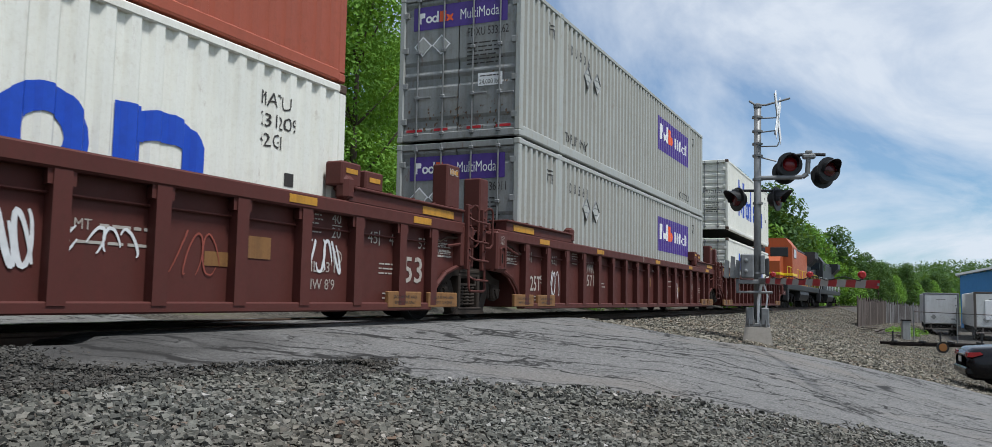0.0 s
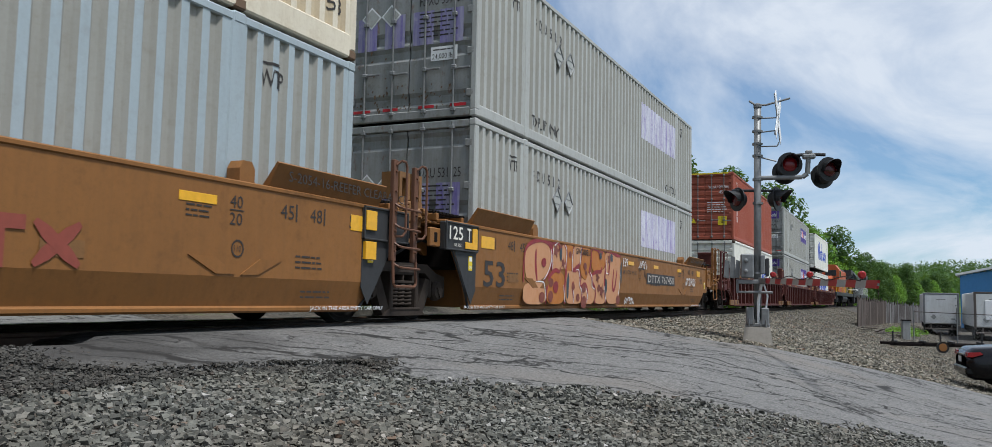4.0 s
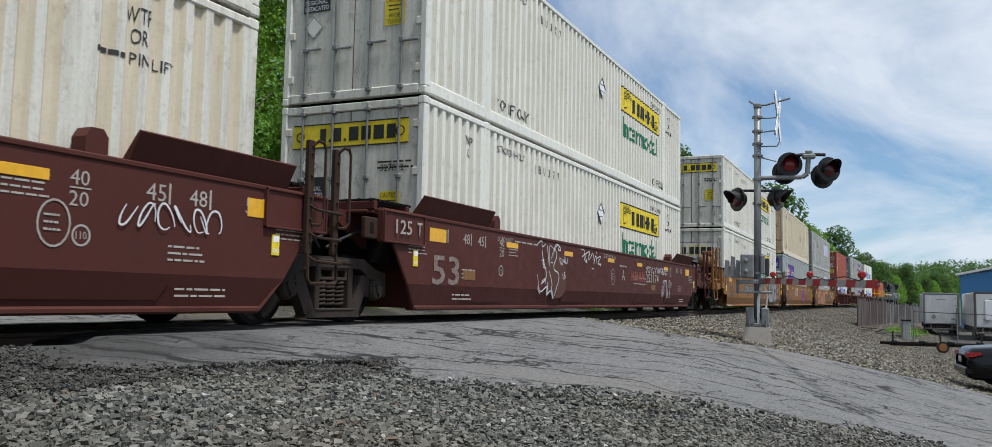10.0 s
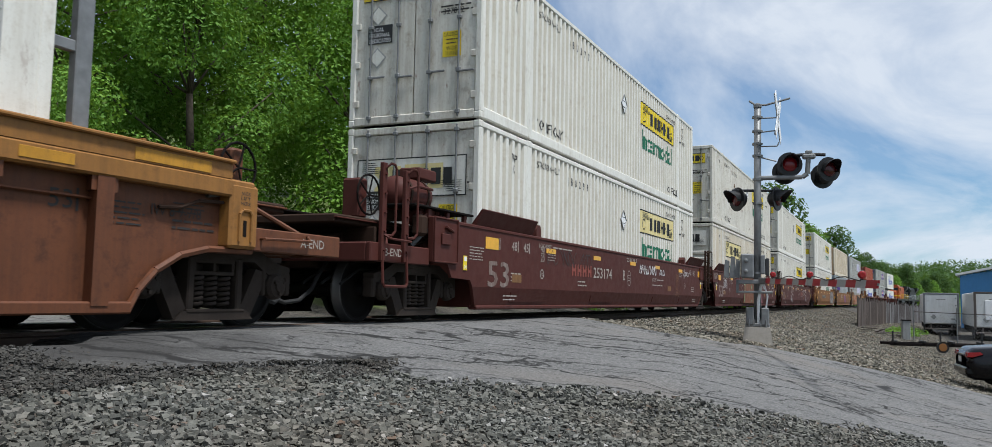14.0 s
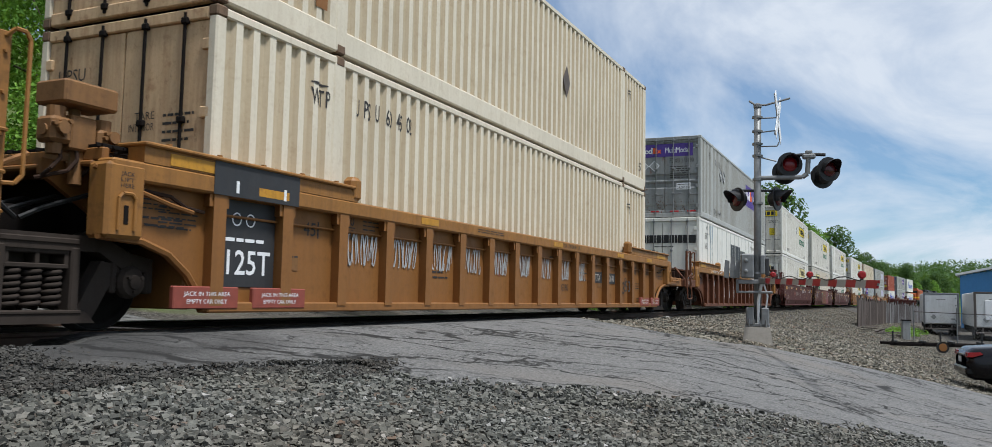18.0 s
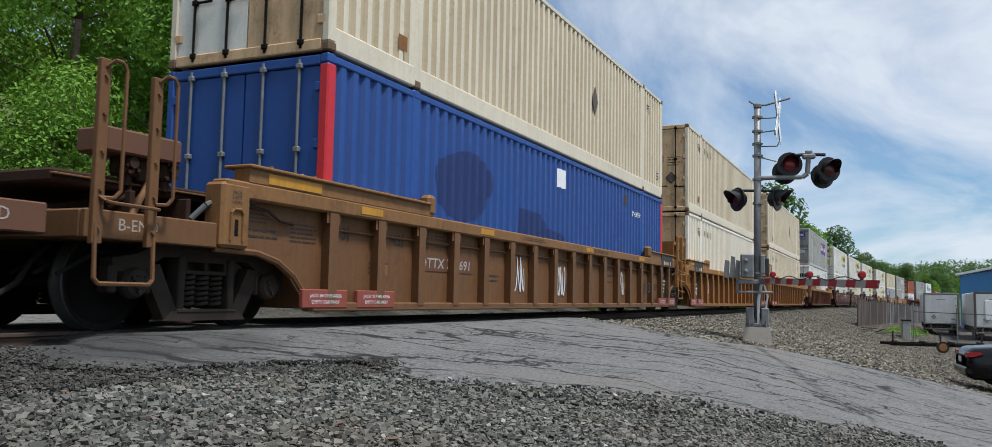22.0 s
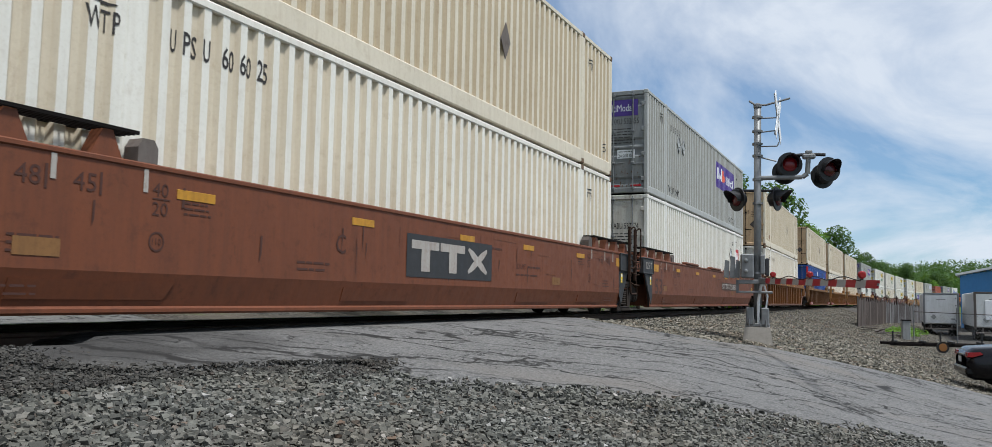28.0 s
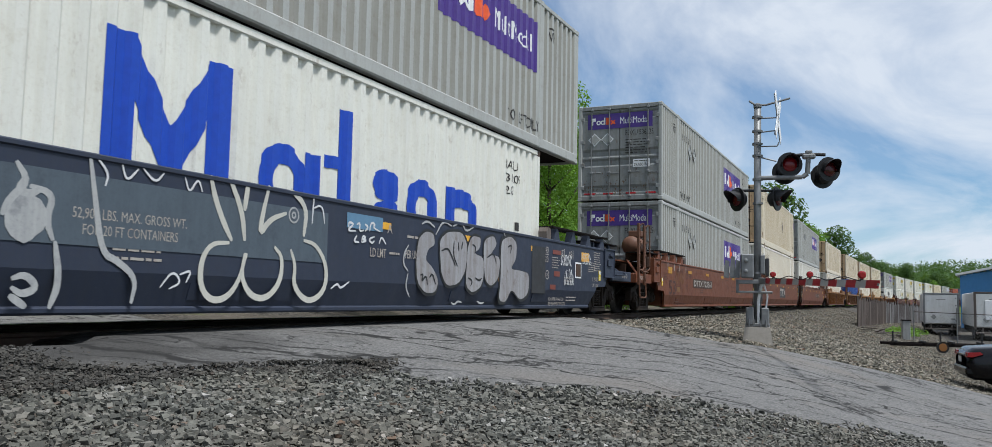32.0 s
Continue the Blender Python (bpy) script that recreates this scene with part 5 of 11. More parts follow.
def blue_box(label):
    root, prof, wall, hl, hw = container(label, paint="blue_box", door="blue_box", pitch=0.27, rail=0.14, castings="steel_dark")
    for sx in (-1, 1):
        x0, x1 = sorted((sx * hl + sx * 0.003, sx * (hl - 0.17)))
        part("red_corner_post", MB().cbox(x0, x1, -hw - 0.006, -hw + 0.13, 0.12, 2.78, 0.02), "sign_red", root, "faded red corner post")
    d = Decal().blob(-4.4, 1.75, 1.0, 0.55, 2, 22, 0.08)
    d.poly([(-2.2, 0.3), (3.4, 0.3), (3.4, 0.85), (1.5, 0.95), (1.2, 1.05), (0.2, 1.02), (0.0, 1.3), (-0.9, 1.35), (-1.2, 1.6), (-2.2, 1.62)])
    drape(root, d, "blue_patch", prof, wall, "repainted_patch", "darker blue repainted patch", 0.004)
    drape(root, Decal().rect(-0.40, 0.08, 2.24, 2.62).rect(7.2, 7.5, 0.45, 0.85), "sign_white", prof, wall, "plate", "blank white plate", 0.007)
    d = Decal().text("MLNU 881669", 5.0, 2.15, 0.14, 0.75).text("53", 7.2, 0.98, 0.32, 0.36)
    drape(root, d, "sign_white", prof, wall, "lettering", "white lettering", 0.007)
    drape(root, Decal().blob(4.3, 1.2, 0.05, 0.35, 4, 12).blob(4.45, 2.5, 0.18, 0.13, 6, 9), "rail", prof, wall, "rust_patch", "rust patch", 0.007)
    x = -hl + 0.02
    mark(root, Decal().rect(0.55, 0.98, 1.28, 1.44), "sign_white", x, "plate", "white plate", "rear")
    mark(root, Decal().text("MLNU", 0.58, 1.31, 0.1, 0.36), "sign_black", x - 0.004, "lettering", "", "rear")
    mark(root, Decal().text("881", 0.62, 1.13, 0.11, 0.22).text("669", 0.62, 0.97, 0.11, 0.22), "sign_white", x, "lettering", "white lettering", "rear")
    return root


def red_logo_box(label):
    root, prof, wall, hl, hw = container(label, paint="white_paint", door="white_dirty", pitch=0.26, rail=0.2)
    drape(root, Decal().rect(6.02, 6.86, 1.42, 2.2), "sign_red", prof, wall, "sign_panel", "red sign panel", 0.005)
    d = Decal().poly([(6.1, 2.05), (6.28, 2.08), (6.34, 1.85), (6.42, 2.05), (6.55, 2.05), (6.6, 1.9), (6.76, 2.0), (6.72, 1.82), (6.5, 1.75), (6.6, 1.62), (6.4, 1.55), (6.2, 1.5), (6.3, 1.7), (6.15, 1.85)])
    drape(root, d, "sign_white", prof, wall, "logo_shape", "white jagged shape", 0.009)
    drape(root, Decal().bars(6.2, 7.0, 1.2, 1.36, 1, 3), "sign_red", prof, wall, "logo_shape", "red bars", 0.006)
    d = Decal().text("WTP", 6.1, 2.32, 0.2, 0.36).text("53", 7.15, 2.22, 0.22, 0.3).text("53", 5.4, 2.3, 0.16, 0.25)
    for i, ch in enumerate("WABU 537774"):
        if ch != " ":
            d.text(ch, 7.72, 2.2 - i * 0.17, 0.13, 0.09)
    drape(root, d, "stencil_dark", prof, wall, "lettering", "dark lettering", 0.006)
    side_diamonds(root, wall, (4.93,), 1.93, 0.24)
    door_writing(root, hl, "stencil_dark", "WABU 537774", 4)
    placard(root, hl, 0.72, 1.1, 0.2, "fence_metal", "stencil_dark")
    return root


# ---- bogies ----
_kit = {}
WHEEL_R = 0.44
RP, SP, RS = -1.4055, -1.5245, -1.5445  # planes: ribbed panel, smooth side, sill face


def bogie_kit():
    if "bolster" in _kit:
        return _kit
    b = MB()
    for s in (-1, 1):
        prof = [(0.0, 0.09), (0.025, 0.15), (0.045, 0.17), (0.045, 0.34), (0.015, 0.37), (0.0, 0.375), (0.0, WHEEL_R - 0.012), (0.012, WHEEL_R), (0.095, WHEEL_R + 0.004), (0.105, WHEEL_R + 0.028), (0.13, WHEEL_R + 0.024), (0.135, 0.36), (0.10, 0.2), (0.12, 0.09)]
        b.lathe([(0.82 - p[0], p[1]) for p in prof] if s > 0 else [(-0.82 + p[0], p[1]) for p in prof], (0, 0, 0), (0, 1, 0), 36)
    b.cyl((0, -1.06, 0), (0, 1.06, 0), 0.075, 12)
    me = b.mesh("wheelset", [M["wheel"], M["tread"]])
    for p in me.polygons:
        c = p.center
        r = math.hypot(c.x, c.z)
        if r > WHEEL_R - 0.01 and 0.70 < abs(c.y) < 0.82:
            p.material_index = 1
        p.use_smooth = len(p.vertices) == 4
    _kit["wheelset"] = me
    # cast side frame: arched top chord, two open triangles, spring seat
    b = MB()
    y0, y1 = -1.21, -1.05
    b.prism([(-1.13, 0.53), (-0.80, 0.56), (-0.56, 0.69), (0.56, 0.69), (0.80, 0.56), (1.13, 0.53), (1.15, 0.65), (0.88, 0.70), (0.62, 0.82), (-0.62, 0.82), (-0.88, 0.70), (-1.15, 0.65)], "y", y0, y1)
    for s in (-1, 1):
        leg = [(0.60, 0.62), (0.80, 0.58), (0.52, 0.10), (0.33, 0.12)]
        b.prism([(s * x, z) for x, z in leg], "y", y0 + 0.015, y1 - 0.015)
        b.cbox(s * 0.335 - 0.045, s * 0.335 + 0.045, y0 - 0.01, y1, 0.16, 0.72, 0.015)
        x0, x1 = sorted((s * 1.07, s * 1.17))
        b.cbox(x0, x1, y0, y1, 0.34, 0.60, 0.02)
        x0, x1 = sorted((s * 0.70, s * 0.76))
        b.cbox(x0, x1, y0, y1, 0.34, 0.62, 0.015)
        b.cbox(s * 0.9 - 0.15, s * 0.9 + 0.15, y0 + 0.02, y1 + 0.02, 0.46, 0.58, 0.03)
        b.lathe([(0, 0.145), (0.06, 0.145), (0.10, 0.12), (0.11, 0.07), (0.13, 0.06)], (s * 0.9, y0 + 0.05, WHEEL_R), (0, -1, 0), 16)
        for k in range(3):
            a = 2.1 * k + 0.5
            b.cyl((s * 0.9 + 0.08 * math.cos(a), y0 - 0.05, WHEEL_R + 0.08 * math.sin(a)), (s * 0.9 + 0.08 * math.cos(a), y0 - 0.085, WHEEL_R + 0.08 * math.sin(a)), 0.02, 6)
    b.prism([(-0.54, 0.09), (0.54, 0.09), (0.44, 0.185), (-0.44, 0.185)], "y", y0 - 0.02, y1 + 0.02)
    b.cbox(-0.40, 0.40, y0 - 0.03, y1, 0.165, 0.20, 0.01)
    b.cbox(-0.36, 0.36, y0 - 0.012, y1, 0.74, 0.79, 0.01)
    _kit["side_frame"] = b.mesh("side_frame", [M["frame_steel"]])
    b = MB()
    turns, seg, sides = 6.5, 12, 6
    n = int(turns * seg)
    for i in range(n + 1):
        a = 2 * math.pi * i / seg
        for k in range(sides):
            q = 2 * math.pi * k / sides
            r = 0.064 + 0.021 * math.cos(q)
            b.v.append((r * math.cos(a), r * math.sin(a), 0.215 + 0.33 * i / n + 0.021 * math.sin(q)))
    for i in range(n):
        for k in range(sides):
            b.f.append((i * sides + k, (i + 1) * sides + k, (i + 1) * sides + (k + 1) % sides, i * sides + (k + 1) % sides))
            b.m.append(0)
    _kit["spring"] = b.mesh("spring", [M["frame_steel"]], True)
    # bolster ends show between the frame's columns as a pocketed block
    b = MB()
    b.cbox(-0.24, 0.24, -1.05, 1.05, 0.52, 0.70, 0.03)
    for sy in (-1, 1):
        for z0, z1 in ((0.535, 0.575), (0.655, 0.70)):
            b.cbox(-0.285, 0.285, min(sy * 1.0, sy * 1.195), max(sy * 1.0, sy * 1.195), z0, z1, 0.008)
        for dx in (-0.265, 0.0, 0.265):
            b.cbox(dx - 0.02, dx + 0.02, min(sy * 1.0, sy * 1.19), max(sy * 1.0, sy * 1.19), 0.54, 0.69, 0.005)
    b.lathe([(0, 0.2), (0.05, 0.2)], (0, 0, 0.70), (0, 0, 1), 14)
    for s in (-1, 1):
        b.cbox(s * 0.46 - 0.05, s * 0.46 + 0.05, -0.85, 0.85, 0.33, 0.47, 0.02)
    _kit["bolster"] = b.mesh("bolster", [M["frame_steel"]])
    return _kit


WHEELS = []


def bogie(car, x):
    k = bogie_kit()
    tr = new("bogie", k["bolster"])
    tr.parent = car
    tr.location = (x, 0, 0)
    tr["label"] = "dark cast steel two-axle bogie"
    for s in (-1, 1):
        w = new("wheelset", k["wheelset"])
        w.parent = tr
        w.location = (s * 0.9, 0, WHEEL_R)
        WHEELS.append((w, car, x + s * 0.9, s * 0.9))
        f = new("side_frame", k["side_frame"])
        f.parent = tr
        if s > 0:
            f.rotation_euler = (0, 0, math.pi)
        for dx in (-0.185, 0, 0.185):
            sp = new("spring", k["spring"])
            sp.parent = tr
            sp.location = (dx, s * 1.12, 0)
    return tr


# ---- well cars ----


def span(a, b):
    return (a, b) if a < b else (b, a)


def ladder(car, x, mat, y=-1.47, z0=0.42, z1=2.25, w=0.56, rungs=(1.08,)):
    """Two flat stiles with hooked handrails, rungs and a stirrup step."""
    b = MB()
    for dx in (0, w):
        top = z1 - (0.03 if dx else 0.0)
        b.cbox(x + dx - 0.05, x + dx + 0.05, y - 0.03, y + 0.03, z0 + 0.32, top, 0.008)
        for i in range(5):
            z = z0 + 0.45 + i * (top - z0 - 0.6) / 4
            b.cyl((x + dx, y - 0.03, z), (x + dx, y - 0.052, z), 0.018, 6)
    lad = part("ladder", b, mat, car)
    for dx in (0, w):
        h = x + dx
        part("handrail", MB().tube([(h, y - 0.03, z1 - 0.07), (h + 0.04, y - 0.08, z1 - 0.01), (h + 0.11, y - 0.10, z1 - 0.02), (h + 0.145, y - 0.10, z1 - 0.08), (h + 0.145, y - 0.10, 1.18), (h + 0.10, y - 0.08, 1.12), (h + 0.02, y - 0.03, 1.12)], 0.017, 6), mat, lad)
    for z in rungs:
        part("rung", MB().tube([(x, y - 0.03, z + 0.05), (x + 0.02, y - 0.09, z + 0.01), (x + 0.07, y - 0.10, z), (x + w, y - 0.10, z - 0.01), (x + w + 0.02, y - 0.03, z)], 0.016, 6), mat, lad)
    part("stirrup", MB().tube([(x - 0.02, y - 0.02, 0.92), (x - 0.02, y - 0.04, z0 + 0.04), (x + 0.02, y - 0.04, z0), (x + w - 0.02, y - 0.04, z0), (x + w + 0.02, y - 0.04, z0 + 0.04), (x + w + 0.02, y - 0.02, 0.92)], 0.02, 6), mat, lad)
    return lad


def valve_stack(car, x, y, z, mat, seed=1, cover=True):
    """Brake control valve: pipe bracket, two capped bodies, bolts and pipes, often under a sheet cover."""
    rnd = random.Random(seed)
    part("pipe_bracket", MB().cbox(x - 0.13, x + 0.13, y - 0.09, y + 0.12, z - 0.02, z + 0.28, 0.02).cyl((x, y, z - 0.3), (x, y, z), 0.06, 10), mat, car)
    for s, hh in ((-1, 0.24), (1, 0.2)):
        b = MB().cbox(x + s * 0.23 - 0.10, x + s * 0.23 + 0.10, y - 0.12, y + 0.1, z + 0.02, z + hh, 0.03)
        b.cyl((x + s * 0.23, y - 0.02, z + hh), (x + s * 0.23, y - 0.02, z + hh + 0.09), 0.075, 12)
        b.cyl((x + s * 0.23, y - 0.02, z - 0.07), (x + s * 0.23, y - 0.02, z + 0.02), 0.065, 12)
        b.cyl((x + s * 0.23 - 0.12, y - 0.02, z + 0.12), (x + s * 0.23 + 0.12, y - 0.02, z + 0.12), 0.05, 10)
        b.cyl((x + s * 0.25, y - 0.17, z + 0.14), (x + s * 0.25, y - 0.1, z + 0.14), 0.055, 10)
        for k in range(5):
            a, c = rnd.uniform(-0.09, 0.09), rnd.uniform(0.03, hh)
            b.cyl((x + s * 0.23 + a, y - 0.155, z + c), (x + s * 0.23 + a, y - 0.11, z + c), 0.02, 6)
        part("control_valve", b, mat, car)
    for k in range(3):
        dx = 0.16 * k - 0.2
        part("pipe", MB().tube([(x + dx, y - 0.05, z + 0.02), (x + dx, y - 0.07, z - 0.1), (x + dx - 0.08, y - 0.06, z - 0.2), (x + dx - 0.1 - 0.2 * (k % 2), y + 0.05, z - 0.28)], 0.018, 6), "end_grime", car)
    if cover:
        part("valve_cover", MB().cbox(x - 0.26, x + 0.28, y - 0.16, y + 0.22, z + 0.36, z + 0.56, 0.02), mat, car, "small folded sheet cover")
        part("cover_post", MB().cbox(x - 0.03, x + 0.07, y + 0.05, y + 0.10, z + 0.2, z + 0.37, 0.01), mat, car)


def pierced_plate(b, x0, x1, z0, z1, y0, y1, r, n=16):
    """An upright plate with a round hole."""
    cx, cz = (x0 + x1) / 2, (z0 + z1) / 2
    hx, hz = (x1 - x0) / 2, (z1 - z0) / 2
    vs = []
    for y in (y0, y1):
        for i in range(n):
            a = 2 * math.pi * i / n
            c, s = math.cos(a), math.sin(a)
            k = 1 / max(abs(c), abs(s))
            vs.append((cx + hx * c * k, y, cz + hz * s * k))
        for i in range(n):
            a = 2 * math.pi * i / n
            vs.append((cx + r * math.cos(a), y, cz + r * math.sin(a)))
    fs = []
    for i in range(n):
        j = (i + 1) % n
        fs += [(i, j, n + j, n + i), (2 * n + j, 2 * n + i, 3 * n + i, 3 * n + j), (n + i, n + j, 3 * n + j, 3 * n + i), (j, i, 2 * n + i, 2 * n + j)]
    return b.add(vs, fs)


def brake_cage(car, s, mat, o=0.0):
    """A riveted stand with round holes over the end platform."""
    x0, x1 = span(s * (9.65 - o + 0.05), s * (10.55 - o))
    b = MB()
    for ya, yb in ((-1.05, -1.02), (-0.62, -0.59)):
        pierced_plate(b, x0, (x0 + x1) / 2 - 0.03, 1.5, 2.1, ya, yb, 0.17)
        pierced_plate(b, (x0 + x1) / 2 + 0.03, x1, 1.5, 2.1, ya, yb, 0.17)
    part("brake_stand", b, mat, car, "stand of plates with round holes")
    part("stand_top", MB().cbox(x0 - 0.03, x1 + 0.03, -1.08, -0.56, 2.1, 2.2, 0.015), mat, car)
    for x in (x0, (x0 + x1) / 2 - 0.03, x1 - 0.06):
        part("stand_leg", MB().cbox(x, x + 0.06, -1.07, -0.58, 1.42, 2.1, 0.01), mat, car)


def coupler(car, s, mat, o=0.0):
    """The end over a bogie of its own: draft sill, decks, side beam with its ladder's foot, coupler and hoses."""
    X = lambda a, b: span(s * (a - o), s * (b - o))
    sill = [(8.45, 0.72), (11.1, 0.72), (11.4, 0.84), (11.4, 1.04), (10.4, 1.27), (8.45, 1.27)]
    sill = [(s * (a - o), z) for a, z in sill]
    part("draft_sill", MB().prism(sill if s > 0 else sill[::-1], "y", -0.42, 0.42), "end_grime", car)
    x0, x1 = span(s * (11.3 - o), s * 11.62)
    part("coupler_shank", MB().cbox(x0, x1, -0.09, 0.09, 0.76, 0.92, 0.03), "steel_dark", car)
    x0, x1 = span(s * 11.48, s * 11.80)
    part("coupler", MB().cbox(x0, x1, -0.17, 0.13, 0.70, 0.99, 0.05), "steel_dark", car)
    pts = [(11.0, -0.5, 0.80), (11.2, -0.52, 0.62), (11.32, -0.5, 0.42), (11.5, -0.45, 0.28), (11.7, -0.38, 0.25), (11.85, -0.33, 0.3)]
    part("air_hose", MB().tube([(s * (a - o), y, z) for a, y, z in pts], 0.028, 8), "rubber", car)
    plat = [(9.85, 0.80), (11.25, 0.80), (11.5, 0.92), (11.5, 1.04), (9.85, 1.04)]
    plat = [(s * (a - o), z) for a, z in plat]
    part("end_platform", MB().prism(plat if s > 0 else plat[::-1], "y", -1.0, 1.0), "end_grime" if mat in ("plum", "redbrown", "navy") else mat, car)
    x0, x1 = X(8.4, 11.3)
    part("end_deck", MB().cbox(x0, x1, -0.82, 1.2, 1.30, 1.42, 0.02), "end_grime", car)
    part("deck_flange", MB().cbox(x0, x1, -0.86, -0.80, 1.36, 1.38, 0.005), mat, car)
    for a in (9.1, 9.8, 10.5):
        x0, x1 = X(a, a + 0.06)
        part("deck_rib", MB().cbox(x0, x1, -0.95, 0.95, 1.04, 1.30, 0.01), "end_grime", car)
    x0, x1 = X(10.0, 11.48)
    part("side_beam", MB().cbox(x0, x1, -1.50, -1.43, 0.79, 1.03, 0.012), mat, car)
    mark(car, Decal().text("B-END" if s < 0 else "A-END", s * (10.95 - o) - 0.2, 0.87, 0.1, 0.42), "stencil" if mat not in ("tan", "ochre") else "stencil_dark", -1.503, "lettering", "worn stencil")
    x0, x1 = X(11.38, 11.48)
    part("end_sill", MB().cbox(x0, x1, -1.43, 1.43, 0.79, 1.03, 0.015), mat, car)
    x0, x1 = X(10.0, 11.38)
    part("footboard", MB().cbox(x0, x1, -1.43, -1.02, 0.985, 1.02, 0.006), "steel_dark", car)
    part("end_brace", MB().cyl((s * (10.9 - o), -1.36, 1.02), (s * (10.3 - o), -0.9, 1.42), 0.03, 8), mat, car)
    pts = [(10.15, -1.30, 1.06), (10.05, -1.38, 1.20), (9.85, -1.40, 1.30), (9.6, -1.42, 1.33), (9.4, -1.42, 1.30)]
    part("brake_hose", MB().tube([(s * (a - o), y, z) for a, y, z in pts], 0.03, 8), "galv_dull", car)
    for k in range(3):
        y = -0.9 + 0.3 * k
        part("brake_pipe", MB().tube([(s * (9.2 - o), y, 0.72), (s * (10.2 - o), y + 0.05, 0.75), (s * (10.9 - o), y - 0.05, 0.70), (s * (11.25 - o), y, 0.5)], 0.02, 6), "rubber", car)
    pts = [(10.85, -1.51, 1.2), (10.85, -1.55, 1.14), (10.45, -1.55, 1.13), (10.1, -1.55, 1.12), (10.1, -1.5, 1.12)]
    if s > 0:
        part("grab_iron", MB().tube([(s * (a - o), y, z - 0.2) for a, y, z in pts], 0.016, 6), mat, car)


def brake_gear(car, s, mat, seed=1, o=0.0):
    """Air tank with its saddles, control valve and cover on the end platform."""
    x = s * (9.75 - o)
    part("air_tank", MB().lathe([(0, 0.04), (0.04, 0.16), (0.1, 0.235), (0.16, 0.25), (0.80, 0.25), (0.86, 0.235), (0.92, 0.16), (0.96, 0.04)], (x - 0.5, -0.95, 1.82), (1, 0, 0), 22), mat, car, "", True)
    for dx in (-0.28, 0.2):
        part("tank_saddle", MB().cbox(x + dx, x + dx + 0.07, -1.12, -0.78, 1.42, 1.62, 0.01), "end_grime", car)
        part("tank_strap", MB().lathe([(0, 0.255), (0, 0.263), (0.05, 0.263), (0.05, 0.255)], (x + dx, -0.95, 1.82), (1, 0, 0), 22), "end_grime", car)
    part("box_cover", MB().cbox(x + 0.1, x + 0.62, -1.1, -0.75, 2.08, 2.25, 0.02), mat, car)
    valve_stack(car, x + 0.05, -1.25, 1.34, mat, seed, False)
    part("pipe", MB().tube([(x - 0.45, -1.16, 1.62), (x - 0.4, -1.24, 1.86), (x - 0.2, -1.25, 1.92), (x + 0.25, -1.24, 1.92)], 0.022, 6), mat, car)
    part("pipe", MB().tube([(x - 0.6, -1.3, 1.10), (x - 0.3, -1.36, 1.22), (x + 0.2, -1.30, 1.18), (x + 0.6, -1.34, 1.25)], 0.02, 6), "end_grime", car)


def hand_brake(car, s, mat):
    x = s * 10.55
    part("brake_stand", MB().cbox(x - 0.1, x + 0.1, -0.75, -0.45, 1.42, 1.98, 0.03), mat, car)
    b = MB()
    b.tube([(x - s * 0.05 + 0.28 * math.cos(2 * math.pi * i / 18), -0.8, 1.75 + 0.28 * math.sin(2 * math.pi * i / 18)) for i in range(19)], 0.016, 6)
    rim = part("brake_wheel", b, "steel_dark", car)
    for i in range(5):
        a = 2 * math.pi * i / 5
        part("spoke", MB().cyl((x - s * 0.05, -0.8, 1.75), (x - s * 0.05 + 0.28 * math.cos(a), -0.8, 1.75 + 0.28 * math.sin(a)), 0.012, 5), "steel_dark", rim)


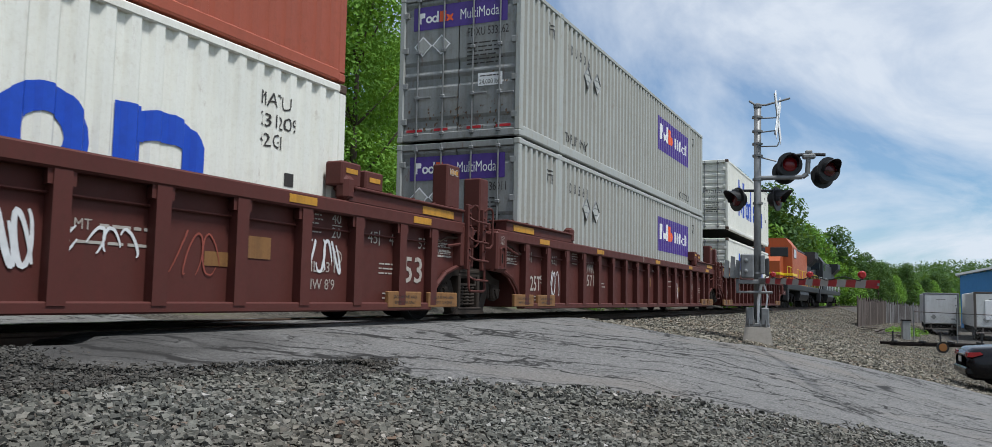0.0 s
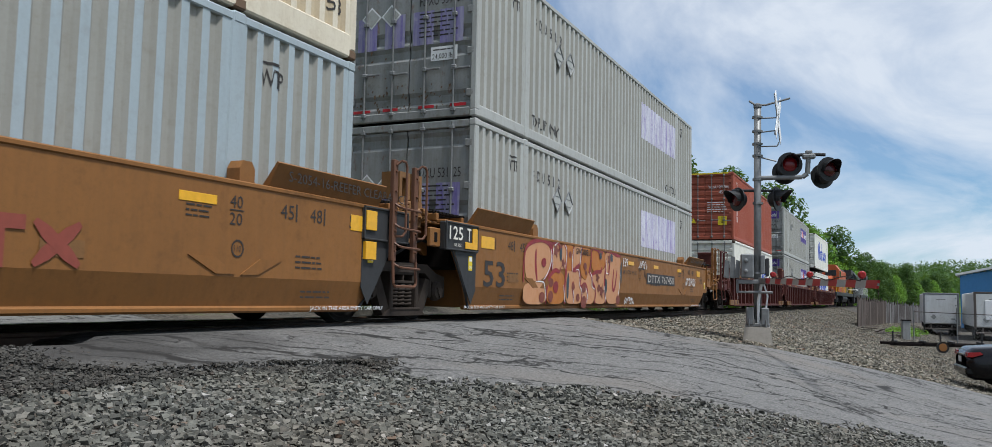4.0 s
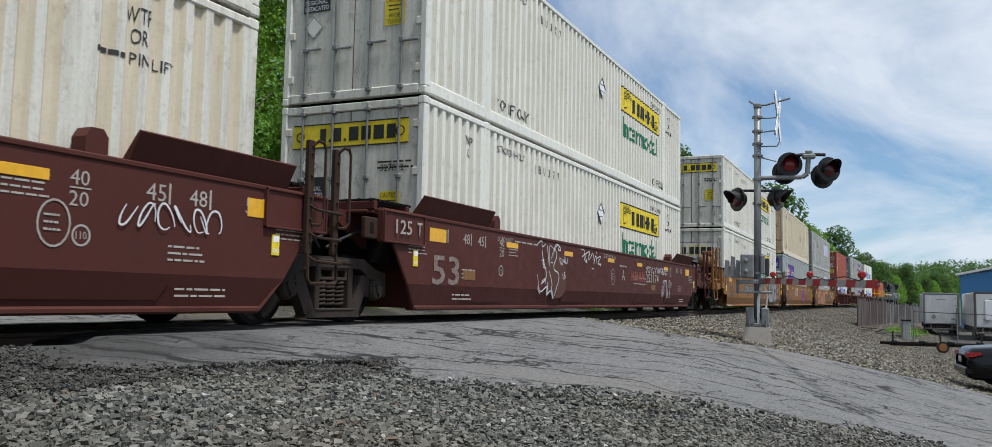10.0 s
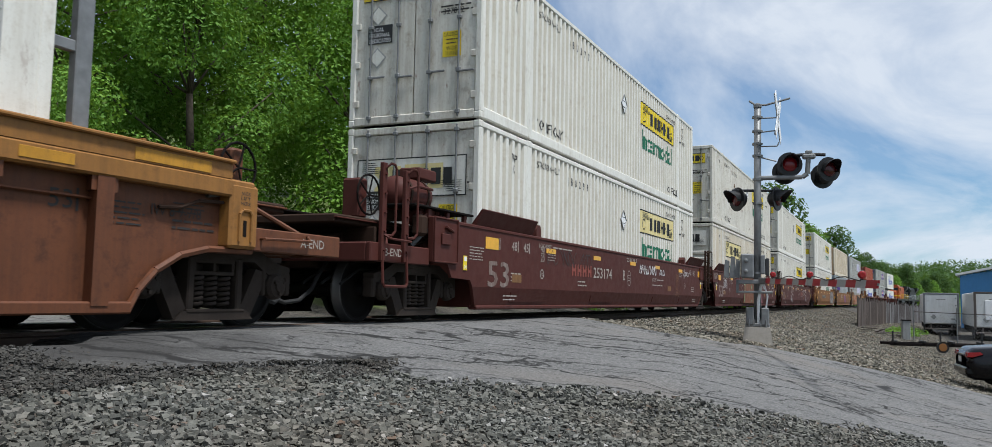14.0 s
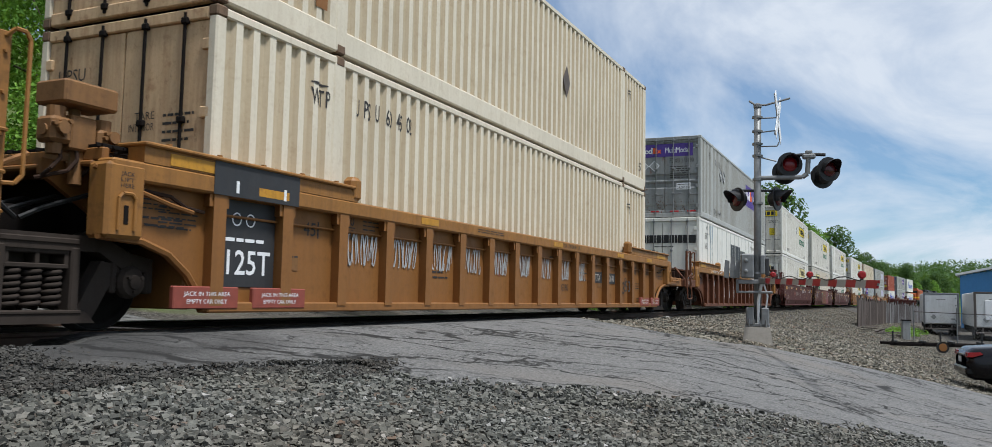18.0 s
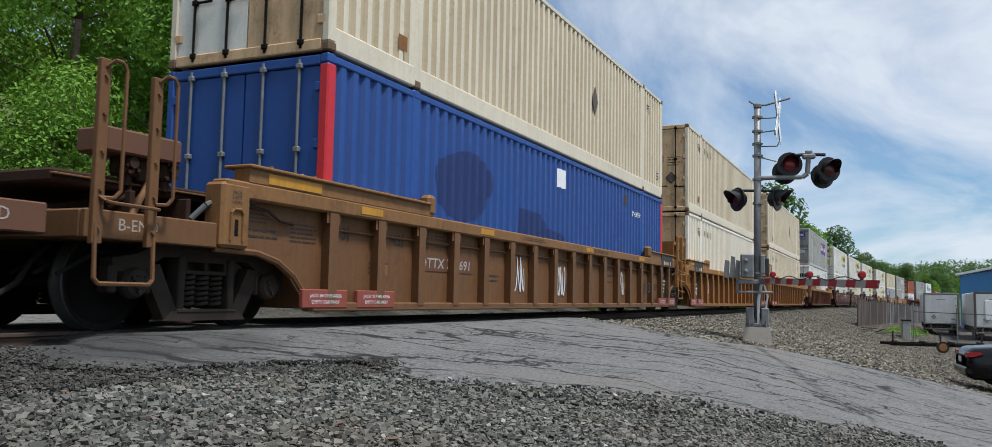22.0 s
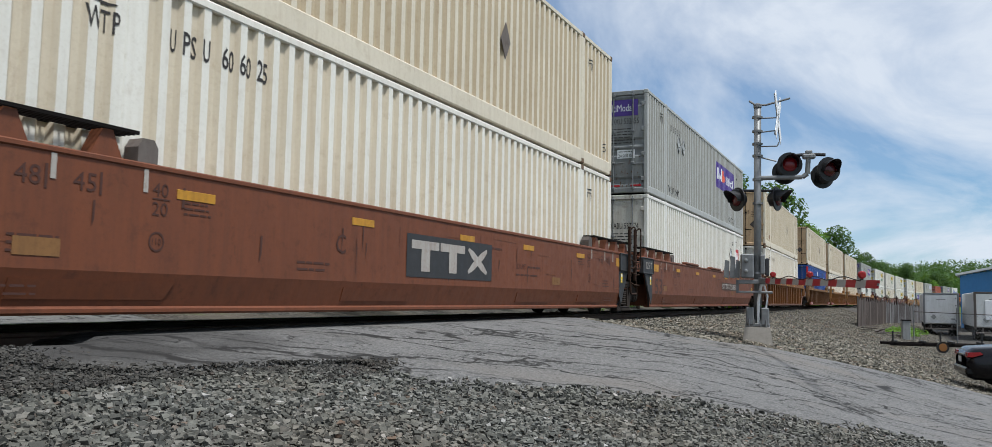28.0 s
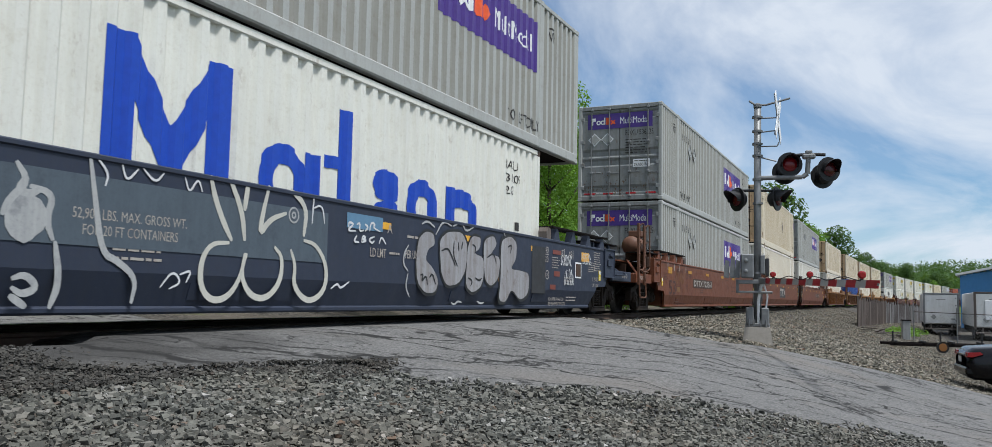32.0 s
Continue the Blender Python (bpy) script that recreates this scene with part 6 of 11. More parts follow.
def joint(car, s, mat, style, c0=0.0):
    """Articulated end: a platform and sloping brackets over the shared bogie."""
    X = lambda a, b: span(s * (a - c0), s * (b - c0))
    x0, x1 = span(s * (8.45 - c0), s * 9.72)
    part("joint_casting", MB().cbox(x0, x1, -0.3, 0.3, 0.74, 1.12, 0.04), "steel_dark", car)
    x0, x1 = X(8.4, 9.4)
    part("end_deck", MB().cbox(x0, x1, -1.25, 1.25, 1.42, 1.47, 0.015), mat, car)
    g = MB()
    for i in range(14):
        y = -1.30 + i * 0.19
        g.cbox(x0, x1 + (0.1 if s > 0 else 0.0), y, y + 0.02, 1.58, 1.615, 0.003)
    for i in range(9):
        xx = x0 + (x1 - x0) * (i + 0.5) / 9
        g.box(xx - 0.012, xx + 0.012, -1.32, 1.2, 1.585, 1.61)
    part("walkway_grating", g, "steel_dark", car, "open steel walkway grating")
    for a in (8.5, 9.3):
        x0, x1 = X(a, a + 0.07)
        part("grating_bracket", MB().cbox(x0, x1, -1.34, 1.3, 1.47, 1.58, 0.01), mat, car)
    for y in (-0.92, 0.86):
        tri = [(s * (a - c0), z) for a, z in ((8.6, 1.44), (9.62, 1.47), (9.62, 1.34), (9.0, 0.98), (8.6, 0.98))]
        part("end_bracket", MB().prism(tri[::-1] if s > 0 else tri, "y", y, y + 0.06), mat, car)
    # near-black panel puts the joint's shaded recess into the colour
    x0, x1 = X(8.42, 8.9)
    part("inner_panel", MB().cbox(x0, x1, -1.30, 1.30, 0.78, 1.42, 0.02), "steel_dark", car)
    for k in range(3):
        y = -0.9 + 0.45 * k
        part("air_pipe", MB().tube([(s * 8.7, y, 1.16), (s * 9.2, y - 0.1, 1.2), (s * 9.6, y - 0.05, 1.05), (s * 9.78, y, 0.95)], 0.022, 6), "rubber", car)
    pts = [(9.5, -1.40, 1.40), (9.1, -1.50, 1.22), (8.75, -1.50, 1.14), (8.45, -1.47, 1.10)]
    if style == "rib":
        part("brake_lever", MB().tube([(s * a, y, z) for a, y, z in pts], 0.022, 6), mat, car)


def common(car, mat, style, rear, front, o=0.0, cut=0.0):
    part("end_wall", MB().cbox(-8.42 + o, -8.32 + o, -1.36, 1.36, 0.2, 1.42, 0.015), mat, car)
    part("end_wall", MB().cbox(8.32 - cut, 8.42 - cut, -1.36, 1.36, 0.2, 1.42, 0.015), mat, car)
    for i in range(7):
        x = -7.8 + i * 2.6
        part("cross_beam", MB().cbox(x - 0.12, x + 0.12, -1.36, 1.36, 0.2, 0.335, 0.015), mat, car)
    for s, kind in ((-1, rear), (1, front)):
        if kind == "cpl":
            coupler(car, s, mat, o if s < 0 else cut)
        else:
            joint(car, s, mat, style, cut if s > 0 else 0.0)
    bogie(car, -9.8 + (o if rear == "cpl" else -0.2 if style == "smooth" else 0.0))
    if front == "cpl":
        bogie(car, 9.8 - cut)


RIB_END = {"art": ((8.25, 0.2), (8.34, 0.36), (8.48, 0.53), (8.72, 0.70), (9.03, 0.795), (9.48, 0.82)), "cpl": ((8.5, 0.2), (8.6, 0.37), (8.78, 0.55), (9.06, 0.70), (9.4, 0.775), (10.0, 0.785))}


def rib_car(label, body, sill=None, rib=None, rear="art", front="art", ends=None, short=0.0, posts=(0.0, 1.02), amber=None):
    """A well car with posts outside its side plates."""
    sill, rib = sill or body, rib or body
    car = thing("well_car", label, "railway wagon", "cars of the train")
    tail = [(-(x - short), z) for x, z in RIB_END[rear]]
    cut = 0.3 if front == "art" else 0.0
    nose = [(x - cut, z) for x, z in RIB_END[front]]
    for sg in (-1, 1):
        y = lambda a, b: span(sg * a, sg * b)
        poly = nose + [(nose[-1][0], 1.3), (tail[-1][0], 1.3)] + tail[::-1]
        part("side_plate", MB().prism(poly, "y", *y(1.40, 1.37)), body, car)
        part("top_sill", MB().cbox(tail[-1][0] + 0.05, nose[-1][0] - 0.05, *y(1.54, 1.34), 1.30, 1.475, 0.02), sill, car)
        part("bottom_sill", MB().cbox(tail[0][0], nose[0][0], *y(1.52, 1.36), 0.17, 0.275, 0.015), body, car)
        for s, line in ((-1, tail), (1, nose)):
            E = abs(line[-1][0])
            part("raised_sill", MB().prism([(s * 5.85, 1.477), (s * (E - 0.38), 1.477), (s * (E - 0.38), 1.62), (s * 6.0, 1.62)], "y", *y(1.53, 1.33)), sill, car)
            x0, x1 = span(s * 5.95, s * (E - 0.36))
            part("raised_cap", MB().cbox(x0, x1, *y(1.57, 1.2), 1.622, 1.66, 0.012), ends or sill, car)
            for k in range(5):
                xx = x0 + (x1 - x0) * (k + 0.5) / 5
                part("cap_bolt", MB().cyl((xx, sg * 1.5, 1.66), (xx, sg * 1.5, 1.685), 0.03, 6), sill, car)
            x0, x1 = span(s * 5.78, s * 5.98)
            part("container_guide", MB().cbox(x0, x1, *y(1.55, 1.36), 1.48, 1.78, 0.05), sill, car)
            x0, x1 = span(s * (E - 0.40), s * E)
            part("end_post", MB().cbox(x0, x1, *y(1.55, 1.30), 0.80, 1.44, 0.03), sill, car)
            xm = (x0 + x1) / 2
            # a dark raised plate stands in for the slot's shaded hole
            part("lift_slot", MB().cbox(xm - 0.045, xm + 0.045, *y(1.556, 1.5), 0.90, 1.10, 0.03), "steel_dark", car, "dark plate for a lifting slot's shaded hole")
            part("slot_rim", MB().tube([(xm - 0.085, sg * 1.555, 0.87), (xm - 0.085, sg * 1.56, 1.14), (xm - 0.05, sg * 1.56, 1.18), (xm + 0.05, sg * 1.56, 1.18), (xm + 0.085, sg * 1.56, 1.14), (xm + 0.085, sg * 1.555, 0.87)], 0.016, 6), sill, car)
            if sg < 0:
                c = s * (E - 1.12)
                part("reflector", MB().cbox(c - 0.45, c + 0.45, -1.537, -1.53, 1.49, 1.60, 0.003), "reflector_old", car, "dirty amber reflector strip")
                d = Decal().text("JACK", xm - 0.07, 1.33, 0.035, 0.14).text("LIFT", xm - 0.07, 1.28, 0.035, 0.14).text("HERE", xm - 0.07, 1.23, 0.035, 0.14)
                mark(car, d, "stencil" if body in ("maroon", "brown") else "stencil_dark", -1.553, "lettering", "small stencil")
                a, bb = span(s * (E - 0.46), s * (E - 1.0))
                mark(car, Decal().bars(a, bb, 0.92, 1.05, 2, 3).bars(a, bb - 0.12, 1.08, 1.20, 3, 8), "stencil" if body in ("maroon", "brown") else "stencil_dark", RP, "lettering", "small stencil")
                part("conduit", MB().tube([(s * (E - 0.42), -1.46, 1.24), (s * (E - 0.75), -1.47, 1.22), (s * (E - 0.95), -1.46, 1.14), (s * (E - 1.2), -1.44, 1.12)], 0.018, 6), "end_grime", car)
            part("arch_flange", MB().tube([(x, sg * 1.46, z) for x, z in line], 0.035, 6), body, car)
        if "rib_" + rib not in _kit:
            b = MB().prism([(-0.085, -1.53), (0.085, -1.53), (0.06, -1.40), (-0.06, -1.40)], "z", 0.24, 1.305)
            b.prism([(-0.13, -1.515), (0.13, -1.515), (0.085, -1.40), (-0.085, -1.40)], "z", 1.18, 1.3)
            _kit["rib_" + rib] = b.mesh("side_post", [M[rib]])
        for i in range(-8, 9):
            ob = new("side_post", _kit["rib_" + rib])
            ob.parent = car
            ob.matrix_basis = pose(min(max(posts[0] + i * posts[1], tail[0][0] - 0.03), nose[0][0] + 0.03), 0, 0, 0, 0, 0 if sg < 0 else 180)
        part("brake_pipe", MB().tube([(-8.0 + short, sg * 1.43, 1.12), (8.2, sg * 1.43, 1.12)], 0.014, 5), body, car)
    for x in amber or (-7.4 + short, -4.1, 0.9, 5.0, 7.6):
        part("reflector", MB().cbox(x - 0.24, x + 0.24, -1.546, -1.54, 1.345, 1.435, 0.003), "reflector_old", car, "amber reflector")
    common(car, body, "rib", rear, front, short, cut)
    return car


SMOOTH_END = {"art": ((8.5, 0.2), (8.78, 0.522), (9.16, 1.04), (9.45, 1.06)), "cpl": ((8.4, 0.2), (8.68, 0.522), (8.76, 0.62), (9.36, 0.64), (9.5, 0.84), (9.95, 0.84))}


def smooth_car(label, body, rear="art", front="art", ledge="flange", dark_end=False, cut=0.42):
    """A well car with plain plate sides that lean in below a crease; its forward end is the shorter one by cut."""
    car = thing("well_car", label, "railway wagon", "cars of the train")
    tail = [(-x, z) for x, z in SMOOTH_END[rear]]
    cut = cut if front == "art" else 0.0
    nose = [(x - cut, z) for x, z in SMOOTH_END[front]]
    for sg in (-1, 1):
        y = lambda a, b: span(sg * a, sg * b)
        poly = nose[1:] + [(nose[-1][0], 1.42), (tail[-1][0], 1.42)] + tail[:0:-1]
        part("side_plate", MB().prism(poly, "y", *y(1.52, 1.47)), body, car)
        b = MB()
        vs = []
        for (x, z), yy in ((tail[0], 1.43), (nose[0], 1.43), (nose[1], 1.52), (tail[1], 1.52)):
            vs += [(x, sg * yy, z), (x, sg * (yy - 0.05), z)]
        b.add(vs, [(0, 2, 4, 6), (1, 7, 5, 3), (0, 1, 3, 2), (2, 3, 5, 4), (4, 5, 7, 6), (6, 7, 1, 0)] if sg < 0 else [(0, 6, 4, 2), (1, 3, 5, 7), (0, 2, 3, 1), (2, 4, 5, 3), (4, 6, 7, 5), (6, 0, 1, 7)])
        part("lower_plate", b, body, car)
        part("bottom_sill", MB().cbox(tail[0][0], nose[0][0], *y(1.47, 1.3), 0.165, 0.235, 0.02), body, car)
        part("top_edge", MB().cbox(tail[-1][0], nose[-1][0], *y(1.535, 1.38), 1.42, 1.475, 0.012), body, car)
        if body != "tan":
            for x in (-6.4, -2.2, 2.9, 6.0):
                pl = MB()
                vs = []
                for u, z in ((x - 0.8, 0.29), (x + 0.7, 0.29), (x + 0.8, 0.45), (x - 0.8, 0.45)):
                    yy = 1.43 + (z - 0.2) / 0.322 * 0.09
                    vs += [(u, sg * (yy + 0.012), z), (u, sg * (yy - 0.02), z)]
                pl.add(vs, [(0, 2, 4, 6), (1, 7, 5, 3), (0, 1, 3, 2), (2, 3, 5, 4), (4, 5, 7, 6), (6, 7, 1, 0)] if sg < 0 else [(0, 6, 4, 2), (1, 3, 5, 7), (0, 2, 3, 1), (2, 4, 5, 3), (4, 6, 7, 5), (6, 0, 1, 7)])
                part("access_plate", pl, body, car)
        for s, kind, c0 in ((-1, rear, 0.0), (1, front, cut)):
            if ledge == "flange":
                b = MB().prism([(sg * 1.5, 1.477), (sg * 1.62, 1.72), (sg * 1.60, 1.735), (sg * 1.42, 1.50), (sg * 1.42, 1.477)], "x", *span(s * 6.3, s * (8.55 - c0 * 0.4)))
                part("raised_flange", b, body, car)
            else:
                w0, w1 = span(s * 6.1, s * ((9.5 if kind == "cpl" else 9.3) - c0))
                g = MB()
                for i in range(6):
                    yy = 1.24 + i * 0.055
                    g.cbox(w0, w1, *y(yy, yy + 0.018), 1.70, 1.735, 0.004)
                for i in range(24):
                    xx = w0 + (w1 - w0) * (i + 0.5) / 24
                    g.box(xx - 0.008, xx + 0.008, *y(1.24, 1.53), 1.708, 1.728)
                part("walkway_grating", g, "steel_dark", car, "open steel walkway grating")
                for i in range(4):
                    xx = w0 + 0.3 + (w1 - w0 - 0.6) * i / 3
                    part("grating_bracket", MB().prism([(xx - 0.16, 1.47), (xx + 0.16, 1.47), (xx + 0.05, 1.7), (xx - 0.05, 1.7)], "y", *y(1.5, 1.36)), body, car)
            x0, x1 = span(s * 5.82, s * 6.12)
            b = MB().prism([(x0 + 0.04, 1.477), (x1 - 0.04, 1.477), (x1 - 0.04, 1.62), (x1 - 0.09, 1.69), (x0 + 0.09, 1.69), (x0 + 0.04, 1.61)], "y", *y(1.5, 1.33))
            part("container_guide", b, body if ledge == "flange" else "fence_metal", car)
            dark = dark_end and kind == "art"
            paint = "charcoal" if dark else body
            if kind == "art":
                x0, x1, z0, z1 = *span(s * (8.42 - c0), s * (9.46 - c0)), 1.04, 1.455
            else:
                x0, x1, z0, z1 = *span(s * (9.23 - c0), s * (9.96 - c0)), 0.84, 1.49
            part("end_box", MB().cbox(x0, x1, *y(1.545, 1.44), z0, z1, 0.015), paint, car)
            rim = MB()
            for a, b2, c, e in ((x0, x1, z0, z0 + 0.025), (x0, x1, z1 - 0.025, z1), (x0, x0 + 0.025, z0, z1), (x1 - 0.025, x1, z0, z1)):
                rim.cbox(a, b2, *y(1.565, 1.54), c, e, 0.006)
            part("box_rim", rim, paint, car)
            if kind == "art":
                a0, a1 = span(s * (9.47 - c0), s * (9.76 - c0))
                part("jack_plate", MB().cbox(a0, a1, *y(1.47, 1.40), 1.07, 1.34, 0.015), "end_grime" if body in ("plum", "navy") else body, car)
                xm = (a0 + a1) / 2
                # no hole is cut: the slot's shade is a dark plate
                part("lift_slot", MB().cbox(xm - 0.05, xm + 0.05, *y(1.476, 1.45), 1.13, 1.28, 0.02), "steel_dark", car, "dark plate for a lifting slot's shaded hole")
                part("arch_edge", MB().tube([(s * (8.5 - c0), sg * 1.44, 0.2), (s * (8.78 - c0), sg * 1.5, 0.52), (s * (9.16 - c0), sg * 1.5, 1.04)], 0.02, 6), paint, car)
            else:
                a = (x0 + x1) / 2
                part("box_latch", MB().cbox(a - 0.16, a + 0.10, *y(1.575, 1.545), 1.10, 1.26, 0.01), paint, car)
                part("box_handle", MB().cyl((a - 0.05, sg * 1.57, 1.36), (a + 0.18, sg * 1.57, 1.30), 0.022, 6), paint, car)
                part("corner_casting", MB().cbox(*span(s * (9.96 - c0), s * (10.2 - c0)), *y(1.46, 1.30), 1.20, 1.5, 0.04), "end_grime", car)
                part("walkway", MB().cbox(*span(s * (8.6 - c0), s * (10.4 - c0)), *y(1.48, 0.9), 1.60, 1.63, 0.006), "steel_dark", car)
                for q in (8.75, 9.3, 9.85):
                    part("walkway_post", MB().cbox(*span(s * (q - c0), s * (q + 0.09 - c0)), *y(1.44, 1.38), 1.47, 1.60, 0.01), body, car)
            if dark:
                tri = [(s * (a - c0), z) for a, z in ((8.58, 0.25), (8.79, 0.53), (9.15, 1.04), (8.43, 1.04), (8.43, 0.46))]
                part("dark_corner", MB().prism(tri if s > 0 else tri[::-1], "y", *y(1.526, 1.515)), "charcoal", car, "charcoal painted corner")
            if sg < 0:
                d = Decal()
                c = s * ((8.62 if kind == "art" else 8.95) - c0)
                part("defect_card", MB().cbox(c - 0.06, c + 0.06, -1.531, -1.52, 0.76, 0.98, 0.003), "sign_yellow", car, "small yellow and white sticker")
                mark(car, d.rect(c - 0.045, c + 0.045, 0.90, 0.965).ring(c - 0.025, 0.81, 0.02, 0.025, 0.008, 10).ring(c + 0.025, 0.81, 0.02, 0.025, 0.008, 10), "sign_white", -1.533, "sticker_marks", "")
    for x in (-8.0, -5.4, -2.65, 0.15, 2.55, 5.3, 8.0):
        big = abs(x) > 7
        part("reflector", MB().cbox(x - 0.24, x + 0.24, -1.5262, -1.518, 1.2 if not big else 1.13, 1.29 if not big else 1.32, 0.003), "reflector_old" if body == "redbrown" else "reflector", car, "amber reflector")
    common(car, body, "smooth", rear, front, 0.0, cut)
    return car


def small_marks(car, mat, y, seed):
    """Capacity marks and notices that every car carries."""
    d = Decal()
    flat = y < -1.5
    for s in (-1, 1):
        for word, q in (("53", 7.85), ("48", 7.1), ("45", 6.6)):
            z = 1.16 if flat else 1.02
            d.text(word, s * q - 0.12, z, 0.15, 0.22).rect(s * q + 0.13, s * q + 0.155, z - 0.02, z + 0.17)
        d.text("40", s * 5.82 - 0.1, 1.2, 0.12, 0.18).text("20", s * 5.82 - 0.1, 1.03, 0.12, 0.18).rect(s * 5.82 - 0.1, s * 5.82 + 0.1, 1.17, 1.182)
        d.bars(s * 5.35 - 0.2, s * 5.35 + 0.2, 1.05, 1.3, 5, seed).bars(s * 8.5 - 0.3, s * 8.5 + 0.2, 0.92, 1.15, 5, seed + 1)
        d.ring(s * 5.85, 0.8, 0.09, 0.09, 0.018, 14).text("110", s * 5.85 - 0.05, 0.77, 0.06, 0.1).bars(s * 7.2 - 0.35, s * 7.2 + 0.3, 0.30, 0.42, 2, seed + 2).bars(s * 7.0 - 0.25, s * 7.0 + 0.25, 0.62, 0.8, 3, seed + 5)
    d.bars(-3.9, -3.3, 0.6, 0.75, 2, seed + 6).bars(0.8, 1.5, 1.1, 1.2, 1, seed + 7)
    d.text("LD LMT", 2.0, 0.86, 0.09, 0.42).bars(2.5, 3.3, 0.86, 0.95, 1, seed).bars(2.0, 3.2, 0.72, 0.8, 1, seed + 3)
    mark(car, d, mat, y, "lettering", "worn stencilled capacity marks")
    for x in (-7.0, 3.9):
        mark(car, Decal().rect(x - 0.2, x + 0.2, 0.62, 0.76), "tan_dark", y - 0.001, "notice", "small ochre notice plate")


def graffiti(car, y, items):
    for i, (mat, dec, lab) in enumerate(items):
        mark(car, dec, mat, y - 0.0035 * (i + 1), "graffiti", lab)

# ---- ground, road and track ----


def sheet(name, xs, ys, fz, mat, keep=None, smooth=True):
    idx, vs, fs = {}, [], []
    for i, x in enumerate(xs):
        for j, y in enumerate(ys):
            vs.append((x, y, fz(x, y)))
    n = len(ys)
    for i in range(len(xs) - 1):
        for j in range(n - 1):
            if keep is None or keep((xs[i] + xs[i + 1]) / 2, (ys[j] + ys[j + 1]) / 2):
                fs.append((i * n + j, (i + 1) * n + j, (i + 1) * n + j + 1, i * n + j + 1))
    b = MB().add(vs, fs)
    return part(name, b, mat, smooth=smooth)


def graded(*spans):
    out = []
    for a, b, st in spans:
        k = max(1, round((b - a) / st))
        out += [a + (b - a) * i / k for i in range(k)]
    return out + [spans[-1][1]]


xs = graded((-2500, -300, 220), (-300, -40, 20), (-40, 0, 2), (0, 26, 0.5), (26, 80, 1.5), (80, 400, 8), (400, 3600, 160))
ys = graded((-2500, -250, 225), (-250, -40, 15), (-40, -13, 3), (-13, 4, 0.4), (4, 30, 1.5), (30, 120, 6), (120, 2600, 155))


def far_z(x, y):
    z = ground_z(x, y)
    d = math.hypot(x, y)
    if d > 500:
        ridge = 70 * smooth01(700, 1700, d) * (0.75 + 0.35 * noise.noise((x * 0.0016, y * 0.0016, 3.0)))
        z += ridge
    return z


ground = sheet("ground", xs, ys, far_z, "ground")
tagged(ground, "grey gravel yard with grass and forest floor beyond", "ground", kind="structure")


def road_left(y):
    """Ragged edge of the asphalt towards the camera's gravel, x for a given y."""
    wob = 0.22 * noise.noise((y * 1.7, 3.1, 0)) + 0.10 * noise.noise((y * 5.0, 8.1, 0))
    for (ya, xa), (yb, xb) in zip(ROAD_L, ROAD_L[1:]):
        if yb <= y <= ya:
            return xa + (xb - xa) * (ya - y) / (ya - yb) + wob
    return (ROAD_L[0][1] if y > ROAD_L[0][0] else ROAD_L[-1][1]) + wob


ROAD_L = ((12.0, 1.0), (1.8, 1.5), (1.5, 4.9), (-1.42, 4.9), (-1.55, 4.4), (-1.75, 3.6), (-2.3, 3.5), (-2.78, 4.05), (-2.95, 5.3), (-3.2, 6.05), (-3.6, 5.95), (-4.1, 6.05), (-4.65, 6.2), (-5.05, 6.5), (-5.8, 7.45), (-6.5, 8.35), (-7.2, 9.3), (-14.0, 15.5), (-40.0, 37.0))
ROAD_R = ((12.0, 16.6), (-0.9, 16.4), (-2.1, 16.4), (-4.4, 16.3), (-6.5, 18.9), (-9.35, 22.8), (-14.0, 29.5), (-40.0, 66.0))


def road_right(y):
    wob = 0.12 * noise.noise((y * 1.3, 9.7, 0))
    for (ya, xa), (yb, xb) in zip(ROAD_R, ROAD_R[1:]):
        if yb <= y <= ya:
            return xa + (xb - xa) * (ya - y) / (ya - yb) + wob
    return ROAD_R[-1][1]


def road_sheet():
    b = MB()
    ysr = graded((-40, -10, 1.0), (-10, 1.5, 0.11), (1.5, 12, 0.6))
    n = 64
    for y in ysr:
        l, r = road_left(y), road_right(y)
        for i in range(n + 1):
            u = i / n
            x = l + (r - l) * u
            z = ground_z(x, y) + 0.055 + 0.012 * noise.noise((x * 1.4, y * 1.4, 5.0))
            z -= 0.07 * (1 - smooth01(0.0, 0.03, u)) + 0.05 * smooth01(0.97, 1.0, u)
            if abs(y) < 1.7:
                z = min(z, -0.012)
            b.v.append((x, y, z))
    m = n + 1
    for j in range(len(ysr) - 1):
        y = (ysr[j] + ysr[j + 1]) / 2
        if abs(abs(y) - 0.72) < 0.07:
            continue
        for i in range(n):
            b.f.append((j * m + i, j * m + i + 1, (j + 1) * m + i + 1, (j + 1) * m + i))
            b.m.append(0)
    return part("road", b, "asphalt", smooth=True)


road = tagged(road_sheet(), "old cracked grey asphalt road over the crossing", "road", kind="structure")

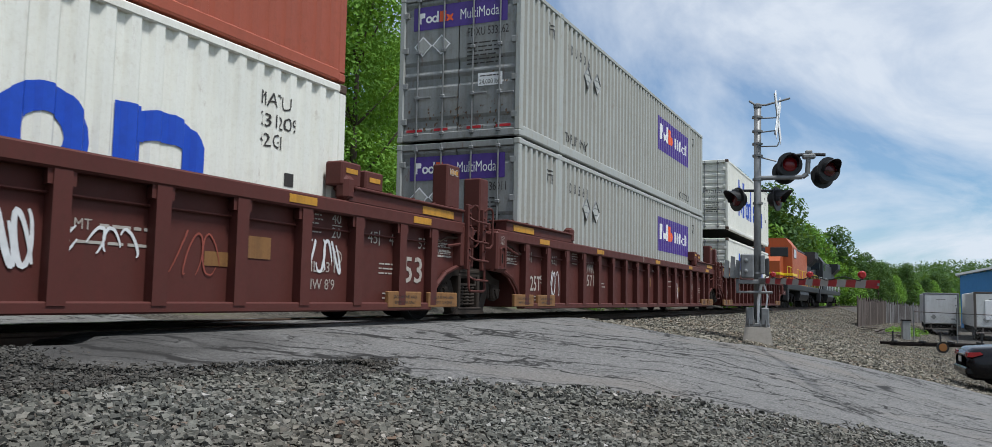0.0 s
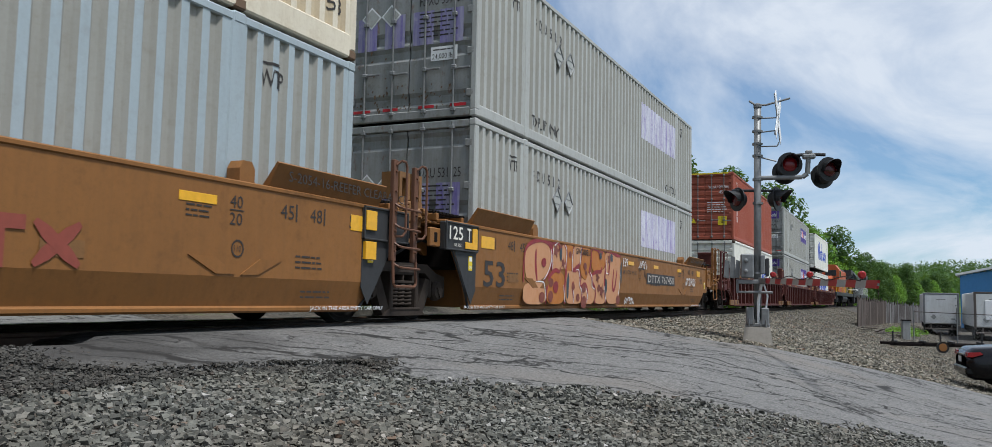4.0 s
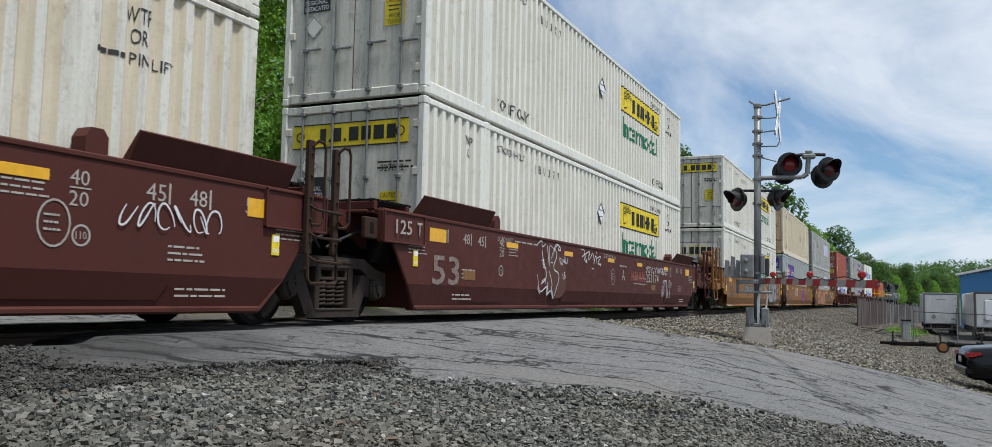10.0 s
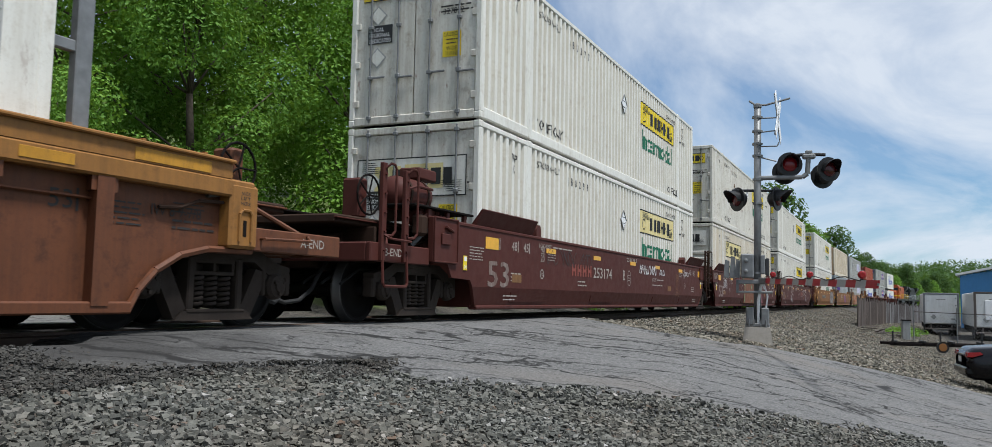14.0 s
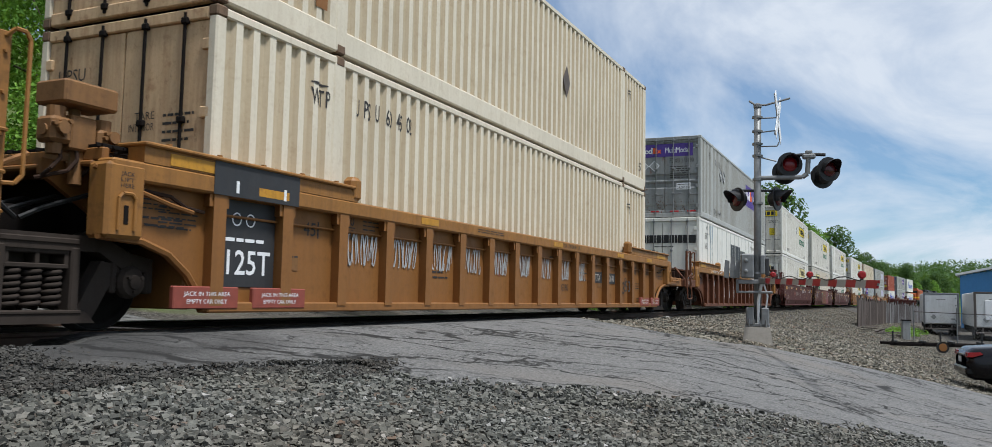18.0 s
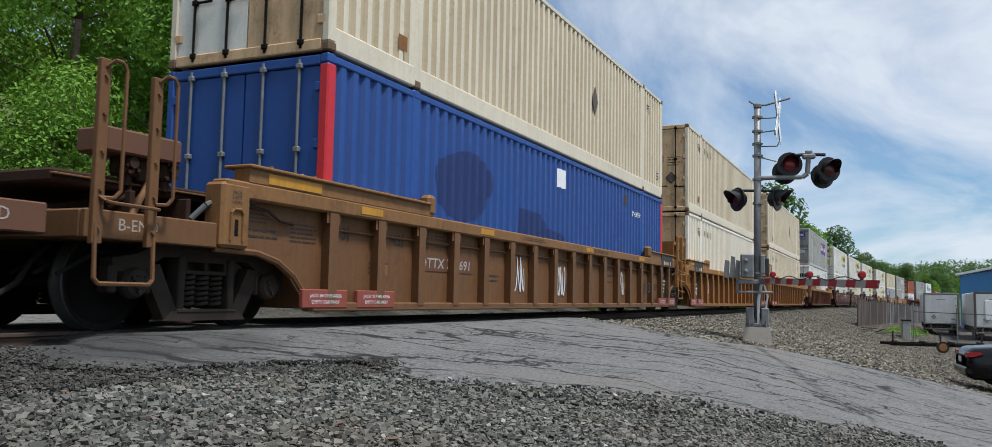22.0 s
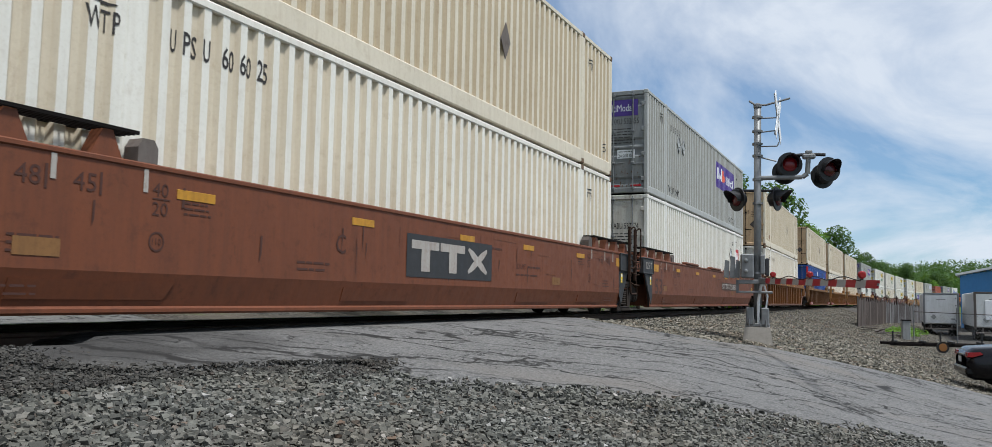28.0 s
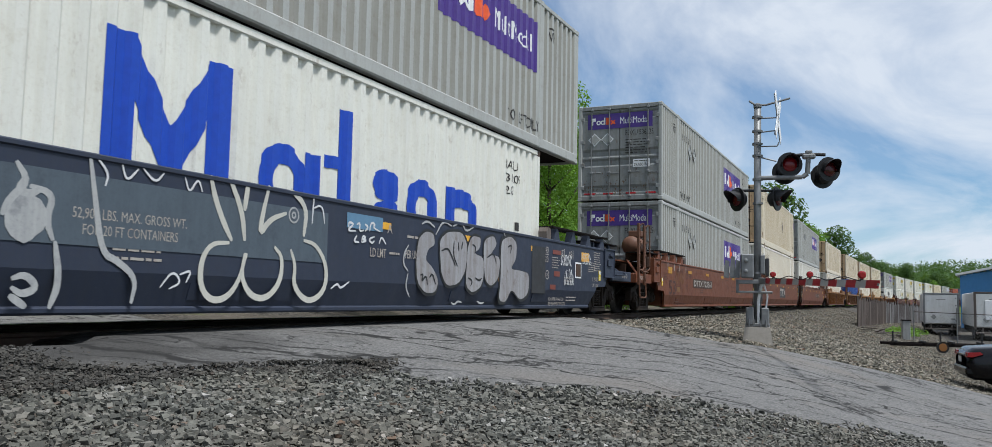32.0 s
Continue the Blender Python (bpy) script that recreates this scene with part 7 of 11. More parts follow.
# track: two rails on timber ties, bent with the line
track = thing("railway_track", "rusty rails on dark timber ties", "railway track", kind="structure")
stations = [-60, -30, 0, 30, 60] + [60 + 6 * i for i in range(1, 62)]
for sd in (-0.755, 0.755):
    sec = [(-0.075, -0.16), (0.075, -0.16), (0.075, -0.145), (0.012, -0.12), (0.012, -0.045), (0.036, -0.03), (0.036, -0.006), (0.028, 0.0), (-0.028, 0.0), (-0.036, -0.006), (-0.036, -0.03), (-0.012, -0.045), (-0.012, -0.12), (-0.075, -0.145)]
    b = MB()
    n = len(sec)
    for s in stations:
        for o, z in sec:
            x, y, _ = on_track(s, sd + o)
            b.v.append((x, y, z))
    for j in range(len(stations) - 1):
        for i in range(n):
            b.f.append((j * n + i, (j + 1) * n + i, (j + 1) * n + (i + 1) % n, j * n + (i + 1) % n))
            b.m.append(1 if i == 7 else 0)
    part("rail", b, ["rail", "railtop"], track, "rusty rail with polished head")
tie_me = MB().cbox(-0.11, 0.11, -1.3, 1.3, -0.33, -0.165, 0.012).mesh("tie", [M["tie"]])
for i in range(150):
    s = 17.2 + i * 0.52
    x, y, a = on_track(s)
    ob = new("tie", tie_me)
    ob.parent = track
    ob.matrix_basis = pose(x, y, random.uniform(-0.01, 0.01), 0, 0, math.degrees(a) + random.uniform(-1, 1))
for i in range(40):
    ob = new("tie", tie_me)
    ob.parent = track
    ob.matrix_basis = pose(2.6 - i * 0.52, 0, 0, 0, 0, random.uniform(-1, 1))


# ---- loose stone ----
def stones(name, spots, smin, smax, label, flatten=0.7, mat="stone"):
    """Angular stones: jittered blocks, joined."""
    rng = np.random.default_rng(len(spots))
    base = np.array([(x, y, z) for x in (-1, 1) for y in (-1, 1) for z in (-1, 1)], float) * 0.5
    quads = np.array([(0, 1, 3, 2), (4, 6, 7, 5), (0, 4, 5, 1), (2, 3, 7, 6), (0, 2, 6, 4), (1, 5, 7, 3)])
    n = len(spots)
    size = rng.uniform(smin, smax, n) * rng.uniform(0.6, 1.25, n)
    v = base[None] + rng.uniform(-0.27, 0.27, (n, 8, 3))
    v *= np.stack([size * rng.uniform(0.8, 1.5, n), size * rng.uniform(0.6, 1.0, n), size * flatten * rng.uniform(0.6, 1.1, n)], 1)[:, None, :]
    ang = rng.uniform(0, 6.283, n)
    tx = rng.uniform(-0.9, 0.9, n)
    ca, sa, ct, st = np.cos(ang), np.sin(ang), np.cos(tx), np.sin(tx)
    y1 = v[..., 1] * ct[:, None] - v[..., 2] * st[:, None]
    z1 = v[..., 1] * st[:, None] + v[..., 2] * ct[:, None]
    x2 = v[..., 0] * ca[:, None] - y1 * sa[:, None]
    y2 = v[..., 0] * sa[:, None] + y1 * ca[:, None]
    p = np.array(spots)
    out = np.stack([x2 + p[:, None, 0], y2 + p[:, None, 1], z1 + p[:, None, 2]], -1).reshape(-1, 3)
    faces = (quads[None] + (np.arange(n) * 8)[:, None, None]).reshape(-1, 4)
    me = bpy.data.meshes.new(name)
    me.vertices.add(len(out))
    me.vertices.foreach_set("co", out.ravel())
    me.loops.add(faces.size)
    me.loops.foreach_set("vertex_index", faces.ravel())
    me.polygons.add(len(faces))
    me.polygons.foreach_set("loop_start", np.arange(0, faces.size, 4))
    me.polygons.foreach_set("loop_total", np.full(len(faces), 4))
    me.polygons.foreach_set("use_smooth", np.zeros(len(faces), bool))
    me.materials.append(M[mat])
    me.update(calc_edges=True)
    me.validate()
    return tagged(new(name, me), label, "gravel", kind="stuff")


rnd = random.Random(4)
spots = []
while len(spots) < 90000:
    x, y = rnd.uniform(1.0, 10.8), rnd.uniform(-8.0, -1.5)
    if math.hypot(x, y + 7.39) < 1.2:
        continue
    e = x - road_left(y)
    if y > -2.2 and x < 3.4 and rnd.random() < 0.6:
        continue
    if e > 0.0 and rnd.random() < smooth01(0.0, 0.25 + 1.15 * smooth01(-3.8, -5.3, y), e) ** 0.8:
        continue
    spots.append((x, y, ground_z(x, y) + rnd.uniform(-0.034, 0.020) + (0.062 * smooth01(0.04, 0.3, e) if y < -2.9 else 0.0)))
stones("gravel", spots, 0.018, 0.036, "loose angular grey crushed stone beside the road", 0.85)
spots = []
while len(spots) < 60000:
    x = 15.5 + 85 * rnd.random() ** 2.3
    y = rnd.uniform(-10.5, -1.5)
    if x < road_right(y) + rnd.uniform(-0.15, 0.3):
        continue
    spots.append((x, y, ground_z(x, y) + rnd.uniform(-0.01, 0.04)))
stones("ballast", spots, 0.026, 0.055, "grey brown ballast bank beside the track", mat="ballast")
spots = []
while len(spots) < 9000:
    x, y = rnd.uniform(6, 45), rnd.uniform(1.4, 7.5)
    if 3.6 < x < 17:
        continue
    spots.append((x, y, ground_z(x, y) + rnd.uniform(-0.01, 0.03)))
for i in range(5000):
    x, y = rnd.uniform(17.0, 50), rnd.uniform(-1.5, 1.5)
    spots.append((x, y, -0.19 + rnd.uniform(-0.02, 0.02)))
stones("track_ballast", spots, 0.05, 0.09, "grey ballast between and behind the rails")

spots = []
while len(spots) < 9000:
    y = rnd.uniform(-3.5, -1.6)
    e = rnd.gauss(-0.10, 0.26)
    x = road_left(y) + e
    spots.append((x, y, ground_z(x, y) + rnd.uniform(0.0, 0.03) + (0.035 if e > 0.08 else 0.0)))
for i in range(16000):
    x, y = rnd.uniform(1.6, 4.6), rnd.uniform(-3.0, -1.5)
    if x < road_left(y) + 0.1:
        spots.append((x, y, ground_z(x, y) + 0.01 + rnd.uniform(0.0, 0.03)))
stones("asphalt_crumbs", spots, 0.009, 0.024, "dark crumbled asphalt along the road's broken edge", mat="crumb")

# ---- woods ----


def leaf_mesh(name, crowns, count, size, mat, seed, up=0.35):
    """A crown of many small leaves, thick at the outside of several uneven lobes."""
    rng = np.random.default_rng(seed)
    c = np.array([k[:3] for k in crowns])
    r = np.array([k[3] for k in crowns])
    pick = rng.choice(len(crowns), count, p=r ** 2 / (r ** 2).sum())
    d = rng.normal(size=(count, 3))
    d /= np.linalg.norm(d, axis=1)[:, None]
    rad = r[pick] * (0.62 + 0.42 * rng.random(count) ** 0.6)
    # clumps: pull leaves towards random twig ends
    tw = rng.normal(size=(count // 14 + 1, 3))
    tw /= np.linalg.norm(tw, axis=1)[:, None]
    t = tw[rng.integers(0, len(tw), count)]
    d = d * 0.35 + t * 0.75 + rng.normal(size=(count, 3)) * 0.08
    d /= np.linalg.norm(d, axis=1)[:, None]
    p = c[pick] + d * rad[:, None] * np.array([1, 1, 0.85])
    nrm = d + rng.normal(size=(count, 3)) * 0.7
    nrm[:, 2] += up
    nrm /= np.linalg.norm(nrm, axis=1)[:, None]
    a = np.cross(nrm, rng.normal(size=(count, 3)))
    a /= np.linalg.norm(a, axis=1)[:, None]
    b = np.cross(nrm, a)
    s = size * rng.uniform(0.6, 1.3, count)[:, None]
    v = np.stack([p - a * s, p - b * s * 0.55 + nrm * s * 0.15, p + a * s, p + b * s * 0.55 + nrm * s * 0.15], 1).reshape(-1, 3)
    f = np.arange(count * 4).reshape(-1, 4)
    me = bpy.data.meshes.new(name)
    me.vertices.add(len(v))
    me.vertices.foreach_set("co", v.ravel())
    me.loops.add(f.size)
    me.loops.foreach_set("vertex_index", f.ravel())
    me.polygons.add(count)
    me.polygons.foreach_set("loop_start", np.arange(0, f.size, 4))
    me.polygons.foreach_set("loop_total", np.full(count, 4))
    me.polygons.foreach_set("use_smooth", np.zeros(count, bool))
    me.materials.append(M[mat])
    me.update(calc_edges=True)
    return me


def tree(label, h, spread, mat, seed, leaves, size, low=0.25):
    rnd = random.Random(seed)
    root = thing("tree", label, "tree", "trees on the slope")
    b = MB()
    pts = [(0, 0, -1.0)]
    for i in range(1, 6):
        pts.append((pts[-1][0] + rnd.uniform(-0.2, 0.2), pts[-1][1] + rnd.uniform(-0.2, 0.2), h * 0.85 * i / 5))
    for i in range(5):
        b.cyl(pts[i], pts[i + 1], 0.26 * h / 16 * (1 - i / 6), 9, 0, 0.26 * h / 16 * (1 - (i + 1) / 6))
    crowns = []
    limbs = b
    n = 15
    for i in range(n):
        f = low + (1 - low) * (i + 0.5) / n
        wide = spread * math.sin(math.pi * min(1.0, 0.18 + 0.80 * (f - low) / (1 - low))) ** 0.7
        a = i * 2.4 + rnd.uniform(-0.5, 0.5)
        rr = wide * rnd.uniform(0.35, 0.8)
        z = h * f * 0.93
        c = (rr * math.cos(a), rr * math.sin(a), z)
        crowns.append((*c, spread * rnd.uniform(0.30, 0.52)))
        k = min(4, int(f * 5))
        limbs.cyl(pts[k], c, 0.07, 6, 0, 0.03)
    crowns.append((0, 0, h * 0.92, spread * 0.34))
    part("trunk", limbs, "bark", root, "trunk with spreading limbs", True)
    part("crown", leaf_mesh("crown", crowns, leaves, size, mat, seed, 0.75), mat, root)
    return root


kinds = [tree("tall leafy green broadleaf tree in full leaf", 16, 4.6, "leaf_a", 1, 21000, 0.108),
         tree("tall yellow green broadleaf tree in full leaf", 14, 4.2, "leaf_c", 2, 19000, 0.108),
         tree("tall dark green broadleaf tree in full leaf", 18, 4.8, "leaf_b", 3, 21000, 0.112),
         tree("bushy young green tree with low branches", 8, 3.4, "leaf_b", 4, 14000, 0.095, 0.08)]
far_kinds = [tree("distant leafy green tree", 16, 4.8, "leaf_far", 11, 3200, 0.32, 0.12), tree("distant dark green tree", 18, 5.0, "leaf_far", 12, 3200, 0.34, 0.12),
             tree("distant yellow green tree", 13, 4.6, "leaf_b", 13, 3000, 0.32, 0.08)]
used = set()


def plant(k, x, y, scale, turn):
    z = far_z(x, y)
    m = pose(x, y, z - 0.2, 0, 0, turn)
    if k not in used:
        used.add(k)
        k.matrix_basis = m
        k.scale = (scale, scale, scale)
        return k
    o = copy_thing(k, m)
    o.scale = (scale, scale, scale)
    return o


rnd = random.Random(21)
x = 4.0
while x < 92:
    for row, (lat, big) in enumerate(((11.5, 0), (16.0, 1), (22.0, 2))):
        lt = lat + rnd.uniform(-1.2, 1.2)
        k = kinds[3] if (row == 0 and rnd.random() < 0.75) else kinds[rnd.randrange(3)]
        sc = rnd.uniform(0.8, 1.12) * (0.85 if row == 0 else 0.9) * (1.0 - 0.26 * smooth01(24, 34, x) * (1 - 0.75 * smooth01(38, 46, x)) - 0.22 * smooth01(62, 70, x))
        plant(k, x + rnd.uniform(-1.5, 1.5) + 2.0 * row, track_y(x) + lt, sc, rnd.uniform(0, 360))
    x += 5.2 if x < 50 else 7.0
x = 92
while x < 420:
    for lat in (8.5, 14.0, 22.0):
        lt = lat + rnd.uniform(-1.5, 2.0) + max(0, (x - 230) * 0.02)
        k = far_kinds[rnd.randrange(3)]
        plant(k, x + rnd.uniform(-3, 3), track_y(x) + lt, rnd.uniform(0.8, 1.1) * (1.0 if x < 200 else 0.72), rnd.uniform(0, 360))
    x += 9.0 if x < 220 else 13.0
# belt of trees behind the yard, and far woods on the ridge
for i in range(34):
    x, y = rnd.uniform(260, 420), rnd.uniform(-75, -24)
    if y > track_y(x) - 14 and y < track_y(x) + 7:
        y = track_y(x) + 8 + rnd.uniform(0, 10)
    plant(far_kinds[i % 3], x, y, rnd.uniform(0.5, 0.75), rnd.uniform(0, 360))


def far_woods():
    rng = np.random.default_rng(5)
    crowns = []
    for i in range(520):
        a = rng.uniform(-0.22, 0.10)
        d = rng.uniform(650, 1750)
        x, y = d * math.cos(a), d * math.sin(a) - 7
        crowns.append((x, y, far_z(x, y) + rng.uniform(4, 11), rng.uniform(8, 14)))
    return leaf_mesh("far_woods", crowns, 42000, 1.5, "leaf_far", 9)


tagged(new("far_woods", far_woods()), "distant wooded green ridge", "woods", kind="stuff")

# ---- crossing signal ----
PX, PY = 18.3, -4.8
PZ = ground_z(PX, PY) - 0.03
VIEW = math.degrees(math.atan2(PY - EYE[1], PX - EYE[0]))
sig = thing("crossing_signal", "grey railway crossing signal with lamps and lowered gate", "crossing signal", at=pose(PX, PY, PZ, 0, 0, VIEW - 90))
# in the signal's own space: u to the right as seen from the road, y away, z up
part("foundation", MB().prism([(-0.30, -0.28), (0.30, -0.28), (0.30, 0.3), (-0.30, 0.3)], "z", -0.5, 0.0).add([(-0.30, -0.28, 0.0), (0.30, -0.28, 0.0), (0.30, 0.3, 0.0), (-0.30, 0.3, 0.0), (-0.25, -0.23, 0.36), (0.25, -0.23, 0.36), (0.25, 0.25, 0.36), (-0.25, 0.25, 0.36)], [(4, 5, 6, 7), (0, 1, 5, 4), (1, 2, 6, 5), (2, 3, 7, 6), (3, 0, 4, 7)]), "concrete", sig, "weathered concrete foundation")
part("mast_base", MB().cbox(-0.23, -0.07, -0.17, 0.13, 0.40, 0.76, 0.02).cbox(0.07, 0.23, -0.17, 0.13, 0.40, 0.76, 0.02).cbox(-0.24, 0.24, -0.15, 0.15, 0.37, 0.44, 0.01), "galv", sig, "galvanised junction base")
for u in (-0.17, -0.06, 0.06, 0.17):
    part("anchor_bolt", MB().cyl((u, -0.19, 0.35), (u, -0.19, 0.52), 0.016, 6), "galv", sig)
part("mast", MB().cyl((0, 0, 0.36), (0.03, 0, 4.95), 0.078, 16, 0, 0.072), "galv", sig, "", True)
part("mast_cap", MB().lathe([(0, 0.085), (0.06, 0.085), (0.09, 0.04)], (0.03, 0, 4.95), (0, 0, 1), 12), "galv", sig)
for z in (1.45, 2.9, 3.4, 3.9, 4.15, 4.42, 4.72):
    part("clamp", MB().lathe([(0, 0.1), (0.045, 0.1)], (0.015, 0, z), (0, 0, 1), 12).cbox(0.07, 0.13, -0.03, 0.03, z, z + 0.045, 0.006), "galv", sig)
# gate mechanism
mech = part("gate_mechanism", MB().cbox(-0.33, -0.06, -0.25, 0.05, 1.36, 1.86, 0.03).cbox(0.06, 0.16, -0.12, 0.14, 1.45, 1.85, 0.02), "galv", sig, "grey gate motor housing")
for z in (1.5, 1.72):
    part("cover_bolt", MB().lathe([(0, 0.045), (0.03, 0.045), (0.04, 0.02)], (-0.22, -0.25, z), (0, -1, 0), 10), "galv", mech)
part("support_bracket", MB().cbox(-0.42, 0.38, -0.2, -0.12, 1.24, 1.33, 0.012).cbox(-0.42, 0.30, -0.2, -0.12, 1.05, 1.10, 0.012).cbox(-0.42, -0.36, -0.2, -0.12, 1.05, 1.33, 0.01), "galv", sig)
for u, h in ((-0.62, 0.34), (-0.5, 0.42), (-0.4, 0.34)):
    part("counterweight", MB().prism([(u - 0.05, 1.38), (u + 0.05, 1.36), (u + 0.06, 1.38 + h), (u - 0.02, 1.4 + h)], "y", -0.1, 0.3), "galv", sig, "grey counterweight plate")
part("control_box", MB().cbox(0.16, 0.24, -0.1, 0.12, 1.42, 1.78, 0.02), "charcoal", sig)
part("conduit", MB().tube([(0.02, -0.1, 0.38), (0.02, -0.1, 0.9), (0.09, -0.1, 1.3)], 0.03, 8).tube([(0.16, -0.12, 0.7), (0.2, -0.16, 1.0), (0.1, -0.1, 1.35)], 0.018, 6), "sign_white", sig, "white cable conduit")
# the lowered gate arm reaches across the road; own space: u along the arm, z up
arm_a, arm_b = Vector((17.95, -4.98, 0.80)), Vector((12.2, -7.19, 0.63))
run = arm_b - arm_a
AL = run.length
arm = part("gate_arm", MB().prism([(0.0, 0.035), (AL, 0.02), (AL, -0.02), (0.0, -0.035)], "y", -0.012, 0.012), "galv", sig, "lowered gate arm")
arm.matrix_parent_inverse = (pose(PX, PY, PZ, 0, 0, VIEW - 90)).inverted()
arm.matrix_basis = Matrix.Translation(arm_a) @ run.to_track_quat("X", "Z").to_matrix().to_4x4()
for i in range(15):
    a0, w = 0.12 + i * 0.40, 0.40
    b = MB().prism([(a0, -0.055), (a0 + w, -0.055), (a0 + w + 0.06, 0.055), (a0 + 0.06, 0.055)], "y", -0.016, 0.016)
    part("gate_stripe", b, "red_white_red" if i % 2 == 0 else "gate_grey", arm, "dark red stripe" if i % 2 == 0 else "dull grey white stripe")
for u in (0.75, 3.15, 5.55):
    part("gate_lamp", MB().lathe([(0, 0.04), (0.02, 0.055), (0.05, 0.055), (0.07, 0.035)], (u, 0.03, 0.125), (0, -1, 0), 14).lathe([(0, 0.04), (0.02, 0.055), (0.05, 0.055), (0.07, 0.035)], (u + 0.06, -0.03, 0.125), (1, 0, 0), 14), "tail_red", arm, "small red gate lamp")
    part("lamp_bracket", MB().cbox(u - 0.02, u + 0.02, -0.02, 0.02, 0.04, 0.09, 0.005), "black_plastic", arm)
part("arm_cable", MB().tube([(0.15 + i * 0.3, -0.02, 0.07 + 0.03 * math.sin(i * 1.3)) for i in range(19)], 0.008, 5), "rubber", arm)
part("arm_socket", MB().cbox(-0.45, 0.2, -0.05, 0.05, -0.06, 0.06, 0.015), "galv", arm)


def lamp(root, u, y, z, turn, lens):
    """A flasher: round black background, hood and red lens, facing -y turned about z."""
    piv = Matrix.Translation((u, y, z)) @ Matrix.Rotation(radians(turn), 4, "Z")
    back_ = part("lamp_background", MB().lathe([(0, 0.25), (0.012, 0.255), (0.03, 0.25)], (0, 0.0, 0), (0, 1, 0), 26).lathe([(0, 0.17), (0.12, 0.15), (0.17, 0.08)], (0, 0.03, 0), (0, 1, 0), 18), "black_plastic", root, "black round lamp background", at=piv)
    hood = MB()
    n = 14
    for i in range(n):
        a0, a1 = radians(-20) + radians(220) * i / n, radians(-20) + radians(220) * (i + 1) / n
        l0 = 0.30 * (0.35 + 0.65 * max(0, math.sin(a0)))
        l1 = 0.30 * (0.35 + 0.65 * max(0, math.sin(a1)))
        q = [(0.165 * math.cos(a0), 0, 0.165 * math.sin(a0)), (0.165 * math.cos(a1), 0, 0.165 * math.sin(a1)), (0.165 * math.cos(a1), -l1, 0.165 * math.sin(a1)), (0.165 * math.cos(a0), -l0, 0.165 * math.sin(a0))]
        w = [(c[0] * 1.05, c[1], c[2] * 1.05) for c in q]
        hood.add(q + w, [(0, 1, 2, 3), (7, 6, 5, 4), (3, 2, 6, 7), (0, 4, 5, 1)])
    part("hood", hood, "black_plastic", back_)
    part("lens", MB().lathe([(0, 0.15), (0.02, 0.145), (0.045, 0.09), (0.05, 0.02)], (0, 0.0, 0), (0, -1, 0), 20), lens, back_, "red lamp lens", True)
    return back_


part("lamp_arm", MB().tube([(0.05, -0.02, 3.45), (0.9, -0.05, 3.45), (1.0, -0.05, 3.52), (1.02, -0.05, 3.85)], 0.05, 10).cbox(0.90, 1.16, -0.12, 0.02, 3.82, 3.93, 0.03).cbox(0.96, 1.1, -0.1, 0.0, 3.92, 4.0, 0.02), "galv", sig, "grey lamp arm")
part("lamp_yoke", MB().tube([(0.72, -0.05, 3.9), (1.02, -0.05, 3.92), (1.35, -0.05, 3.9)], 0.035, 8), "black_plastic", sig)
lamp(sig, 0.66, -0.05, 3.72, 8, "lens_red")
lamp(sig, 0.56, 0.28, 3.60, 188, "lens_dark")
lamp(sig, 1.42, -0.05, 3.60, 28, "lens_dark")
lamp(sig, 1.30, 0.28, 3.5, 205, "lens_dark")
part("lower_crossarm", MB().tube([(-0.5, 0, 3.2), (0.5, 0, 3.18)], 0.028, 8), "black_plastic", sig)
lamp(sig, -0.40, 0.05, 3.02, -52, "lens_dark")
lamp(sig, 0.42, 0.05, 3.02, 68, "lens_dark")
part("top_bar", MB().tube([(-0.14, 0, 5.1), (0.0, 0, 5.0), (0.2, 0, 5.0), (0.68, 0.0, 5.12)], 0.022, 8), "galv", sig)
part("side_bracket", MB().tube([(0.05, 0, 4.72), (0.42, 0, 4.72)], 0.014, 6).tube([(0.05, 0, 4.42), (0.42, 0, 4.45)], 0.014, 6).tube([(0.05, 0, 4.12), (0.42, 0, 4.12), (0.45, 0, 4.2)], 0.014, 6).tube([(0.05, 0, 3.9), (0.4, 0, 3.8)], 0.016, 6), "galv", sig)
# crossbuck, seen almost edge-on
for t in (-45, 45):
    bk = part("crossbuck_board", MB().cbox(-0.61, 0.61, -0.006, 0.006, -0.115, 0.115, 0.004), "sign_white", sig, "white crossbuck board", at=Matrix.Translation((0.44, 0, 4.72)) @ Matrix.Rotation(radians(82), 4, "Z") @ Matrix.Rotation(radians(t), 4, "Y"))
    part("board_rail", MB().cbox(-0.6, 0.6, 0.006, 0.03, -0.02, 0.02, 0.004), "galv", bk)

# ---- yard on the right ----


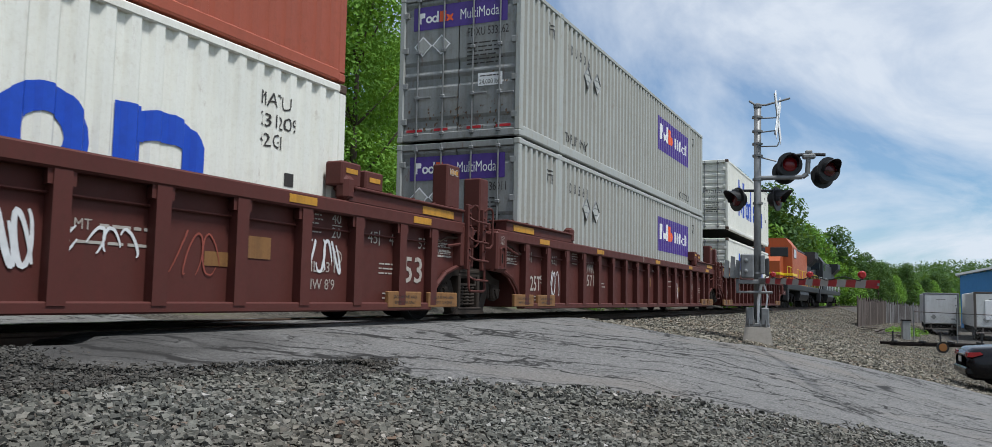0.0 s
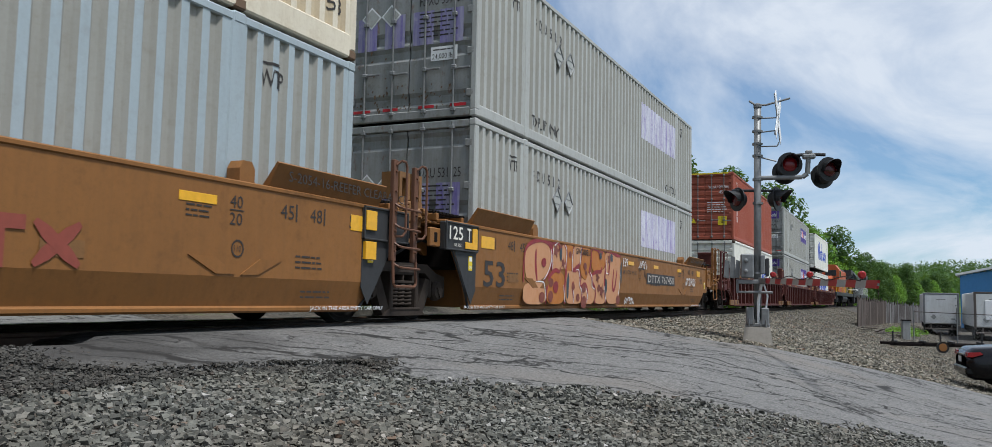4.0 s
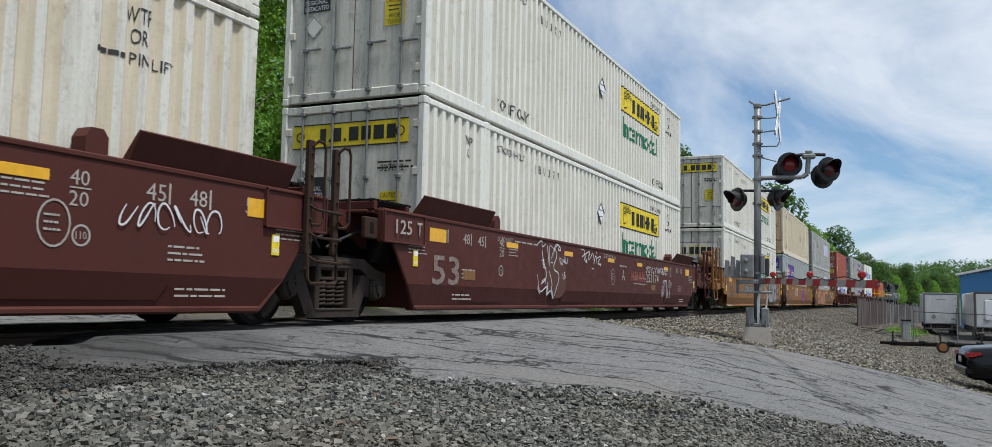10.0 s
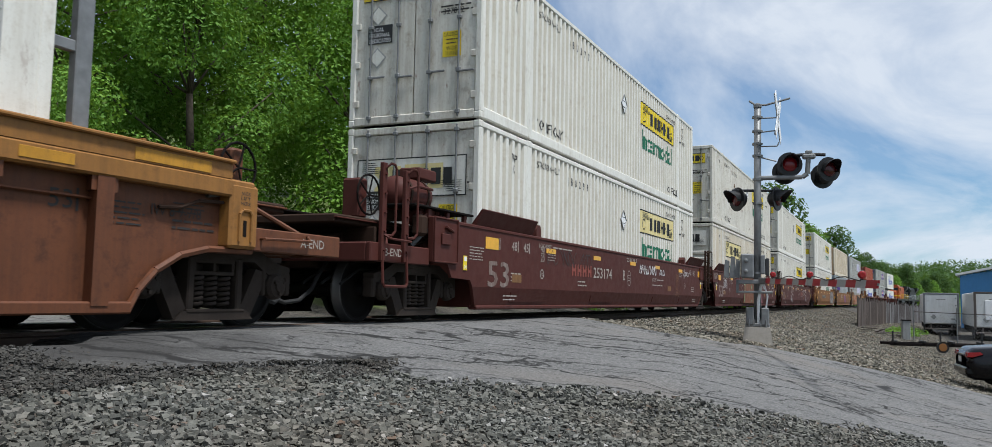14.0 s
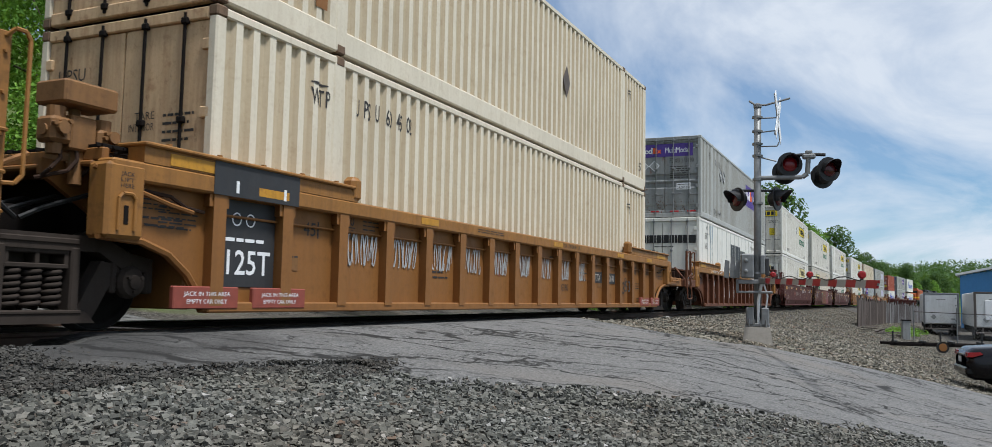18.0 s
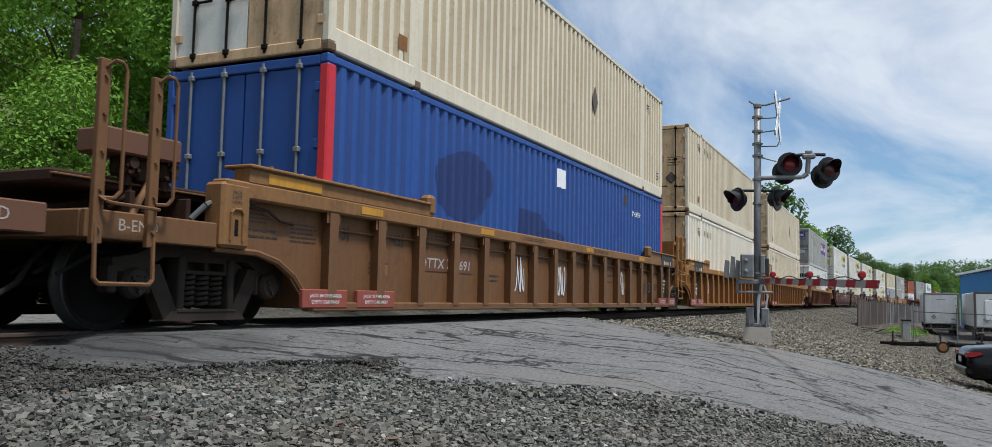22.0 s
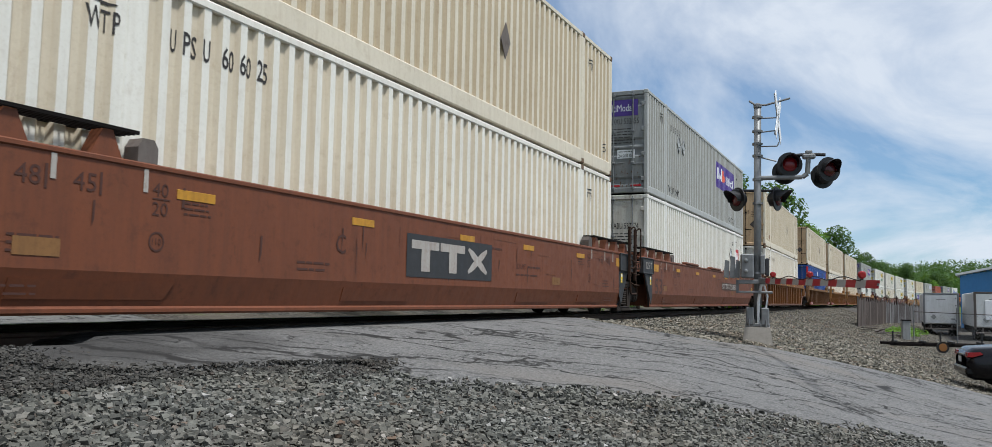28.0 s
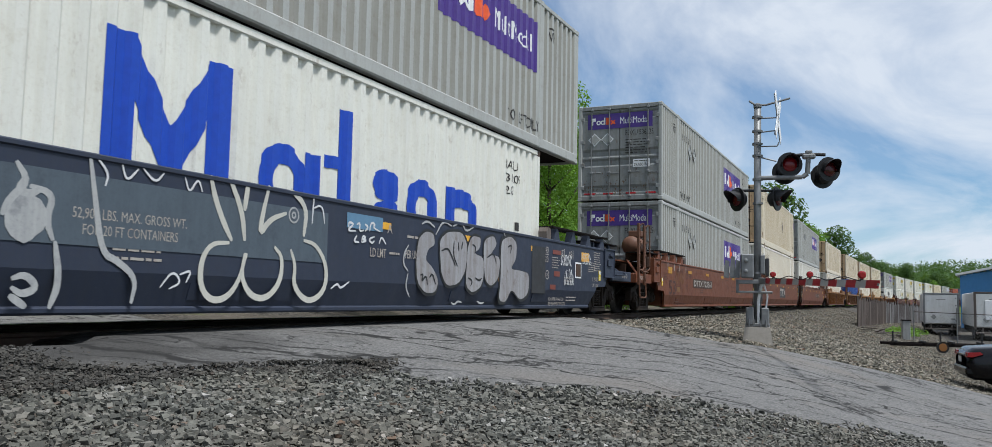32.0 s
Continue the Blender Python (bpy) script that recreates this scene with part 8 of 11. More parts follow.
def sheet_fence():
    root = thing("sheet_fence", "rusty corrugated sheet metal fence", "fence")
    pts = [(66.0, -4.9), (90.0, -6.5), (122.0, -10.4)]
    for (xa, ya), (xb, yb), m in ((pts[0], pts[1], "fence_metal"), (pts[1], pts[2], "fence_grey")):
        n = int(math.hypot(xb - xa, yb - ya) / 0.42)
        for i in range(n):
            u = (i + 0.5) / n
            x, y = xa + (xb - xa) * u, ya + (yb - ya) * u
            z = ground_z(x, y)
            h = 2.0 + 0.12 * math.sin(i * 1.7) + (0.2 if i % 5 == 0 else 0)
            # darker alternate sheets paint in the shaded gaps of the fence
            m2 = "fence_dark" if i % 2 and i % 7 else m
            ob = part("sheet", MB().prism([(-0.17, -0.02), (-0.08, -0.03), (0.0, 0.05), (0.08, 0.06), (0.15, -0.02), (0.08, 0.03), (0.0, 0.02), (-0.08, -0.06)], "z", -0.3, h), m2, root, at=pose(x, y, z, 0, 0, math.degrees(math.atan2(yb - ya, xb - xa))))
    return root


sheet_fence()


def chain_fence():
    root = thing("wire_fence", "chain link fence on steel posts with a top rail", "fence")
    a, b_ = Vector((58.0, -8.35, 0)), Vector((58.0, -20.0, 0))
    n = 6
    for i in range(n):
        p = a.lerp(b_, i / (n - 1))
        z = ground_z(p.x, p.y)
        part("post", MB().cyl((p.x, p.y, z - 0.2), (p.x, p.y, z + 2.3), 0.035, 8), "galv", root)
    z = ground_z(a.x, a.y)
    part("top_rail", MB().cyl((a.x, a.y, z + 1.75), (b_.x, b_.y, ground_z(b_.x, b_.y) + 1.75), 0.022, 8), "fence_dark", root)
    w = MB()
    for i in range(60):
        for s in (-1, 1):
            y0 = a.y + (b_.y - a.y) * i / 60
            y1 = y0 + s * 1.6
            if b_.y <= y1 <= a.y:
                w.cyl((a.x, y0, z), (a.x, y1, z + 1.7), 0.003, 3)
    part("mesh_wire", w, "galv", root)
    return root


chain_fence()


def trailer(label, x, y, turn, panel=False):
    z = ground_z(x, y)
    root = thing("box_trailer", label, "trailer", "parked trailers", at=pose(x, y, z, 0, 0, turn))
    part("body", MB().cbox(0.0, 12.5, -1.26, 1.26, 0.95, 3.42, 0.05), "trailer", root)
    part("rear_frame", MB().cbox(-0.06, 0.02, -1.3, -1.16, 0.88, 3.45, 0.02).cbox(-0.06, 0.02, 1.16, 1.3, 0.88, 3.45, 0.02).cbox(-0.06, 0.02, -1.16, 1.16, 3.32, 3.45, 0.02), "fence_metal" if panel else "galv", root)
    dr = part("door", MB().cbox(-0.05, 0.0, -1.15, 1.15, 1.0, 3.3, 0.02), "trailer", root)
    for k in range(4):
        part("door_hinge", MB().cbox(-0.065, -0.045, -1.1, -1.0, 1.2 + 0.6 * k, 1.28 + 0.6 * k, 0.006), "galv", dr)
    mark(root, Decal().bars(-0.35, 0.35, 2.85, 2.97, 1, 3), "stencil_dark", -0.085, "lettering", "", "rear")
    mark(root, Decal().poly([(-0.77, 1.5), (-0.55, 1.28), (-0.33, 1.5), (-0.55, 1.72)]).rect(0.7, 0.95, 1.3, 1.42), "grey_door", -0.085, "placard", "grey diamond placard", "rear")
    if panel:
        part("patch_panel", MB().cbox(-0.09, -0.05, -1.0, 0.6, 1.5, 2.85, 0.01), "sign_white", root, "white patch panel")
    part("bumper", MB().cbox(-0.05, 0.08, -1.2, 1.2, 0.5, 0.62, 0.02).cbox(0.0, 0.08, -0.8, -0.7, 0.6, 1.05, 0.02).cbox(0.0, 0.08, 0.7, 0.8, 0.6, 1.05, 0.02), "fence_metal", root)
    part("underframe", MB().cbox(0.1, 12.3, -1.15, 1.15, 0.5, 0.95, 0.03), "steel_dark", root)
    for ax in (1.2, 2.5):
        for yy in (-1.1, -0.75, 0.75, 1.1):
            w = part("wheel", MB().lathe([(-0.12, 0.3), (-0.13, 0.47), (-0.08, 0.51), (0.08, 0.51), (0.13, 0.47), (0.12, 0.3)], (ax, yy, 0.51), (0, 1, 0), 20), "rubber", root, "black tyre")
            part("rim", MB().lathe([(-0.09, 0.29), (0.09, 0.29)], (ax, yy, 0.51), (0, 1, 0), 14), "trailer", w)
    return root


trailer("white box trailer with small placard, parked in the yard", 78.0, -10.7, 0)
trailer("white box trailer with rusty frame and patch panel", 69.0, -13.66, 0, panel=True)


def shed():
    root = thing("metal_shed", "blue metal clad shed with shallow gable", "shed", at=pose(92, -12.95, -1.75, 0, 0, -6))
    w, d, h = 24.0, 26.0, 4.95
    n = 44
    b = MB()
    for i in range(n):
        y = 0 - w * i / n
        top = h + (min(w * i / n, w - w * i / n)) * 0.22
        b.prism([(-0.04 if i % 2 else 0.0, 0.0), (-0.04 if i % 2 else 0.0, top), (0.1, top), (0.1, 0.0)], "y", y - w / n, y)
    part("wall", b, "blue_shed", root)
    part("side_wall", MB().box(0.1, d, -0.1, 0.0, 0, h).box(0.1, d, -w, -w + 0.1, 0, h), "blue_shed", root)
    b = MB()
    for s in (0, 1):
        ya, yb = (0.35, -w / 2) if s == 0 else (-w - 0.35, -w / 2)
        za, zb = h - 0.05, h + w / 2 * 0.22
        b.add([(-0.5, ya, za), (-0.5, yb, zb), (d, yb, zb), (d, ya, za), (-0.5, ya, za + 0.22), (-0.5, yb, zb + 0.22), (d, yb, zb + 0.22), (d, ya, za + 0.22)], [(0, 1, 2, 3), (4, 7, 6, 5), (0, 4, 5, 1), (1, 5, 6, 2), (2, 6, 7, 3), (3, 7, 4, 0)])
    part("roof", b, "trailer", root, "pale metal roof")
    return root


shed()


def sedan(x, y, turn):
    """A dark saloon car; its own x axis points backwards to the boot's end at x = 0."""
    z = ground_z(x, y)
    root = thing("car", "black saloon car with red tail lamps, parked by the road", "car", at=pose(x, y, z - 0.02, 0, 0, turn))
    # stations along the car: x, sill, belt and top heights, half widths at sill, belt and top
    loft = [(0.0, 0.42, 0.70, 0.86, 0.70, 0.74, 0.62), (0.05, 0.30, 0.72, 0.98, 0.80, 0.86, 0.74), (0.18, 0.24, 0.76, 1.06, 0.86, 0.905, 0.80), (0.6, 0.22, 0.82, 1.10, 0.89, 0.92, 0.80), (1.0, 0.21, 0.86, 1.15, 0.89, 0.92, 0.76), (1.5, 0.2, 0.88, 1.37, 0.89, 0.92, 0.60), (2.0, 0.2, 0.88, 1.45, 0.89, 0.92, 0.58), (2.7, 0.2, 0.88, 1.45, 0.89, 0.92, 0.58), (3.15, 0.2, 0.87, 1.33, 0.89, 0.92, 0.62), (3.7, 0.2, 0.84, 1.04, 0.89, 0.91, 0.76), (4.4, 0.22, 0.76, 0.90, 0.86, 0.88, 0.70), (4.72, 0.28, 0.62, 0.74, 0.74, 0.78, 0.6)]
    b = MB()
    for x_, zs, zb, zt, hs, hb, ht in loft:
        half = [(0.0, zs), (hs * 0.85, zs), (hs, zs + 0.08), (hb, (zs + zb) / 2 + 0.05), (hb, zb), (hb * 0.97, zb + (zt - zb) * 0.2), ((hb * 0.35 + ht * 0.65), zb + (zt - zb) * 0.7), (ht * 0.93, zt - 0.035), (ht * 0.6, zt - 0.005), (0.0, zt)]
        b.v += [(x_, y_, z_) for y_, z_ in half] + [(x_, -y_, z_) for y_, z_ in reversed(half[1:-1])]
    n = 18
    for j in range(len(loft) - 1):
        for i in range(n):
            b.f.append((j * n + i, j * n + (i + 1) % n, (j + 1) * n + (i + 1) % n, (j + 1) * n + i))
            b.m.append(0)
    b.f += [tuple(range(n)), tuple(reversed(range((len(loft) - 1) * n, len(loft) * n)))]
    b.m += [0, 0]
    part("body", b, "car_black", root, "", True)
    part("rear_window", MB().add([(1.02, -0.6, 1.155), (1.02, 0.6, 1.155), (1.5, 0.5, 1.38), (1.5, -0.5, 1.38)], [(0, 3, 2, 1)]).add([(1.02, -0.6, 1.175), (1.02, 0.6, 1.175), (1.5, 0.5, 1.40), (1.5, -0.5, 1.40)], [(0, 1, 2, 3)]), "glass", root, "dark rear window")
    for s in (-1, 1):
        part("side_window", MB().prism([(1.35, 1.04), (3.35, 1.04), (2.85, 1.34), (1.75, 1.34)], "y", min(s * 0.70, s * 0.79), max(s * 0.70, s * 0.79)), "glass", root)
        part("tail_lamp", MB().prism([(-0.005, 0.82), (0.02, 0.93), (0.30, 0.95), (0.36, 0.9), (0.12, 0.82)], "y", min(s * 0.56, s * 0.918), max(s * 0.56, s * 0.918)), "tail_red", root, "red tail lamp")
        for wx in (0.93, 3.7):
            w = part("wheel", MB().lathe([(-0.1, 0.22), (-0.11, 0.3), (-0.08, 0.33), (0.08, 0.33), (0.11, 0.3), (0.1, 0.22)], (wx, s * 0.82, 0.33), (0, 1, 0), 22), "rubber", root, "black tyre")
            rim = MB().lathe([(-0.1, 0.235), (-0.115, 0.22), (-0.115, 0.19)], (wx, s * 0.82, 0.33), (0, -s * -1.0, 0), 18)
            for i in range(5):
                a = i * 1.2566
                rim.cbox(wx - 0.03, wx + 0.03, min(s * 0.92, s * 0.935), max(s * 0.92, s * 0.935), 0.33, 0.54, 0.008) if i == 0 else rim.cyl((wx, s * 0.93, 0.33), (wx + 0.21 * math.sin(a), s * 0.93, 0.33 + 0.21 * math.cos(a)), 0.03, 6)
            part("rim", rim, "chrome", w, "silver alloy rim")
    part("bumper", MB().cbox(-0.04, 0.2, -0.86, 0.86, 0.36, 0.56, 0.04), "car_black", root)
    part("boot_line", MB().cbox(-0.012, 0.03, -0.56, 0.56, 0.86, 0.885, 0.005), "chrome", root, "chrome boot strip")
    part("plate", MB().cbox(-0.03, -0.01, -0.16, 0.16, 0.66, 0.80, 0.004), "sign_white", root)
    return root


sedan(26.0, -8.93, -84)


def rail_cart():
    x, y = 44.0, -8.6
    root = thing("steel_cart", "black steel frame cart with orange wheels", "cart", at=pose(x, y, ground_z(x, y), 0, 0, -78))
    part("beam", MB().cbox(-1.6, 3.8, -0.35, -0.27, 0.28, 0.42, 0.02).cbox(-1.9, 3.5, 0.2, 0.28, 0.3, 0.44, 0.02), "steel_dark", root)
    for i in range(5):
        u = -1.4 + i * 1.2
        part("cross_bar", MB().cbox(u, u + 0.12, -0.4, 0.4, 0.42, 0.52, 0.01), "black_paint", root)
    for u in (-1.5, 0.5, 2.2, 3.6):
        part("stake", MB().cbox(u, u + 0.07, -0.36, -0.28, 0.5, 0.95, 0.01), "black_paint", root)
    for u in (0.6, 3.2):
        w = part("wheel", MB().lathe([(-0.05, 0.05), (-0.05, 0.22), (-0.06, 0.26), (0.06, 0.26), (0.05, 0.22), (0.05, 0.05)], (u, -0.42, 0.26), (0, 1, 0), 18), "rubber", root)
        part("rim", MB().lathe([(-0.07, 0.17), (-0.02, 0.19)], (u, -0.42, 0.26), (0, 1, 0), 14), "tan", w, "orange rim")
    return root


rail_cart()
cab_x, cab_y = 56.5, -7.9
cabinet = thing("utility_cabinet", "grey steel utility cabinet", "cabinet", at=pose(cab_x, cab_y, ground_z(cab_x, cab_y), 0, 0, 10))
part("body", MB().cbox(-0.2, 0.2, -0.22, 0.22, 0.0, 1.15, 0.03), "grey_door", cabinet)
part("lid", MB().cbox(-0.24, 0.24, -0.26, 0.26, 1.15, 1.21, 0.02), "steel_dark", cabinet)
for i in range(9):
    x, y = 60 + rnd.uniform(-3, 3), -6.6 + rnd.uniform(-1.2, 1.0)
    a = thing("scrap_plank", "discarded weathered plank on the ground", "plank", "scrap by the fence", at=pose(x, y, ground_z(x, y) + 0.06 + 0.02 * i, 0, rnd.uniform(-6, 6), rnd.uniform(0, 180)))
    part("plank", MB().cbox(-0.9, 0.9, -0.1, 0.1, 0, 0.05, 0.008), "tie" if i % 2 else "fence_metal", a)


def weeds():
    """Grass tufts and weeds between the fence and the trailers."""
    wr = random.Random(8)
    tufts = []
    for i in range(26):
        x = wr.uniform(61, 74)
        y = -6.6 - (x - 66) * 0.11 - wr.uniform(0.5, 2.2)
        tufts.append((x, y, ground_z(x, y) + 0.1, wr.uniform(0.15, 0.5)))
    return leaf_mesh("weeds", tufts, 2500, 0.06, "leaf_b", 77, 0.1)


tagged(new("weeds", weeds()), "green weeds growing between the fence and trailers", "weeds", kind="stuff")

# ---- the train: place of each unit's middle along the track at 0 s ----
UNIT_AT = (41.5, 22.0, 2.5, -20.25, -39.8, -59.5, -83.2, -102.9, -122.5, -146.1, -169.6, -189.2, -208.8, -232.1, -255.4, -274.85, -294.1, -317.55)
FLOOR_Z = 0.36
ROLLING = []  # (thing, place along the track at 0 s, height)


def load(unit, lower, upper, h=2.9, shift=0.0, shift_up=0.0):
    ROLLING.append((lower, UNIT_AT[unit] + shift, FLOOR_Z))
    ROLLING.append((upper, UNIT_AT[unit] + shift_up, FLOOR_Z + h + 0.03))


def car_at(unit, car):
    ROLLING.append((car, UNIT_AT[unit], 0.0))
    return car


def plate_number(car, x, y, text="DTTX 767450", w=3.1, z0=0.78, z1=1.06, mat="charcoal"):
    mark(car, Decal().rect(x, x + w, z0, z1), mat, y, "number_plate_patch", "dark number patch")
    mark(car, Decal().text(text, x + 0.12, z0 + 0.045, z1 - z0 - 0.09, w - 0.24, 0.01, 0.12), "stencil", y - 0.004, "lettering", "white number lettering")


def slab_logo(car, x, y, w, z0, z1, mat, plate=None):
    """An owner's mark as three plain slab shapes."""
    if plate:
        mark(car, Decal().rect(x - 0.12, x + w + 0.12, z0 - 0.08, z1 + 0.08), plate, y, "logo_plate", "dark logo patch")
    d = Decal()
    k, h = w / 3, z1 - z0
    for i in (0, 1):
        d.rect(x + i * k, x + (i + 0.95) * k, z0 + h * 0.72, z1).rect(x + (i + 0.33) * k, x + (i + 0.63) * k, z0, z0 + h * 0.72)
    d.line([(x + 2.1 * k, z0 + h * 0.08), (x + 2.9 * k, z0 + h * 0.92)], h * 0.28).line([(x + 2.1 * k, z0 + h * 0.92), (x + 2.9 * k, z0 + h * 0.08)], h * 0.28)
    mark(car, d, mat, y - 0.004, "logo_shape", "slab shaped owner's mark")


def jack_plates(car, mat, face, y=-1.5235):
    for s in (-1, 1):
        for a in (0, 1):
            x = s * 7.75 + (a - 0.5) * 1.05
            part("jacking_plate", MB().cbox(x - 0.42, x + 0.42, y - 0.006, y + 0.05, 0.21, 0.42, 0.01), mat, car, "jacking notice plate")
            mark(car, Decal().text("JACK IN THIS AREA", x - 0.3, 0.33, 0.04, 0.6).text("EMPTY CAR ONLY", x - 0.26, 0.26, 0.04, 0.52), face, y - 0.009, "lettering", "small stencil")


def tags(car, y, specs):
    for mat, u0, u1, z0, z1, wd, seed, n in specs:
        mark(car, Decal().scrawl(u0, u1, z0, z1, wd, seed, n), mat, y, "graffiti", "sprayed scrawl")


# three maroon ribbed units
def maroon_unit(u, rear, front):
    car = car_at(u, rib_car("maroon ribbed double-stack well car with worn white stencils", "maroon", rear=rear, front=front, short=0.7 if rear == "cpl" else 0.0))
    small_marks(car, "stencil", RP, 5 + u)
    jack_plates(car, "tan_dark", "stencil_dark")
    mark(car, Decal().text("53", 7.35, 0.55, 0.34, 0.5, 0.01).text("25T", -7.75, 0.5, 0.26, 0.5, 0.01), "stencil", RP - 0.003, "lettering", "large worn white numerals")
    mark(car, Decal().text("VRWK", -5.0, 0.92, 0.24, 0.85).text("20571", -5.0, 0.64, 0.24, 0.85), "stencil", RP - 0.003, "lettering", "white car number")
    mark(car, Decal().text("IL 53'1", 5.35, 0.62, 0.12, 0.45).text("IW 8'9", 5.35, 0.42, 0.12, 0.45), "stencil", RP - 0.003, "lettering", "white stencil")
    mark(car, Decal().text("B", -0.6, 1.33, 0.12), "stencil", RS, "lettering", "white stencil")
    for x in (-3.9, 0.4, 4.4):
        mark(car, Decal().rect(x - 0.25, x + 0.25, 0.72, 0.95), "tan_dark", RP - 0.002, "notice", "ochre notice plate")
    return car


c0 = maroon_unit(0, "art", "cpl")
c1 = maroon_unit(1, "art", "art")
tags(c1, RP - 0.004, [("white_spray", -6.9, -6.3, 0.4, 0.9, 0.03, 41, 3), ("white_spray", 3.2, 3.8, 0.4, 0.9, 0.035, 42, 4)])
c2 = maroon_unit(2, "cpl", "art")
tags(c2, RP - 0.004, [("white_spray", -6.95, -6.25, 0.45, 1.1, 0.035, 1, 4), ("white_spray", -2.95, -2.3, 0.35, 0.8, 0.04, 2, 4), ("white_spray", 1.15, 1.9, 0.5, 1.0, 0.05, 3, 5), ("white_spray", 2.15, 2.9, 0.65, 0.9, 0.03, 4, 4), ("white_spray", 5.25, 5.9, 0.6, 1.0, 0.04, 6, 4), ("white_spray", 0.1, 0.8, 0.5, 1.1, 0.04, 71, 4), ("stencil_rust", 3.2, 3.9, 0.5, 0.95, 0.02, 72, 3)])
mark(c2, Decal().text("SKIN", -6.95, 1.0, 0.14, 0.5).text("OGK", -6.9, 0.78, 0.14, 0.45).text("3/20", -6.75, 0.42, 0.13, 0.4), "white_spray", RP - 0.006, "graffiti", "white sprayed letters")
for c in (c1, c2):
    for x, z in ((8.35, 2.3), (5.75, 1.95), (6.25, 1.9)):
        part("lock_box", MB().cbox(x, x + 0.4, -1.5, -1.25, 1.66, z, 0.02), "maroon", c, "upright box for container locks")
        part("box_band", MB().cbox(x + 0.08, x + 0.32, -1.506, -1.5, z - 0.14, z - 0.08, 0.002), "reflector_old", c)
    mark(c, Decal().text("IBC", 8.42, 2.14, 0.1, 0.26), "stencil", -1.508, "lettering", "white stencil")
for c in (c0, c1):
    for y in (-1.45, 1.15):
        part("lock_box", MB().cbox(-9.95, -9.65, y, y + 0.3, 1.47, 2.25, 0.02), "maroon", c, "upright box for container locks")
    ladder(c, -10.6, "maroon", -1.58, 0.45, 1.75, 0.5, (0.62, 0.92, 1.2, 1.5))
brake_cage(c2, -1, "maroon", 0.3)
ladder(c2, -10.7, "maroon", -1.52, 0.42, 2.22, 0.58)
load(0, ocean_box("warm white ocean container with large blue shapes, in the well"), ocean_box("warm white ocean container with large blue shapes, on top", 2.9), 2.9)
g_old = violet_sign_box("weathered grey domestic container with a violet sign, yellow stains", old=True, number="533262")
g_low = violet_sign_box("weathered grey domestic container with a violet sign, in the well", old=True, number="536011")
load(1, g_low, g_old)
load(2, ocean_box("warm white ocean container with rusty posts and large blue shapes"), red_box("oxide red high ocean container with white vertical blocks"), 2.59, 0.05, 0.05)


# three tan smooth units
def tan_unit(u, rear, front, letter):
    car = car_at(u, smooth_car("tan smooth-sided double-stack well car with graffiti", "tan", rear, front, dark_end=True))
    small_marks(car, "stencil_dark", SP, 20 + u)
    mark(car, Decal().text("53", -8.15, 0.54, 0.40, 0.82, 0.012), "stencil_dark", SP - 0.002, "lettering", "large dark numerals")
    mark(car, Decal().text("S-2054-16-REEFER CLEARANCE", 6.5, 1.55, 0.11, 2.4), "stencil_dark", -1.60, "lettering", "dark stencil")
    for s in (-1, 1):
        for k in (0, 1):
            x = (5.2 if s > 0 else -6.5) + k * 0.8
            p = [(x, 0.71), (x + 0.34, 0.71), (x + 0.62, 0.55), (x + 0.36, 0.545)] if k == 0 else [(x + 0.52, 0.71), (x + 0.18, 0.71), (x - 0.1, 0.545), (x + 0.16, 0.55)]
            part("lift_pad", MB().prism(p, "y", -1.532, -1.50), "tan", car)
    for x in (-7.9, 7.9):
        mark(car, Decal().text("JACK IN THIS AREA EMPTY CAR ONLY", x - 0.8, 0.185, 0.045, 1.5), "sign_white", -1.474, "lettering", "small white stencil")
    if rear == "art":
        mark(car, Decal().text("125", -9.38, 1.20, 0.19, 0.42, 0.008).text("T", -8.82, 1.20, 0.19, 0.13, 0.008).text("REL ROD", -9.22, 1.10, 0.045, 0.22), "cream_pale", -1.569, "lettering", "cream numerals")
        part("reflector_plate", MB().cbox(-8.62, -8.46, -1.568, -1.55, 1.08, 1.40, 0.004).cbox(-8.86, -8.62, -1.568, -1.55, 1.08, 1.18, 0.004), "reflector", car, "amber corner plate")
    if front == "art":
        for z0, z1 in ((1.16, 1.40), (0.80, 1.02)):
            part("reflector_plate", MB().cbox(8.03, 8.26, -1.572, -1.52, z0, z1, 0.004), "reflector", car, "amber plate")
    mark(car, Decal().text(letter, 1.3 if letter == "A" else -1.1, 0.9, 0.22), "stencil_dark", SP - 0.002, "lettering", "dark unit letter")
    return car


t3 = tan_unit(3, "art", "cpl", "A")
mark(t3, Decal().text("LMT", -0.6, 0.98, 0.09, 0.22, 0.004).text("117,700", -0.3, 0.98, 0.09, 0.4, 0.004).text("PER UNIT", 0.2, 0.98, 0.09, 0.42, 0.004).rect(0.82, 0.84, 0.88, 1.12).rect(0.98, 1.0, 0.88, 1.12).rect(0.84, 0.98, 0.88, 0.9).rect(0.84, 0.98, 1.1, 1.12).text("H", 0.88, 0.92, 0.08).text("DTTX 767450 A", 0.75, 1.34, 0.07, 0.75).text("GWG33E", -3.9, 1.27, 0.12, 0.75, 0.006), "stencil_dark", SP - 0.012, "lettering", "dark stencil")
plate_number(t3, 1.57, SP - 0.003)
